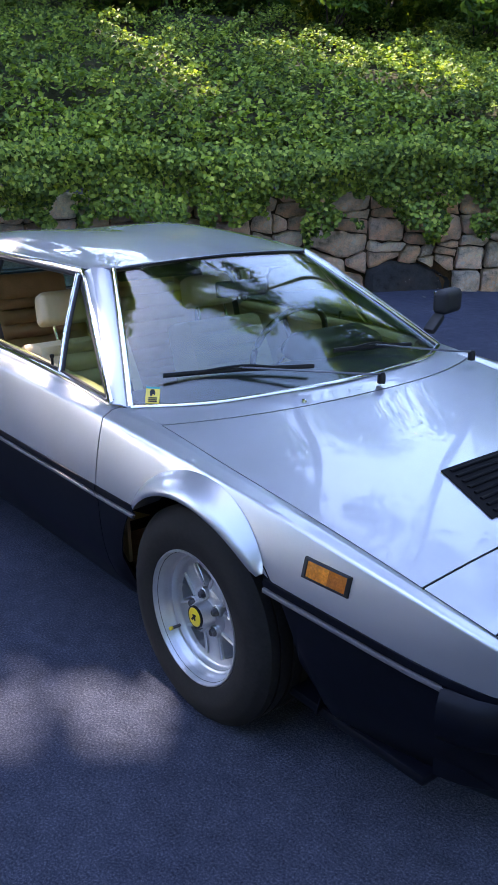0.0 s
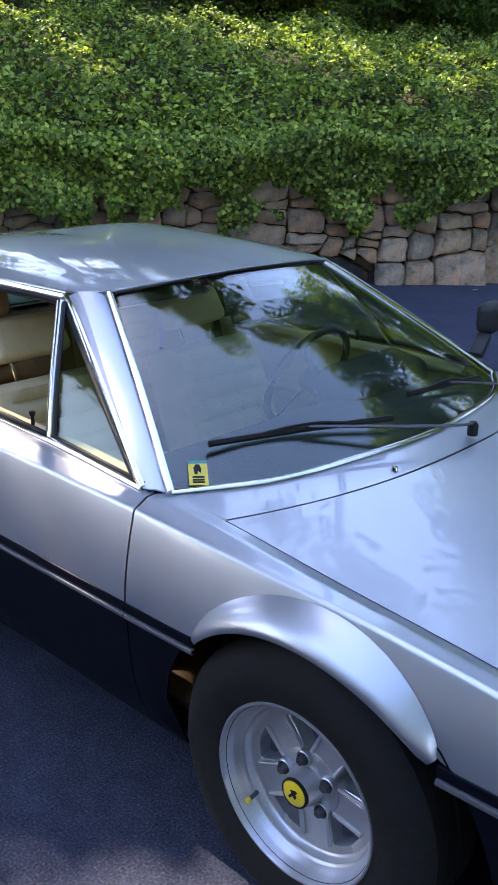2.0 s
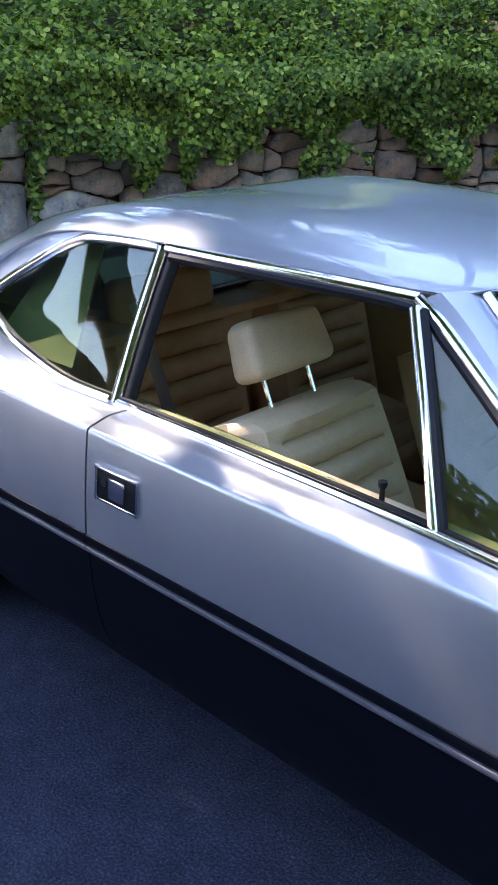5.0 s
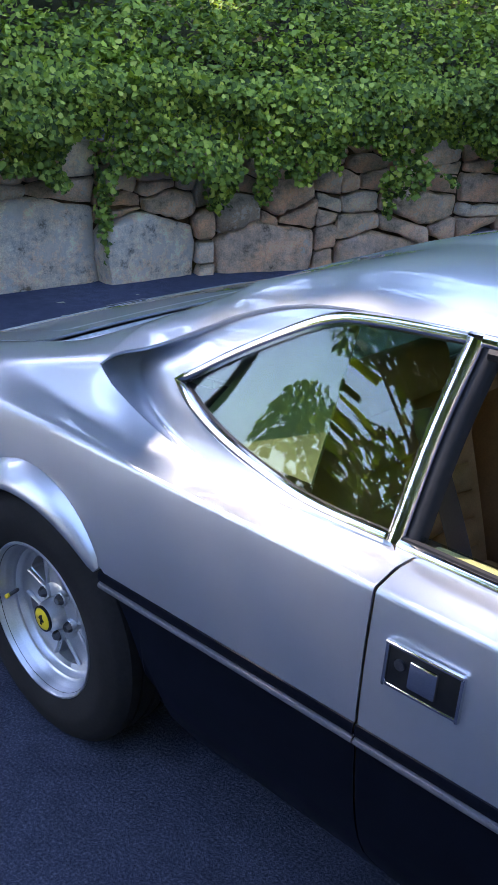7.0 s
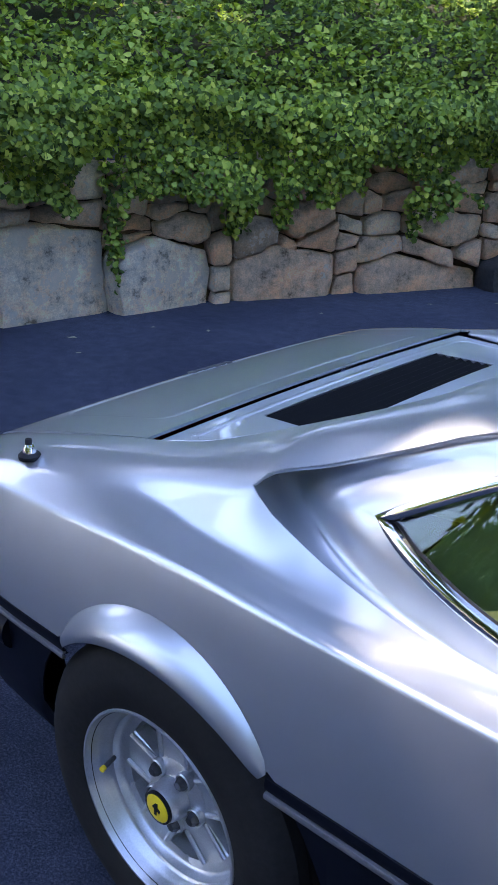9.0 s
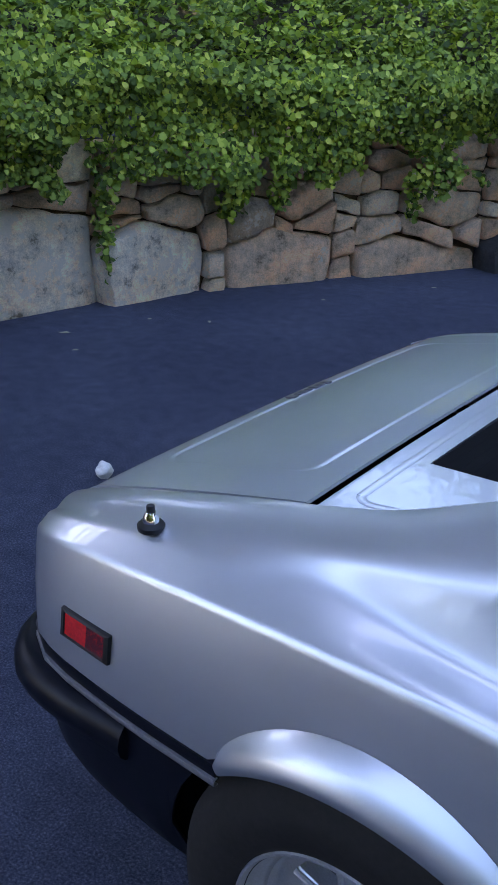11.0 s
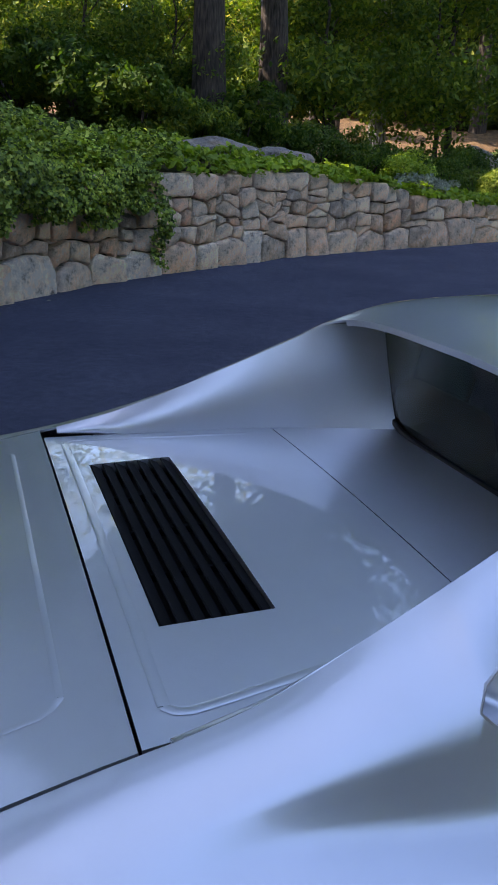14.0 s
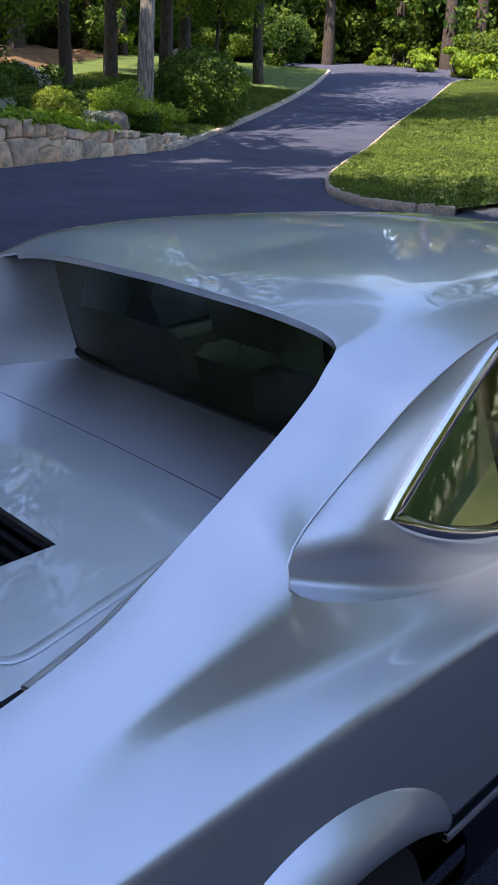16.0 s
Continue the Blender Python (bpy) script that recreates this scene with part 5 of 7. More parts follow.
hb = lathe([(0.001, -0.15), (0.03, -0.15), (0.045, -0.03), (0.045, 0.0), (0.001, 0.004)], 24, "z")
hb.transform(SW)
part("steering_hub", hb, M_BLACKVINYL, sw)
rv = empty("rear_view_mirror")
rv.parent = car
part("mirror_body", block((0.03, 0.22, 0.062), (-0.885, 0.07, 1.035), (0, -12, -8), 0.012, 3), M_BLACKVINYL, rv)
part("mirror_stem", tube([(-0.88, 0.03, 1.06), (-0.90, 0.0, 1.135)], 0.008, 8), M_STEEL, rv)
part("gear_lever", tube([(-0.90, 0.02, 0.46), (-0.89, 0.02, 0.62)], 0.007, 8), M_CHROME, car)
part("gear_knob", lathe([(0.001, 0), (0.018, 0.008), (0.022, 0.024), (0.016, 0.040), (0.001, 0.046)], 16, "z", (-0.89, 0.02, 0.61)), M_BLACKVINYL, car)

# ---------------------------------------------------------------- the place: driveway, wall, hillside
def road_z(x, y):
    """The driveway lies level and climbs gently away to the north-east."""
    q = np.maximum(0, np.asarray(x) * 0.788 + np.asarray(y) * 0.616 - 18)
    return 0.075 * q * q / (q + 6)


WALL = [(-9.2, -12.0), (-7.9, -4.5), (-7.4, -1.5), (-7.02, 0.3), (-6.76, 1.6), (-6.58, 2.45), (-6.25, 3.1), (-5.86, 4.0), (-5.25, 4.95), (-4.3, 6.08), (-3.1, 7.5), (-1.75, 9.0), (-0.7, 9.9), (0.5, 10.75), (1.6, 11.55),
        (2.7, 12.2), (5.05, 13.1), (8.0, 14.25), (11.0, 15.5), (13.0, 16.9), (15.6, 18.6), (20.9, 22.0), (27.5, 26.4), (35.0, 31.8), (41.0, 36.6), (44.5, 42.0), (45.0, 49.0), (42.0, 60.0)]
line = spline([(x, y, 0) for x, y in WALL], 1200)[:, :2]
arc = np.r_[0, np.cumsum(np.linalg.norm(np.diff(line, axis=0), axis=1))]
S_OFF = arc[np.argmin(np.linalg.norm(line - np.array((-7.4, -1.5)), axis=1))]
arc = arc - S_OFF            # s = 0 at (-7.4, -1.5)
tang = np.gradient(line, axis=0)
tang /= np.linalg.norm(tang, axis=1)[:, None]
k = np.ones(41) / 41
tang = np.stack([np.convolve(np.pad(tang[:, i], 20, "edge"), k, "valid") for i in range(2)], 1)
tang /= np.linalg.norm(tang, axis=1)[:, None]


def at_wall(s, d):
    """World x, y at s along the wall's foot and d behind it."""
    s, d = np.asarray(s, float), np.asarray(d, float)
    x, y = np.interp(s, arc, line[:, 0]), np.interp(s, arc, line[:, 1])
    tx, ty = np.interp(s, arc, tang[:, 0]), np.interp(s, arc, tang[:, 1])
    return x - ty * d, y + tx * d


WALL_TOP = [(-14, 1.0), (0, 1.0), (8, 1.02), (12, 1.10), (14, 1.22), (17, 1.20), (19, 1.0), (20.3, 0.80), (23.4, 0.48), (26.5, 0.28), (28.5, 0.10), (34, 0.09), (90, 0.09)]
BANK = [(-14, 0.46), (0, 0.46), (8, 0.42), (11, 0.24), (13, 0.10), (16, 0.05), (20, 0.05), (90, 0.0)]
SLOPE = [(-14, 0.27), (4, 0.27), (10, 0.22), (14, 0.15), (18, 0.11), (24, 0.075), (40, 0.05), (90, 0.05)]


def hill_z(s, d):
    s, d = np.asarray(s, float), np.asarray(d, float)
    f = lambda t: np.interp(s, [a for a, b in t], [b for a, b in t])
    x, y = at_wall(s, 0 * s)
    dd = np.maximum(0, d)
    return f(WALL_TOP) + f(BANK) * (1 - np.exp(-dd / 0.45)) + f(SLOPE) * dd * (1 + 0.010 * np.minimum(dd, 25)) + road_z(x, y)


def terrain(name, s0, s1, d0, d1, ns, nd, mat, label, rough=0.0, drop=0.0, power=1.6):
    ss = np.linspace(s0, s1, ns)
    dd = d0 + (d1 - d0) * np.linspace(0, 1, nd) ** power
    S, D = np.meshgrid(ss, dd, indexing="ij")
    X, Y = at_wall(S, D)
    Zv = hill_z(S, D) - drop
    if rough:
        Zv = Zv + rough * np.array([noise.noise(Vector((x * 0.7, y * 0.7, 3.1))) for x, y in zip(X.ravel(), Y.ravel())]).reshape(X.shape) * np.clip(D, 0, 1)
    g = np.stack([X, Y, Zv], -1)
    me = mesh_of(name, g.reshape(-1, 3), grid_faces(ns, nd, 0, True), mat)
    return tagged(put(name, me, None, label), kind="structure")


# base ground to the horizon, and the asphalt
far = bmesh.new()
bmesh.ops.create_circle(far, cap_ends=True, segments=64, radius=900)
for v in far.verts:
    v.co.z = -0.35
tagged(part("ground", far, M_SOIL, None, "wooded ground reaching to the horizon", smooth=False), kind="structure")
xs, ys = np.linspace(-26, 90, 117), np.linspace(-26, 90, 117)
X, Y = np.meshgrid(xs, ys, indexing="ij")
g = np.stack([X, Y, road_z(X, Y)], -1)
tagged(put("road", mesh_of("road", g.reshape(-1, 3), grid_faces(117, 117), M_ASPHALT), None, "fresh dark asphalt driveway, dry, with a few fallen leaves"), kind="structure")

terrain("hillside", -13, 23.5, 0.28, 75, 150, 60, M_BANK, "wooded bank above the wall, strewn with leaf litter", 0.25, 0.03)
terrain("wood_floor", 23.5, 62, 11.5, 60, 100, 30, M_SOIL, "wood floor strewn with brown leaves", 0.3, 0.0, 1.2)
terrain("garden_lawn", 23.5, 62, 0.06, 11.6, 120, 40, M_LAWN, "mown lawn sloping up beside the driveway", 0.08, 0.0)

# ---- lawn inside the bend, with its kerb
RIGHT = [(7.1, 5.2), (6.75, 6.0), (7.0, 6.9), (7.7, 7.8), (9.0, 8.9), (11.2, 10.4), (14.0, 12.2), (21.0, 16.4), (28.4, 20.4), (35.0, 24.1), (39.0, 26.2), (42.0, 26.8), (45.5, 25.5), (52, 19), (66, 6)]
edge_r = spline([(x, y, 0) for x, y in RIGHT], 160)[:, :2]
CORE = np.array((26.0, 4.0))
rows = []
for k in np.linspace(0, 1, 24):
    p = edge_r + (CORE - edge_r) * (k * 0.9)
    z = road_z(p[:, 0], p[:, 1]) + 0.085 + 0.35 * k
    rows.append(np.stack([p[:, 0], p[:, 1], z], 1))
g = np.array(rows)
tagged(put("lawn", mesh_of("lawn", g.reshape(-1, 3), grid_faces(*g.shape[:2]), M_LAWN), None, "sunlit mown lawn inside the bend of the driveway"), kind="structure")
# pale paving at the lawn's near end
pv = part("paving", block((5.0, 1.1, 0.06), (9.9, 4.35, 0.0), (0, 0, -14), 0.01), M_KERB, None, "pale stone paving at the lawn's edge")
tagged(pv, kind="structure")


def kerb_run(name, pts, step, label, size=(0.22, 0.15, 0.16)):
    run = empty(name, label, "", "", "structure")
    bm = block((1, 1, 1), (0, 0, 0), (0, 0, 0), 0.09, 1)
    for v in bm.verts:
        v.co += Vector((random.uniform(-0.03, 0.03), random.uniform(-0.03, 0.03), random.uniform(-0.03, 0.03)))
    me = bpy.data.meshes.new("kerb_stone")
    bm.to_mesh(me)
    bm.free()
    me.materials.append(M_KERB)
    p = even(np.array(pts, float), max(3, int(np.linalg.norm(np.diff(np.array(pts, float), axis=0), axis=1).sum() / step)))
    for i in range(len(p) - 1):
        a, b = p[i], p[i + 1]
        c = (a + b) / 2
        o = put("kerb_stone", me, run)
        o.location = (c[0], c[1], float(road_z(c[0], c[1])) + 0.035 + random.uniform(-0.01, 0.01))
        o.rotation_euler = (random.uniform(-0.05, 0.05), random.uniform(-0.05, 0.05), math.atan2(b[1] - a[1], b[0] - a[0]) + random.uniform(-0.06, 0.06))
        o.scale = (np.linalg.norm(b - a) * random.uniform(0.9, 0.97), size[1] * random.uniform(0.85, 1.2), size[2])
    return run


kerb_run("kerb_lawn", edge_r[:118], 0.24, "grey granite block kerb round the lawn")
S_ = np.linspace(26.3, 62, 200)
kx, ky = at_wall(S_, 0 * S_)
kerb_run("kerb_garden", np.stack([kx, ky], 1), 0.26, "grey granite block kerb along the garden")

# ---- dry stone wall
def stone_mesh(poly, depth, rng, proud):
    """One split stone, face towards -y: an angular outline, a chipped rim and a flat, tilted face."""
    pts = []
    k = len(poly)
    for i in range(k):
        a, b, o = poly[i], poly[(i + 1) % k], poly[i - 1]
        la, lo = np.linalg.norm(b - a), np.linalg.norm(o - a)
        if la < 0.02:
            continue
        cut = min(0.14 * min(la, lo), 0.04) * rng.uniform(0.5, 1.4)
        pts += [a + (o - a) / max(lo, 1e-6) * cut, a + (b - a) / la * cut]
        nrm = np.array([b[1] - a[1], a[0] - b[0]]) / la
        m = 1 if la < 0.15 else 2 if la < 0.3 else 4
        pts += [a + (b - a) * (j + 1) / (m + 1) + nrm * rng.normal(0, 0.026) * min(la, 0.35) for j in range(m)]
    uv = np.array(pts)
    n = len(uv)
    c = uv.mean(0)
    tilt = rng.normal(0, 0.15, 2)
    verts = [(c[0], -proud * rng.uniform(0.9, 1.2), c[1])]
    for k, y in ((0.42, -proud), (0.70, -proud * 0.97), (0.88, -proud * 0.78), (0.97, -proud * 0.32), (1.0, 0.02), (0.97, depth)):
        for q in uv:
            p = c + (q - c) * k
            dy = (rng.normal(0, 0.07 * proud) + float((p - c) @ tilt) * (0.9 if k < 0.9 else 0.4)) if y < 0.01 else 0
            verts.append((p[0], y + dy, p[1]))
    faces = [(0, 1 + (i + 1) % n, 1 + i) for i in range(n)]
    for ring in range(5):
        o = 1 + ring * n
        faces += [(o + i, o + (i + 1) % n, o + n + (i + 1) % n, o + n + i) for i in range(n)]
    return np.array(verts), faces


def fit_outline(i, rects):
    """Outline of stone i, cut back where it meets its neighbours, so that the joints run askew."""
    a, b, z0, z1 = rects[i][:4]
    c, half = np.array(((a + b) / 2, (z0 + z1) / 2)), np.array(((b - a) / 2, (z1 - z0) / 2))
    g = 0.05
    poly = [np.array(q) for q in ((a - g, z0 - g), (b + g, z0 - g), (b + g, z1 + g), (a - g, z1 + g))]
    for j, r in enumerate(rects):
        if j == i or r[1] < a - 0.15 or r[0] > b + 0.15 or r[3] < z0 - 0.15 or r[2] > z1 + 0.15:
            continue
        cj, hj = np.array(((r[0] + r[1]) / 2, (r[2] + r[3]) / 2)), np.array(((r[1] - r[0]) / 2, (r[3] - r[2]) / 2))
        dlt = cj - c
        gap = np.abs(dlt) - half - hj
        ax = int(np.argmax(gap))
        u = np.zeros(2)
        u[ax] = np.sign(dlt[ax]) or 1.0
        nrm = u * 0.58 + 0.42 * dlt / np.linalg.norm(dlt)
        nrm /= np.linalg.norm(nrm)
        lo, hi = max(c[1 - ax] - half[1 - ax], cj[1 - ax] - hj[1 - ax]), min(c[1 - ax] + half[1 - ax], cj[1 - ax] + hj[1 - ax])
        at = np.zeros(2)
        at[ax] = (c[ax] + u[ax] * half[ax] + cj[ax] - u[ax] * hj[ax]) / 2
        at[1 - ax] = (lo + hi) / 2
        lim = at @ nrm - 0.006
        out = []
        for p, q in zip(poly, poly[1:] + poly[:1]):
            dp, dq = p @ nrm - lim, q @ nrm - lim
            if dp <= 0:
                out.append(p)
            if (dp < 0) != (dq < 0):
                out.append(p + (q - p) * (dp / (dp - dq)))
        if len(out) >= 3:
            poly = out
    poly = [p + 0.085 * np.array((noise.noise(Vector((p[0] * 2.6, p[1] * 2.6, 7.0))), 1.2 * noise.noise(Vector((p[0] * 2.6, p[1] * 2.6, 31.0))) if p[1] > 0.05 else 0.0)) for p in poly]
    return poly, c


rng = np.random.default_rng(5)
# foot stones of the near stretch: start, end along the wall, height, kind
FOOT = [(2.62, 3.12, 0.30, "d"), (3.14, 4.02, 0.60, "b"), (4.06, 4.80, 0.46, "b"), (4.84, 4.96, 0.12, "s"), (4.98, 5.86, 0.37, "p"), (5.88, 6.06, 0.12, "p"), (6.08, 7.10, 0.22, "p"), (7.12, 8.06, 0.27, "k"), (8.08, 8.36, 0.26, "s"),
        (8.38, 8.72, 0.28, "s"), (8.74, 9.24, 0.33, "s"), (9.26, 10.30, 0.42, "s"), (10.32, 11.15, 0.45, "s")]
S0, S1 = -3.0, 28.3
foot, s = [], S0
for a, b, h, kind in FOOT + [(S1, S1, 0, "")]:
    while s < a - 0.05:
        w = min(rng.uniform(0.32, 0.85), a - s)
        if a - s - w < 0.25:
            w = a - s
        top = np.interp(s, [p for p, q in WALL_TOP], [q for p, q in WALL_TOP])
        foot.append((s, s + w - 0.015, min(rng.uniform(0.26, 0.48), max(0.14, top * 0.75)), "b" if rng.random() < 0.22 else "s"))
        s += w
    if b > a:
        foot.append((a, b, h, kind))
        s = b + 0.02


def split(a, b, z0, z1, out):
    """Cut a field of the wall into stones, wide ones below, small ones above."""
    w, h = b - a, z1 - z0
    if h < 0.05 or w < 0.07:
        return
    f = 1.0 if a < 11.5 else 1.05
    big_w, big_h = f * rng.uniform(0.30, 0.58), f * rng.uniform(0.13, 0.30)
    if h > big_h * 1.25 and h >= w * 0.55:
        k = z0 + h * rng.uniform(0.30, 0.68)
        split(a, b, z0, k, out)
        split(a + rng.uniform(-0.05, 0.05), b + rng.uniform(-0.05, 0.05), k, z1, out)
    elif w > big_w * 1.2:
        k = a + w * rng.uniform(0.28, 0.72)
        split(a, k, z0, z1 + rng.uniform(-0.02, 0.02), out)
        split(k, b, z0, z1 + rng.uniform(-0.02, 0.02), out)
    else:
        out.append((a, b, z0, z1))


stones = []
for i, (a, b, h, kind) in enumerate(foot):
    stones.append((a, b, -0.04, h, kind))
    mid = (a + b) / 2
    top = float(np.interp(mid, [p for p, q in WALL_TOP], [q for p, q in WALL_TOP])) + rng.uniform(-0.02, 0.03)
    field = []
    split(a + rng.uniform(-0.05, 0.05), b + rng.uniform(-0.05, 0.05), h, top, field)
    for f in field:
        stones.append((*f, "p" if 5.0 < f[0] < 8.2 and rng.random() < 0.55 else ("p" if rng.random() < 0.12 else "s")))
wall_ob = empty("stone_wall", "dry-laid fieldstone retaining wall, lichened, ivy over its top", "", "", "structure")
mats = {"s": M_STONE, "b": M_BOULDER, "p": M_PINK, "k": M_DARKSTONE, "d": M_DARKSTONE}
rest_v, rest_f = [], []
count = 0
order = sorted(stones, key=lambda q: abs((q[0] + q[1]) / 2 - 9.5))
for i, (a, b, z0, z1, kind) in enumerate(order):
    mid, w, h = (a + b) / 2, b - a, z1 - z0
    poly, cen = fit_outline(i, order)
    v, fc = stone_mesh([q - cen for q in poly], 0.30, rng, float(np.clip(min(w, h) * 0.20, 0.03, 0.075)))
    x, y = at_wall(mid, 0.06 + 0.05 * (z0 + z1) / 2 + rng.uniform(-0.02, 0.03))
    tx, ty = np.interp(mid, arc, tang[:, 0]), np.interp(mid, arc, tang[:, 1])
    turn = math.atan2(ty, tx)
    if count < 298 and mid > 1.0:
        me = mesh_of("stone", v, fc, mats[kind], True, 58)
        o = put("stone", me, wall_ob)
        o.location, o.rotation_euler = (float(x), float(y), (z0 + z1) / 2 + float(road_z(x, y))), (0, 0, turn)
        count += 1
    else:
        R2 = np.array(Euler((0, 0, turn)).to_matrix())
        base = sum(len(q) for q in rest_v)
        rest_v.append(v @ R2.T + (float(x), float(y), (z0 + z1) / 2 + float(road_z(x, y))))
        rest_f += [tuple(base + j for j in f) for f in fc]
if rest_v:
    tagged(put("far_stones", mesh_of("far_stones", np.vstack(rest_v), rest_f, M_STONE, True, 58), wall_ob), kind="stuff")
# earth packed behind the stones, seen dark in the joints
ss = np.linspace(S0, S1, 120)
bx, by = at_wall(ss, 0 * ss + 0.17)
top = np.interp(ss, [p for p, q in WALL_TOP], [q for p, q in WALL_TOP]) - 0.03
bz = road_z(bx, by)
fx, fy = at_wall(ss, 0 * ss + 0.6)
g = np.stack([np.stack([bx, by, bz - 0.1], 1), np.stack([bx, by, bz + top], 1), np.stack([fx, fy, bz + top + 0.02], 1)], 1)
part("wall_core", sheet([g], 0.0, (0, 0, -5)), M_SOIL, wall_ob)
# stones of the bank lying open above the wall
def boulder(at, size, seed, mat, label, name="boulder"):
    r = np.random.default_rng(seed)
    bm = bmesh.new()
    bmesh.ops.create_icosphere(bm, subdivisions=4, radius=1)
    o = Vector(r.uniform(0, 50, 3))
    for v in bm.verts:
        n1 = noise.noise(v.co * 1.1 + o) * 0.35 + noise.noise(v.co * 3.0 + o) * 0.10 + noise.noise(v.co * 8 + o) * 0.03
        v.co = v.co * (1 + n1)
        v.co = Vector((v.co.x * size[0], v.co.y * size[1], v.co.z * size[2]))
    ob = part(name, bm, mat, None, label, True, 60)
    ob.location = at
    ob.rotation_euler = (0, 0, r.uniform(0, 6))
    return tagged(ob, category="rock")

# ---------------------------------------------------------------- ivy over the wall and up the bank
def ivy_bottom(s):
    return 0.80 + 0.13 * np.sin(s * 2.1 + 0.6) * np.sin(s * 0.83) + 0.07 * np.sin(s * 6.3 + 1.0) + 0.05 * np.sin(s * 13.1)


DRAPES = ((1.6, 0.22, 0.30), (2.55, 0.15, 0.42), (4.05, 0.10, 0.10), (4.95, 0.20, 0.50), (5.35, 0.10, 0.52), (6.45, 0.085, 0.42), (7.0, 0.10, 0.66), (7.8, 0.22, 0.50), (8.35, 0.18, 0.56), (10.8, 0.20, 0.60), (13.75, 0.17, 0.06), (12.6, 0.16, 0.72))


def ivy_face(s, k):
    """Hanging front of the ivy: k from its lower edge to its shoulder."""
    s, k = np.asarray(s, float), np.asarray(k, float)
    b = ivy_bottom(s)
    for c, w, zb in DRAPES:
        b = np.minimum(b, np.where(np.abs(s - c) < w, zb + (0.85 - zb) * (np.abs(s - c) / w) ** 2, 9))
    fade = np.clip((13.3 - s) / 2.0, 0.0, 1)
    b = np.where(s > 12.2, np.minimum(b, 1.25) * fade + np.minimum(b, 1.1) * (1 - fade), b)
    top = np.interp(s, [-14, 8, 11, 13.5, 15], [1.46, 1.46, 1.40, 1.26, 1.24]) + 0.05 * np.sin(s * 1.9) + 0.035 * np.sin(s * 4.3 + 1)
    z = b + (top - b) * k
    d = -0.06 - 0.24 * np.sin(np.pi * np.clip(k * 0.75 + 0.12, 0, 1)) * (0.55 + 0.45 * np.sin(s * 1.7) * np.sin(s * 0.6 + 1)) * np.clip((z - 0.55) / 0.3, 0.12, 1) * np.clip((14.3 - s) / 2.5, 0.25, 1)
    return d, z


rng = np.random.default_rng(11)
N = 56000
s, k = rng.uniform(-3, 13.9, N), rng.random(N) ** 0.9
d, z = ivy_face(s, k)
clump = np.array([noise.noise(Vector((a * 2.3, c * 2.8, 0.5))) for a, c in zip(s, z)])
d = d - 0.25 * clump + rng.normal(0, 0.04, N)
keep = (clump > -0.42 + 0.10 * (z < 0.9)) | (k > 0.38)
s, d, z = s[keep], d[keep], z[keep]
ns = rng.uniform(-3, 13.6, 22000)            # the shoulder, where the ivy turns over on to the bank
nd = rng.uniform(-0.24, 0.95, 22000)
nz = ivy_face(ns, 1.0 + 0 * ns)[1]
w_ = np.clip((nd - 0.1) / 0.85, 0, 1)
nz = nz * (1 - w_) + (hill_z(ns, nd) + 0.13) * w_ + np.where(nd < 0, -1.6 * nd * nd, 0) + 0.07 * np.array([noise.noise(Vector((a * 2.6, b * 2.6, 9.0))) for a, b in zip(ns, nd)]) + rng.normal(0, 0.03, len(ns))
s, d, z = np.r_[s, ns], np.r_[d, nd], np.r_[z, nz]
x, y = at_wall(s, d)
tx, ty = np.interp(s, arc, tang[:, 0]), np.interp(s, arc, tang[:, 1])
P = np.stack([x, y, z], 1)
Nn = np.stack([ty, -tx, 0.55 + 0 * x], 1)
ivy_front = put("ivy_hanging", leaf_mesh("ivy_hanging", P, Nn, 0.041, M_IVY, rng, "ivy", 0.6), None, "dense green ivy hanging over the stone wall")
tagged(ivy_front, category="ivy", kind="stuff")


def bank_leaves(name, n, s0, s1, d0, d1, size, label, mat=None, seed=3, lift=0.10, bare=None, power=1.0):
    r = np.random.default_rng(seed)
    s = r.uniform(s0, s1, n)
    d = d0 + (d1 - d0) * r.random(n) ** power
    if bare is not None:
        m = bare(s, d, r)
        s, d = s[m], d[m]
    x, y = at_wall(s, d)
    w = np.array([noise.noise(Vector((a * 1.6, b * 1.6, 1.7))) + 0.6 * noise.noise(Vector((a * 4.5, b * 4.5, 4.7))) for a, b in zip(x, y)])
    z = hill_z(s, d) + np.maximum(lift * (0.55 + w), 0.035) + r.normal(0, 0.025, len(s))
    me = leaf_mesh(name, np.stack([x, y, z], 1), np.array([[0.25, -0.25, 1.0]]) + np.zeros((len(s), 1)), size, mat or M_IVY, r, "ivy", 0.55)
    return tagged(put(name, me, None, label), category="ground cover", kind="stuff")


edge_noise = lambda s, d, r: d < 8.2 + 0.7 * np.sin(s * 0.9) + 0.5 * np.sin(s * 2.7 + 1) + r.normal(0, 0.35, len(s))
bank_leaves("ivy_bank", 170000, -4, 14.5, 0.1, 9.8, 0.051, "low ivy covering the bank above the wall", None, 3, 0.34, edge_noise, 1.15)
bank_leaves("ground_cover", 20000, 13.0, 24.5, 0.05, 6.0, 0.085, "low leafy ground cover behind the wall", M_FERN, 8, 0.16, lambda s, d, r: d < 3.8 + 1.2 * np.sin(s * 1.1) + r.normal(0, 0.4, len(s)), 1.2)

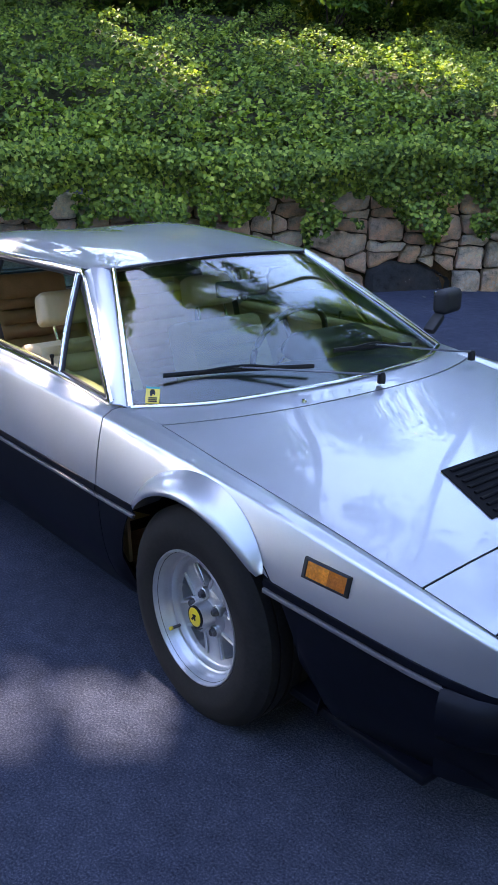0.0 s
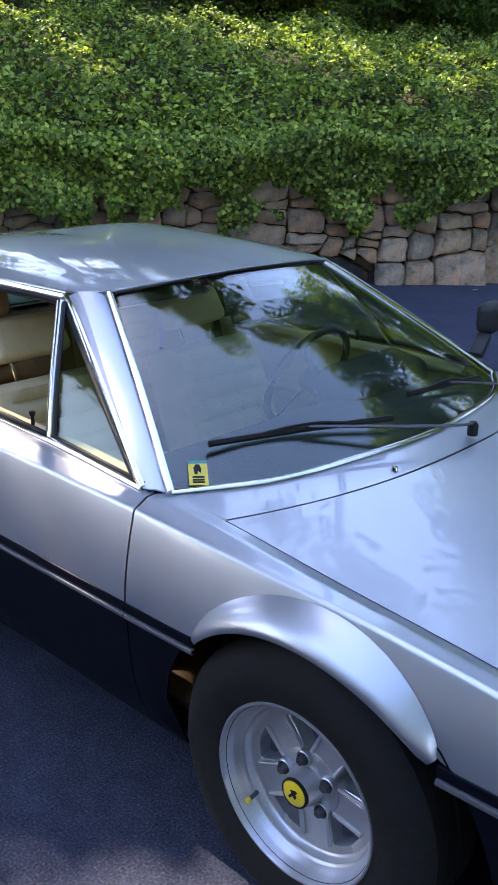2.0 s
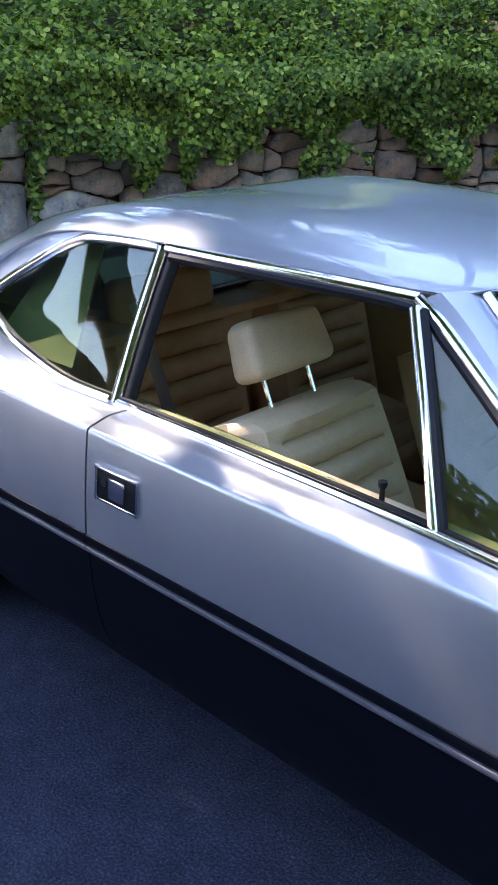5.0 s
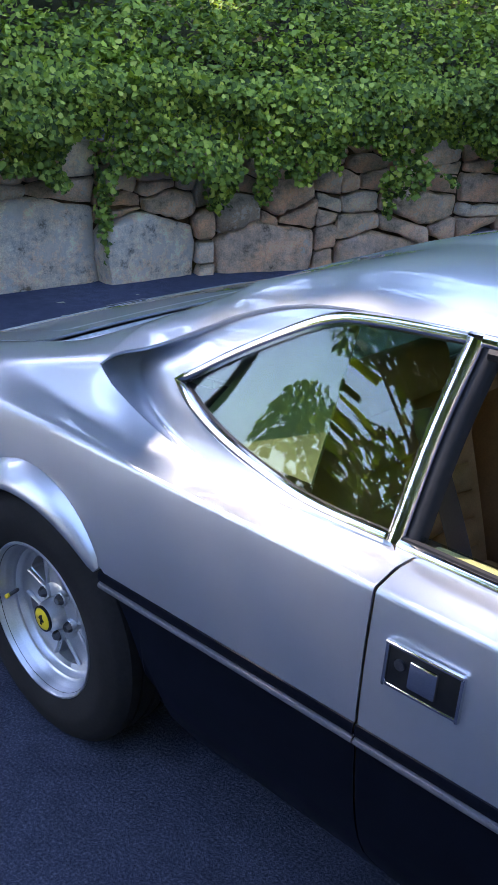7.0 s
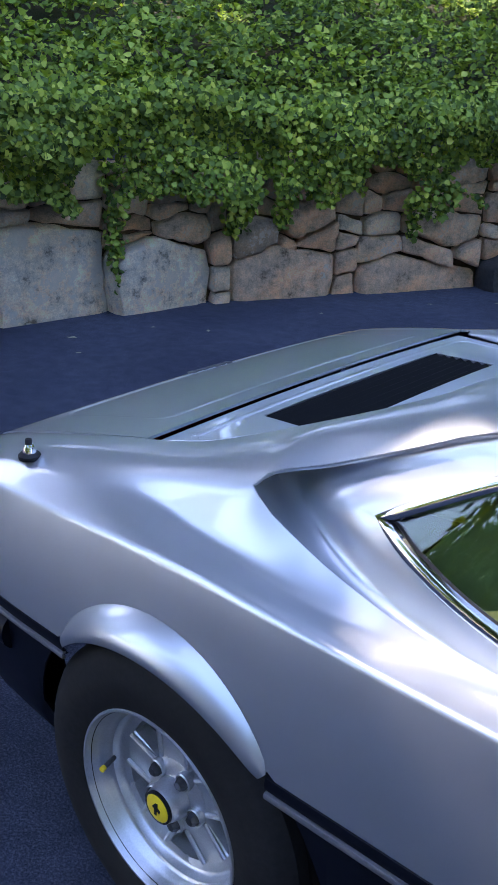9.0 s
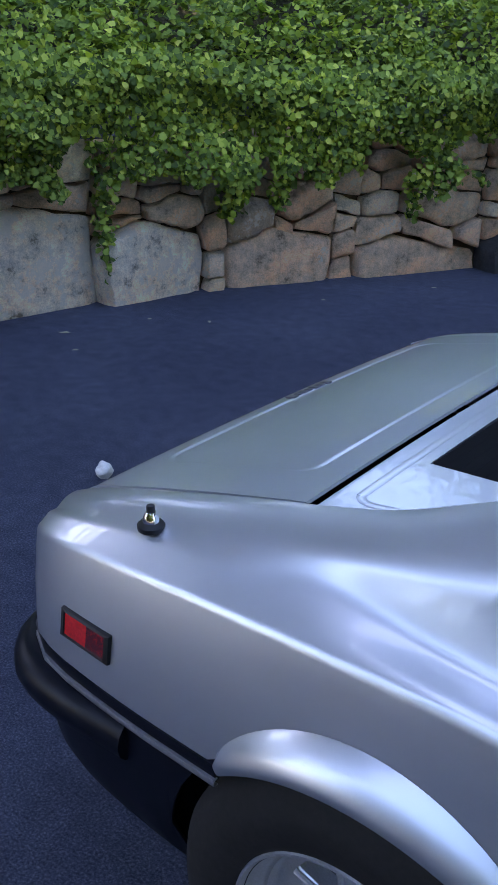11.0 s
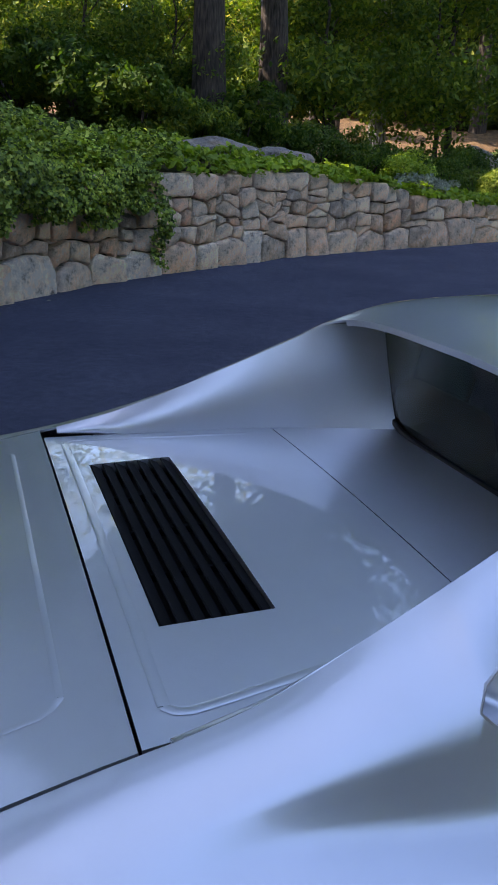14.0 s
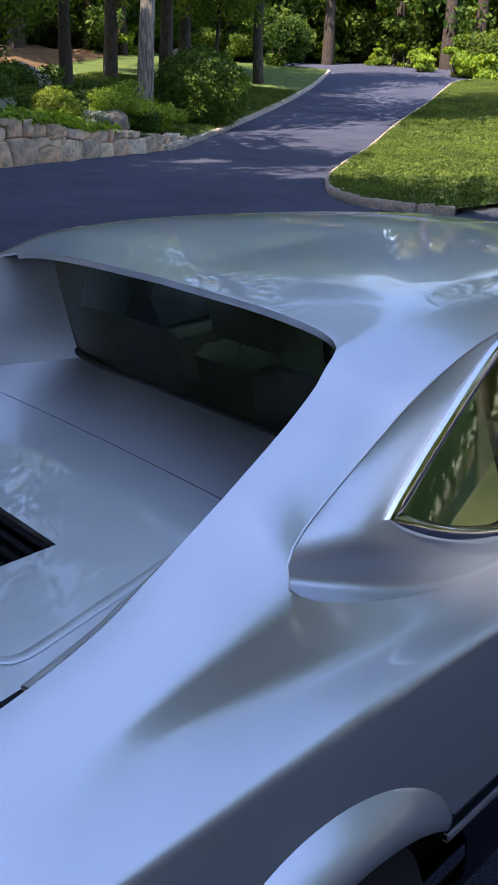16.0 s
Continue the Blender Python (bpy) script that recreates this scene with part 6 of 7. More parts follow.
# ---------------------------------------------------------------- trees and shrubs
def cloud(r, n, radii, shells=14, top=1.0):
    """Places in a ragged crown: clumps on limbs' ends, gaps between."""
    c = r.normal(size=(shells, 3))
    c /= np.linalg.norm(c, axis=1)[:, None]
    c = c * r.uniform(0.35, 0.95, (shells, 1)) * radii
    i = r.integers(0, shells, n)
    q = r.normal(size=(n, 3))
    q *= (r.random(n) ** 0.4 / np.linalg.norm(q, axis=1))[:, None]
    size = r.uniform(0.26, 0.50, shells)[i][:, None]
    return c[i] + q * size * np.array(radii) * np.array([1, 1, 0.75]), c


def build_tree(seed, height, trunk_r, crown_z, radii, leaves, leaf, bark, leaf_mat, lean=(0, 0), name="tree", label="", low=0):
    r = np.random.default_rng(seed)
    t = empty(name, label, "tree")
    top = np.array([lean[0], lean[1], height * 0.86])
    trunk = [np.array([0, 0, -0.4])] + [top * k + np.r_[r.normal(0, 0.10 * k + 0.02, 2), 0] for k in np.linspace(0.03, 1, 9)]
    tp = [1.45, 1.25, 1.02, 0.92, 0.84, 0.74, 0.62, 0.48, 0.34, 0.18]
    bms = [tube(spline(trunk, 28), trunk_r, 12, 1.0, (0.3, 1, 0.1), taper=np.interp(np.linspace(0, 1, 28), np.linspace(0, 1, 10), tp))]
    places, ends = cloud(r, leaves, radii, 18)
    centre = np.array([top[0], top[1], crown_z])
    for e in ends:
        tip = centre + e * 0.9
        base = top * np.clip((tip[2] - 0.9 * np.hypot(*e[:2])) / top[2], 0.22, 0.93)
        mid = (base + tip) / 2 + np.array([0, 0, 0.12 * np.linalg.norm(tip - base)])
        bms.append(tube(spline([base, mid, tip], 7), trunk_r * 0.34, 6, 1.0, (0.2, 1, 0.3), taper=np.linspace(1, 0.2, 7)))
    part("trunk", join(*bms), bark, t)
    d = places / np.array(radii)
    me = leaf_mesh("crown", places + centre, d + np.array([0, 0, 0.35]), leaf, leaf_mat, r, "blade", 0.9)
    put("crown", me, t)
    return t


def build_shrub(seed, radii, leaves, leaf, mat, name, label, shells=16, stem=M_DARKBARK, ball=False):
    r = np.random.default_rng(seed)
    t = empty(name, label, "shrub")
    if ball:
        q = r.normal(size=(leaves, 3))
        q /= np.linalg.norm(q, axis=1)[:, None]
        w = np.array([noise.noise(Vector(p * 2.2) + Vector((seed, 0, 0))) for p in q])
        places = q * (0.86 + 0.16 * w + r.normal(0, 0.05, leaves))[:, None] * np.array(radii)
        ends = q[:7] * np.array(radii) * 0.7
    else:
        places, ends = cloud(r, leaves, radii, shells)
    centre = np.array([0, 0, radii[2] * 0.82])
    m = places[:, 2] + centre[2] > 0.03
    places = places[m]
    bms = [tube(spline([(r.normal(0, 0.05), r.normal(0, 0.05), -0.15), centre * 0.5 + e * 0.3, centre + e * 0.8], 6), 0.02 + 0.012 * radii[2], 5, 1.0, (0.2, 1, 0.3), taper=np.linspace(1, 0.3, 6)) for e in ends[:9]]
    part("stem", join(*bms), stem, t)
    put("foliage", leaf_mesh("foliage", places + centre, places / np.array(radii) + np.array([0, 0, 0.3]), leaf, mat, r, "blade", 0.8), t)
    return t


def plant(proto, spots, group=""):
    """Copies of one plant: rows of x, y, z, turn, size. The first row takes the plant itself."""
    for i, (x, y, z, rz, k) in enumerate(spots):
        m = pose(x, y, z, 0, 0, rz)
        if i == 0:
            proto.matrix_basis = m @ Matrix.Scale(k, 4)
            if group:
                proto["group"] = group
        else:
            o = copy_thing(proto, m)
            o.scale = (k, k, k)


def on_hill(s, d):
    x, y = at_wall(s, d)
    return float(x), float(y), float(hill_z(s, d)) - 0.05


def ground_at(x, y):
    """Height of the ground at any place beyond the wall or kerb."""
    i = int(np.argmin((line[:, 0] - x) ** 2 + (line[:, 1] - y) ** 2))
    d = -(x - line[i, 0]) * tang[i, 1] + (y - line[i, 1]) * tang[i, 0]
    return (float(hill_z(arc[i], d)) if d > 0 else float(road_z(x, y)) + 0.1), d, float(arc[i])


# spots to be sunlit; leaves in the sun's way are cut from the crowns
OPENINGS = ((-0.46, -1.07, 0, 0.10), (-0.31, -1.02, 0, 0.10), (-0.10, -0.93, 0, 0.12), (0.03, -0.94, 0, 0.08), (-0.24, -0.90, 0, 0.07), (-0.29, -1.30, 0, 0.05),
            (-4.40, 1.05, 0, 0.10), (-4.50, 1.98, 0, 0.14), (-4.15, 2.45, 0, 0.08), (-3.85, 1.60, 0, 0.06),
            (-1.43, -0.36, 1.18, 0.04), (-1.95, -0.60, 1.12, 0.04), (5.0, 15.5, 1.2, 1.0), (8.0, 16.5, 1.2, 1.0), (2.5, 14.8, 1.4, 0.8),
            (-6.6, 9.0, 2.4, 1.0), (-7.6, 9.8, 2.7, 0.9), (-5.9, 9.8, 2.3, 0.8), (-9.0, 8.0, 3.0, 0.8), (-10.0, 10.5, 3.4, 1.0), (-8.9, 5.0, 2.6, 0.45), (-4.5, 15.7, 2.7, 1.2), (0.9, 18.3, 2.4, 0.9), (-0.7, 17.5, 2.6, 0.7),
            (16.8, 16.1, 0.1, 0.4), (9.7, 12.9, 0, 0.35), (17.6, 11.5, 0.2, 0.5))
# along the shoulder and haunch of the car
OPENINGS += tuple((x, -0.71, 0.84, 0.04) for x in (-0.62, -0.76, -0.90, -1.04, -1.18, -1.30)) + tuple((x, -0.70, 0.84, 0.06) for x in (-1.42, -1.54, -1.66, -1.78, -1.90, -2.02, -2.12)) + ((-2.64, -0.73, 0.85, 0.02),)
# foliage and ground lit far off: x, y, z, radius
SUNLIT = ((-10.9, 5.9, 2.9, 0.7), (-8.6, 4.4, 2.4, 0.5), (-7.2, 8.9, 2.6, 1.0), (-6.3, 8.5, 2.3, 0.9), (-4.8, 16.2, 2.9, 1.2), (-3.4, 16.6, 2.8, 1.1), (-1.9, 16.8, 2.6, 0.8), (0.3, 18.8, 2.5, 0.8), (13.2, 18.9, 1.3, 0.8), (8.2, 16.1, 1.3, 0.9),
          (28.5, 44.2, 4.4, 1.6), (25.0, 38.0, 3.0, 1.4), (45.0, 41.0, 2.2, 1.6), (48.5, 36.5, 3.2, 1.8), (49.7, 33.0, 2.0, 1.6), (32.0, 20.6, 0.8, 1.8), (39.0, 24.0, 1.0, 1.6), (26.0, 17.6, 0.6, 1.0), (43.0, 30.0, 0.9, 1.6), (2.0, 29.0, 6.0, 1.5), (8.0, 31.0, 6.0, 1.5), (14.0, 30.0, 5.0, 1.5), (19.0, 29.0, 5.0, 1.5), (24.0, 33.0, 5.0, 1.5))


def in_sun(x, y, z, reach):
    """Whether a crown round x, y, z stands between the sun and a sunlit place."""
    for a, b, c, r in SUNLIT:
        rel = Vector((x - a, y - b, z - c))
        along = rel.dot(sun_dir)
        if along > reach * 0.8 and (rel - along * sun_dir).length < reach + r * 0.5:
            return True
    return False


rng = np.random.default_rng(21)
WOOD = "trees of the wood"
tall_a = build_tree(1, 19, 0.24, 10.8, (4.6, 4.6, 7.2), 7000, 0.36, M_DARKBARK, M_LEAF, (0.4, 0.2), "broadleaf_tree", "tall broadleaf tree with a dark trunk in the wood")
tall_b = build_tree(2, 17, 0.17, 10.2, (4.2, 4.2, 6.0), 7500, 0.27, M_DARKBARK, M_LEAF, (-0.5, 0.3), "broadleaf_tree", "slender broadleaf tree with leafy branches low down")
tall_c = build_tree(3, 25, 0.34, 14.5, (5.6, 5.6, 8.5), 8500, 0.44, M_DARKBARK, M_LEAF, (0.2, -0.4), "broadleaf_tree", "stout grey-barked tree in the wood")
low_d = build_tree(4, 8.5, 0.09, 4.0, (3.2, 3.2, 3.3), 6500, 0.19, M_DARKBARK, M_LEAF, (0.3, 0.1), "understorey_tree", "small understorey tree, branched close to the ground")
spots = {"a": [], "b": [], "c": [], "d": []}
for s in np.arange(1.5, 24, 3.0):
    for d0, kinds, big in ((10.5, "ddd", 0.62), (14, "ddd", 0.85), (17.5, "abd", 0.95), (25, "acb", 1.0), (36, "cab", 1.0)):
        ss, dd = s + rng.uniform(-1.3, 1.3), d0 + rng.uniform(-1.6, 1.6)
        if rng.random() < 0.10:
            continue
        kk = kinds[rng.integers(0, 3)]
        hx, hy_, hz = on_hill(ss, dd)
        if hx < -10 and abs(hy_ - 9.0 - 0.14 * (hx + 6.6)) < 3.4 or (hx < 15 and abs(hy_ - 33.0 - 0.14 * (hx - 20)) < 5.5):      # trees left out along two lines to let the sun in
            continue
        spots[kk].append((*on_hill(ss, dd), rng.uniform(0, 360), big * (1.1 if s > 13 else 1.0 if s > 9 or d0 < 15 else 0.68) * rng.uniform(0.85, 1.15)))
# the wood beyond the garden and round the head of the drive
for az in np.arange(18, 70, 2.0):
    for rad, kinds in ((38, "bda"), (45, "bbc"), (54, "cba"), (66, "cac")):
        if rng.random() < 0.42:
            continue
        q, w = rad + rng.uniform(-3.5, 3.5), math.radians(az + rng.uniform(-1, 1))
        x, y = -3 + q * math.cos(w), -1.3 + q * math.sin(w)
        z, d, s_ = ground_at(x, y)
        if x < 26 and abs(y - 33.0 - 0.14 * (x - 20)) < 5.0:
            continue
        if (-9 < d < 2.0 and s_ > 20 and rad < 60) or (d < -9 and rad < 52) or (d < 7 and s_ > 24 and rad < 44) or (az < 42 and rad < 62):
            continue
        kk = kinds[rng.integers(0, 3)]
        spots[kk].append((x, y, z - 0.05, rng.uniform(0, 360), rng.uniform(0.85, 1.2)))
CROWN = {"a": (10.8, 3.3), "b": (10.2, 3.0), "c": (14.5, 4.0), "d": (4.0, 2.2)}
for kk, (cz, cr) in CROWN.items():
    spots[kk] = [q for q in spots[kk] if not in_sun(q[0], q[1], q[2] + cz * q[4], cr * q[4])]
plant(tall_a, spots["a"], WOOD)
plant(tall_b, spots["b"], WOOD)
plant(tall_c, spots["c"], WOOD)
plant(low_d, spots["d"], "understorey trees")

# the grey leaning tree by the bend, and a slim pair beyond the round bush
lone = build_tree(9, 23, 0.17, 16.5, (6.2, 6.2, 6.0), 11000, 0.28, M_BARK, M_LEAF, (1.0, -0.6), "lone_tree", "tall grey tree leaning over the garden by the bend")
lone.location = (13.0, 19.0, 0.40)
slim = build_tree(10, 9, 0.075, 5.2, (2.6, 2.6, 3.0), 6000, 0.17, M_DARKBARK, M_LEAF, (0.7, 0.2), "slim_tree", "slim dark tree on the lawn near the bend")
plant(slim, [(21.0, 24.9, 1.0, 0, 1.0)])

for az_, dist_, kind_ in ((56.3, 36.0, tall_c), (53.6, 41.0, tall_a), (50.4, 40.0, tall_a), (49.3, 44.0, tall_a), (67.5, 31.0, tall_b), (60.5, 33.0, tall_b)):
    x, y = -3 + dist_ * math.cos(radians(az_)), -1.3 + dist_ * math.sin(radians(az_))
    copy_thing(kind_, pose(x, y, ground_at(x, y)[0] - 0.1, 0, 0, az_ * 7))
pale = build_tree(12, 16, 0.26, 10.5, (3.6, 3.6, 5.0), 5000, 0.32, M_PALEBARK, M_LEAF, (0.2, 0.1), "pale_tree", "tall tree with a pale blotched trunk beside the wood")
pale.location = (-3 + 33 * math.cos(radians(64.7)), -1.3 + 33 * math.sin(radians(64.7)), ground_at(11.1, 28.5)[0] - 0.1)

# tall unseen trees added sunward to shade the drive, cut open over sunlit spots


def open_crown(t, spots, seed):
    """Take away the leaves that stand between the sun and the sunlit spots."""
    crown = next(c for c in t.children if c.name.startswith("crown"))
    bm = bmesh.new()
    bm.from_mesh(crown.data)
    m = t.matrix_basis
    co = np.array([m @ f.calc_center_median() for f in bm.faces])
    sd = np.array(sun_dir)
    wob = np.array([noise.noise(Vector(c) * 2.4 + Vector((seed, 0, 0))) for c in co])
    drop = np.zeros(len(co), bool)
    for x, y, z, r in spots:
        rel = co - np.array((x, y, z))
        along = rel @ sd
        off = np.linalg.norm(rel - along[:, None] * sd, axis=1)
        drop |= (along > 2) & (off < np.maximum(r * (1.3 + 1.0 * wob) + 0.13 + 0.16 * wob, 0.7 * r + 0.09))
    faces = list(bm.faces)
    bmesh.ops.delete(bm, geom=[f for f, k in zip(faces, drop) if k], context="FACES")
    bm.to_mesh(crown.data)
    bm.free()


SHADE = [(-16.5, -1.0), (-22.5, 0.6), (-17.0, -5.5), (-14.0, -8.0), (-22.1, -7.2), (-24.9, 2.5), (-20.5, -10.3), (-21.7, 7.8), (-23.4, 14.1), (-18.0, -15.8), (-31.4, -8.0), (-30.6, 7.9), (-29.1, -11.4), (-26.6, 20.8), (-28.3, 0.9), (-24.5, -8.1), (-19.5, 1.4), (-37.0, 4.1), (-33.6, 15.1), (-18.7, -6.2), (-15.7, -10.2), (-19.0, -9.0), (-26.0, -14.0)]
for i, (x, y) in enumerate(SHADE):
    tr = build_tree(140 + i, 33 + 2 * math.sin(i * 2.1), 0.40, 18.5, (6.2, 6.2, 12.0), 10500, 0.48, M_BARK, M_LEAF, (0.5, 0.3), "shade_tree", "tall broadleaf tree that shades the driveway")
    tr.matrix_basis = pose(x, y, ground_at(x, y)[0] - 0.2 if ground_at(x, y)[1] > 0 else -0.1, 0, 0, 0)
    tr["group"] = "trees that shade the driveway"
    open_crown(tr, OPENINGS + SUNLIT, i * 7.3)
for i, (x, y) in enumerate([(-9.3, 14.6), (-12.8, 12.6)]):     # stand over the bank; the windscreen mirrors them
    tr = build_tree(171 + i, 25 + 2 * i, 0.16, 17.5, (4.8, 4.8, 6.0), 8500, 0.36, M_DARKBARK, M_LEAF, (0.9, -0.9), "bank_tree", "tall broadleaf tree that leans over the ivy bank")
    tr.matrix_basis = pose(x, y, ground_at(x, y)[0] - 0.2, 0, 0, 0)
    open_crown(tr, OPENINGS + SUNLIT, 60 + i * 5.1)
edge_tree = build_tree(15, 11, 0.22, 5.6, (4.6, 4.6, 5.2), 7000, 0.32, M_BARK, M_LEAF, (0.5, 0.3), "roadside_tree", "spreading broadleaf tree across the driveway")
plant(edge_tree, [(x, y, -0.1, 37 * i, 1.38 + 0.18 * math.sin(i * 2.1)) for i, (x, y) in enumerate([(-14.0, -24.0), (-6.0, -28.5), (4.0, -28.0), (13.0, -27.5), (-8.5, -24.5), (-3.5, -23.0), (1.5, -24.5), (6.5, -24.0), (11.5, -22.0), (16.0, -19.5), (20.5, -16.0), (25.0, -12.0), (29.5, -8.0)])], "trees across the driveway")

lawn_tree = build_tree(16, 23, 0.26, 13.5, (6.2, 6.2, 8.0), 10000, 0.34, M_BARK, M_LEAF, (0.5, 0.3), "lawn_tree", "tall broadleaf tree on the lawn inside the bend")
plant(lawn_tree, [(15.0, 3.5, 0.0, 20, 1.0), (18.0, -3.5, -0.1, 130, 1.08), (24.0, 5.0, 0.2, 240, 1.05), (12.0, -10.0, -0.1, 310, 0.95)], "trees on the lawn")

for x, y, k in ((3.2, 21.5, 1.0), (6.0, 24.5, 1.05), (-4.5, 21.0, 1.0)):
    o = copy_thing(tall_c, pose(x, y, ground_at(x, y)[0] - 0.2, 0, 0, 40 * x))
    o.scale = (k, k, k)

r_ = np.random.default_rng(404)
for az in np.arange(61, 88, 3.4):            # leafy understorey behind the garden
    dist = r_.uniform(28, 38)
    x, y = -3 + dist * math.cos(radians(az)), -1.3 + dist * math.sin(radians(az))
    k = r_.uniform(0.7, 1.05)
    z = ground_at(x, y)[0] - 0.1
    if not in_sun(x, y, z + 4 * k, 1.6 * k):
        o = copy_thing(low_d, pose(x, y, z, 0, 0, r_.uniform(0, 360)))
        o.scale = (k, k, k)

# undergrowth along the top of the ivy and under the wood
thicket = build_shrub(31, (1.5, 1.3, 1.15), 4200, 0.13, M_SHRUB, "thicket_bush", "dark leafy bush at the edge of the wood")
brush = build_shrub(32, (1.3, 1.5, 0.9), 3800, 0.12, M_LEAF, "woodland_bush", "loose green bush at the edge of the wood")
fern = build_shrub(33, (0.9, 0.9, 0.5), 2600, 0.12, M_FERN, "fern_clump", "clump of light green ferns under the trees", 9)
rows_a, rows_b, rows_f = [], [], []
for s in np.arange(1, 24, 1.0):
    for d0 in (8.0, 9.6, 11.6):
        ss, dd = s + rng.uniform(-0.5, 0.5), d0 + rng.uniform(-0.8, 0.8) - (1.0 if 6 < s < 12 else 0)
        (rows_a if rng.random() < 0.6 else rows_b).append((*on_hill(ss, dd), rng.uniform(0, 360), rng.uniform(0.6, 1.25)))
for az in np.arange(22, 68, 1.1):
    for rad in (58, 67):
        q, w = rad + rng.uniform(-3, 3), math.radians(az + rng.uniform(-0.5, 0.5))
        x, y = -3 + q * math.cos(w), -1.3 + q * math.sin(w)
        z, d, s_ = ground_at(x, y)
        if (-9 < d < 2.0 and s_ > 20 and rad < 60) or (d < -9 and rad < 52):
            continue
        k = rng.random()
        (rows_a if k < 0.4 else rows_b if k < 0.7 else rows_f).append((x, y, z - 0.1, rng.uniform(0, 360), rng.uniform(1.0, 2.0) * (1.8 if rad > 60 and k < 0.7 else 1)))
rows_a, rows_b = ([q for q in rows if not in_sun(q[0], q[1], q[2] + q[4], 0.7 * q[4])] for rows in (rows_a, rows_b))
plant(thicket, rows_a, "bushes at the edge of the wood")
plant(brush, rows_b, "bushes at the edge of the wood")
for i in range(26):                      # ferns where the drive bends out of sight
    x, y = 46 + rng.uniform(-3, 14), 36 + rng.uniform(-10, 9)
    rows_f.append((x, y, ground_at(x, y)[0] - 0.1, rng.uniform(0, 360), rng.uniform(1.0, 1.9)))
plant(fern, rows_f, "fern clumps")

# far wood behind everything: one ragged mass of leaves
r = np.random.default_rng(77)
n = 180000
az = np.radians(r.uniform(5, 178, n))
rad = r.uniform(70, 100, n)
x, y = 0 + rad * np.cos(az), 4 + rad * np.sin(az)
z = np.where(r.random(n) < 0.72, r.random(n) * 17, r.random(n) * 42)
gapn = np.array([noise.noise(Vector((a * 14, b * 0.2, 2.2))) for a, b in zip(az, z)])
m = gapn > -0.5
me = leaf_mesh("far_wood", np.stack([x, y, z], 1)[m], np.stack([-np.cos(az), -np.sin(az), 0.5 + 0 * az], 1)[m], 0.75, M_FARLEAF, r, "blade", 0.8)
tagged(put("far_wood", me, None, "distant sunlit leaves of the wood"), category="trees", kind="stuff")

# grass of the near lawns, blade by blade
r = np.random.default_rng(91)
n = 60000
i = r.integers(0, 96, n)
k = r.random(n) ** 1.6 * 0.45
e = edge_r[i] + (edge_r[i + 1] - edge_r[i]) * r.random((n, 1))
pg = e + (CORE - e) * (k * 0.9)[:, None]
zg = road_z(pg[:, 0], pg[:, 1]) + 0.085 + 0.35 * k + 0.02
me = leaf_mesh("grass", np.stack([pg[:, 0], pg[:, 1], zg], 1), r.normal(0, 1, (n, 3)) * (1, 1, 0.2), 0.075, M_GRASS, r, "blade", 0.3)
tagged(put("grass", me, None, "mown grass of the lawn inside the bend"), category="grass", kind="stuff")
s_, d_ = r.uniform(27.5, 46, n), 0.15 + r.random(n) * 9
x, y = at_wall(s_, d_)
me = leaf_mesh("garden_grass", np.stack([x, y, hill_z(s_, d_) + 0.03], 1), r.normal(0, 1, (n, 3)) * (1, 1, 0.2), 0.085, M_GRASS, r, "blade", 0.3)
tagged(put("garden_grass", me, None, "mown grass beside the bend"), category="grass", kind="stuff")

# ---------------------------------------------------------------- garden by the end of the wall
def from_eye(az, dist, lift=0.0):
    """A place seen from the drive behind the car: bearing from +x, distance."""
    x, y = -3.0 + dist * math.cos(radians(az)), -1.3 + dist * math.sin(radians(az))
    z, d, s = ground_at(x, y)
    if d < 0.8:                    # keep off the asphalt
        x, y = (float(v) for v in at_wall(s, 0.8))
        z = float(hill_z(s, 0.8))
    return x, y, z + lift


gold = build_shrub(41, (0.55, 0.55, 0.46), 3600, 0.055, M_GOLD, "golden_bush", "clipped golden-leaved bush, sunlit", ball=True)
plant(gold, [(*from_eye(57.1, 20.6, -0.1), 0, 1.0)])
ball = build_shrub(42, (0.6, 0.6, 0.5), 3600, 0.055, M_SHRUB, "round_bush", "clipped round green bush in the garden", ball=True)
plant(ball, [(*from_eye(55.3, 22.2, -0.1), 0, 1.0), (*from_eye(53.6, 23.0, -0.1), 50, 1.05), (*from_eye(58.6, 22.8, -0.1), 90, 0.9), (*from_eye(51.8, 22.2, -0.1), 140, 0.85), (*from_eye(60.4, 23.5, -0.1), 140, 1.1), (*from_eye(49.6, 22.0, -0.1), 200, 0.8)], "clipped bushes")
big = build_shrub(43, (1.5, 1.5, 1.22), 12000, 0.095, M_SHRUB, "large_round_bush", "large clipped round bush beside the grey tree", ball=True)
plant(big, [(*from_eye(46.7, 27.5, -0.15), 0, 1.0)])
loose = build_shrub(44, (0.85, 0.85, 0.62), 4200, 0.06, M_FERN, "flowering_bush", "loose pale-tipped bush at the kerb")
plant(loose, [(*from_eye(50.0, 20.8, -0.1), 0, 1.0), (*from_eye(46.2, 22.4, -0.1), 70, 0.8), (*from_eye(44.2, 24.0, -0.1), 70, 0.7), (*from_eye(62.5, 17.6, -0.05), 20, 0.7)], "loose bushes")
sage = build_shrub(45, (0.42, 0.42, 0.26), 1500, 0.05, M_SILVERLEAF, "silver_plant", "low silver-leaved plant above the wall")
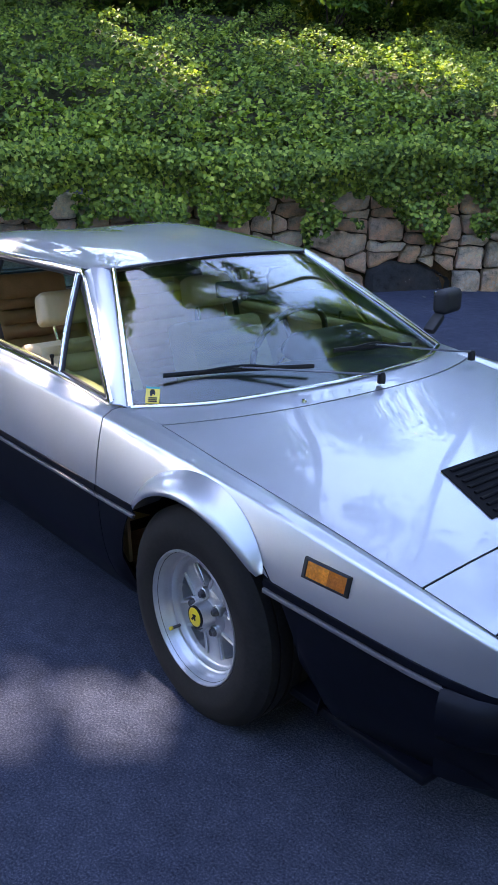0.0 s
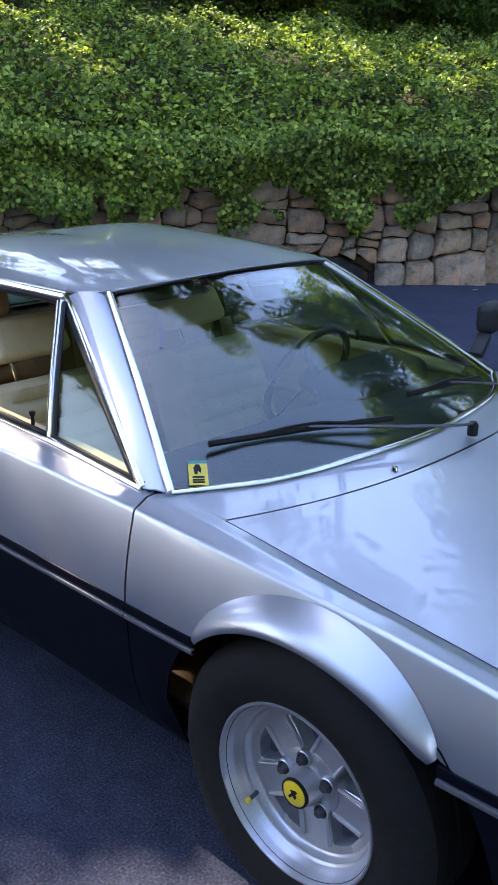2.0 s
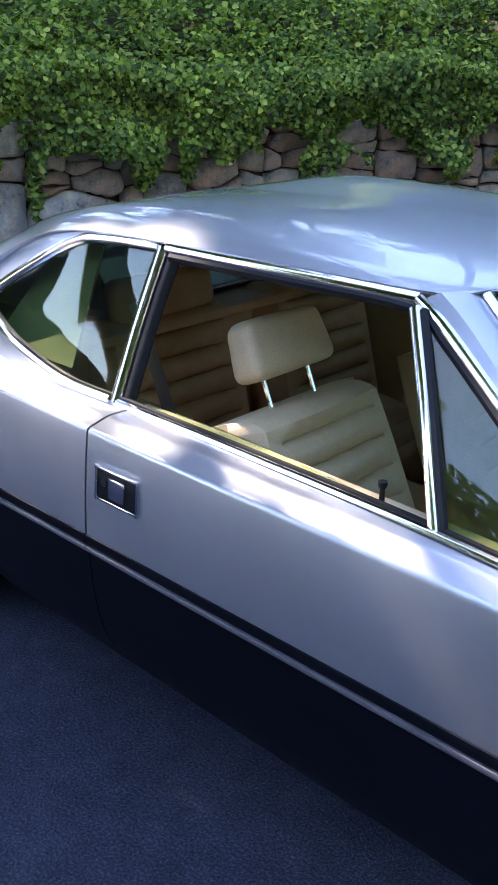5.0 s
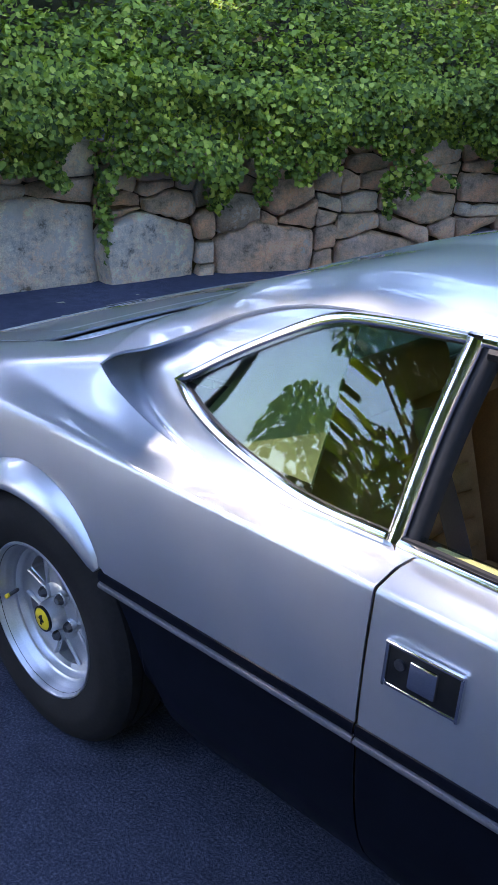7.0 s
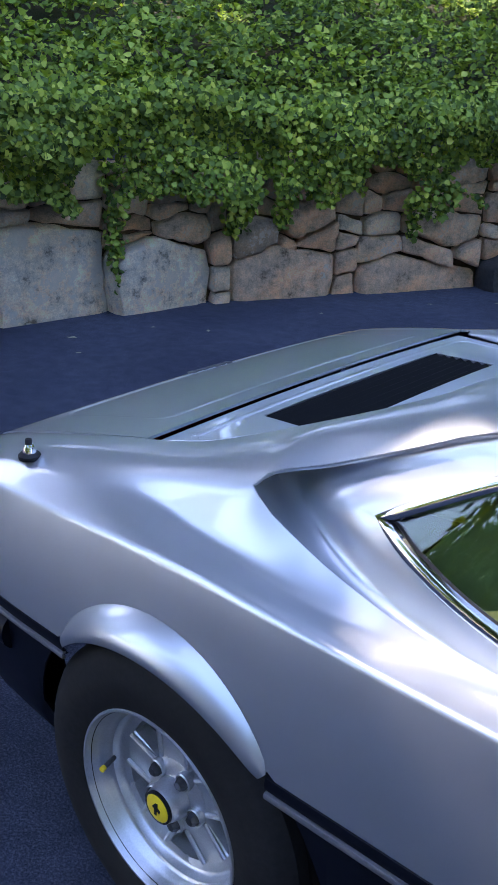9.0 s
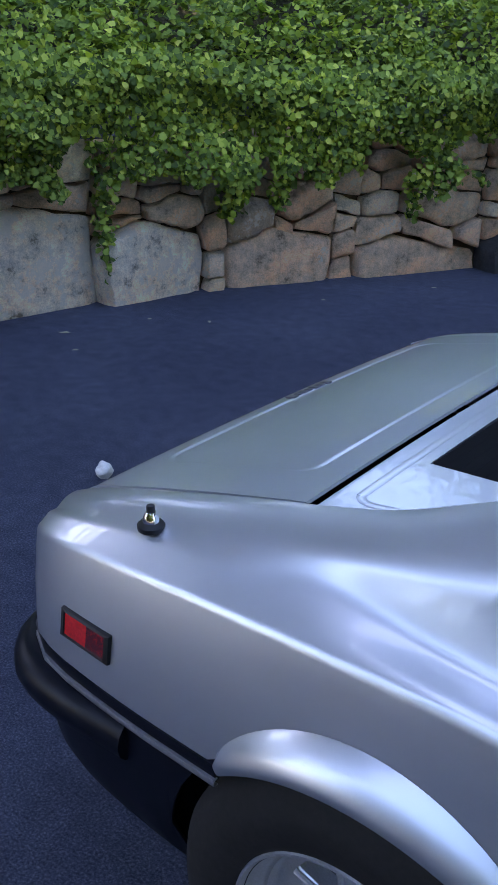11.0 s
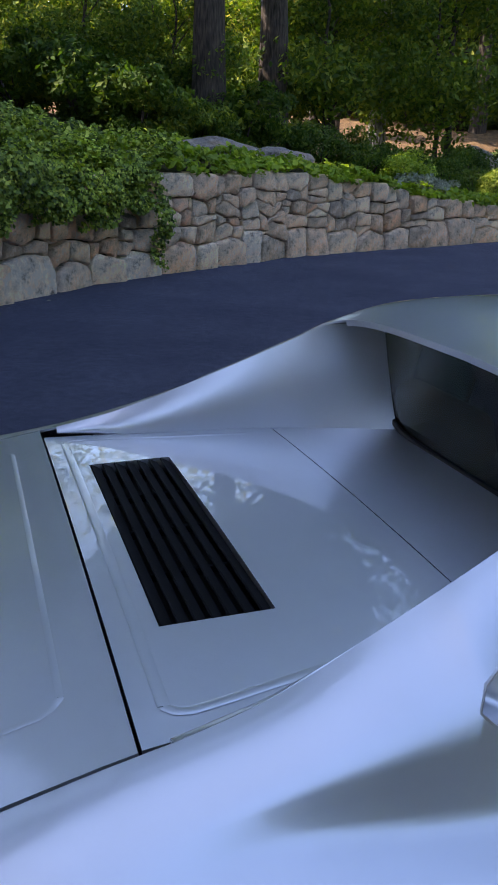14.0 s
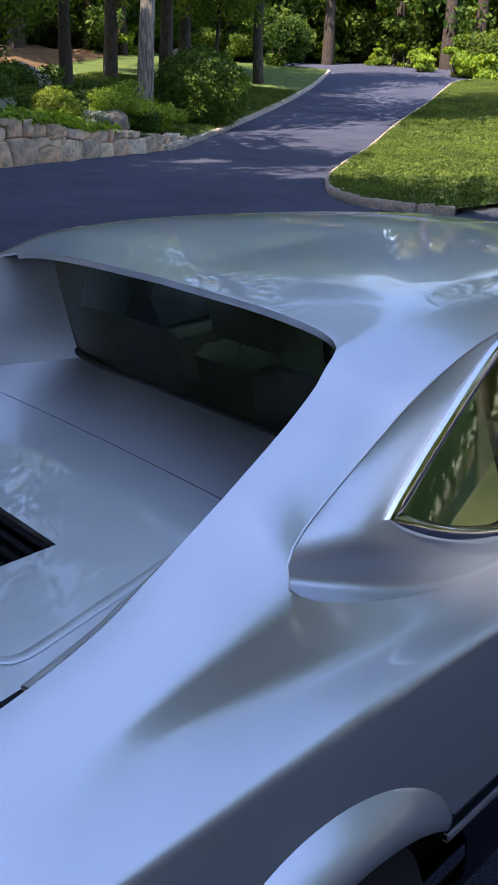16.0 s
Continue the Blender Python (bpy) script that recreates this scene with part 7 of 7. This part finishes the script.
plant(sage, [(*from_eye(61.5, 17.0, 0.0), 0, 1.0), (*from_eye(60.2, 17.6, 0.0), 40, 0.9), (*from_eye(54.0, 20.2, 0.0), 80, 1.0), (*from_eye(52.6, 20.8, 0.0), 120, 0.8)], "silver plants")
dark = build_shrub(46, (1.1, 1.0, 0.75), 6000, 0.075, M_SHRUB, "dark_bush", "dark evergreen bush behind the garden")
plant(dark, [(*from_eye(62.0, 26.0, -0.1), 0, 1.1), (*from_eye(65.0, 25.0, -0.1), 60, 1.0), (*from_eye(68.0, 24.0, -0.1), 30, 1.2), (*from_eye(59.0, 29.0, -0.1), 10, 1.1), (*from_eye(54.8, 27.5, -0.1), 10, 0.9)], "dark bushes")
for az, dist, size, seed in ((59.0, 30.0, (1.0, 0.7, 0.85), 1), (53.4, 20.9, (0.55, 0.4, 0.32), 2), (74.5, 15.6, (0.85, 0.6, 0.22), 3), (70.2, 15.4, (0.7, 0.45, 0.26), 4), (49.0, 47.0, (1.4, 1.0, 0.8), 5)):
    x, y, z = from_eye(az, dist)
    boulder((x, y, z + size[2] * 0.25), size, seed, M_ROCK, "weathered grey boulder lying in the garden")
# litter on the asphalt: blown leaves and a pale pebble
leafbits = ((-6.21, 1.79), (-5.72, 2.55), (-4.16, 1.44), (-3.61, 6.36), (-2.10, 8.22), (-6.05, 2.35), (-5.1, 4.35), (-4.75, 4.75), (-5.5, 3.5), (-6.45, 1.3), (-4.4, 5.3), (-5.9, 1.6), (-1.2, 8.9), (-4.0, 2.9))
for i, (x, y) in enumerate(leafbits):
    r = np.random.default_rng(300 + i)
    k = 0.028 if i in (0, 3, 4) else 0.016
    bm = bmesh.new()
    vs = [bm.verts.new((k * a, k * b, 0.004 + k * c)) for a, b, c in ((-1.2, 0, 0), (-0.4, 0.7, 0.25), (0.6, 0.6, 0.2), (1.4, 0, 0.35), (0.6, -0.7, 0.1), (-0.5, -0.6, 0.3), (0, 0, 0.05))]
    for a, b in ((0, 1), (1, 2), (2, 3), (3, 4), (4, 5), (5, 0)):
        bm.faces.new((vs[a], vs[b], vs[6]))
    o = part("fallen_leaf", bm, M_DRY, None, "dry pale leaf lying on the asphalt")
    tagged(o, category="leaf", group="fallen leaves")
    o.location, o.rotation_euler = (x, y, 0.0), (0, 0, r.uniform(0, 6))
boulder((-4.54, 0.56, 0.030), (0.036, 0.034, 0.032), 9, M_PEBBLE, "small pale rounded pebble on the asphalt", "pebble")
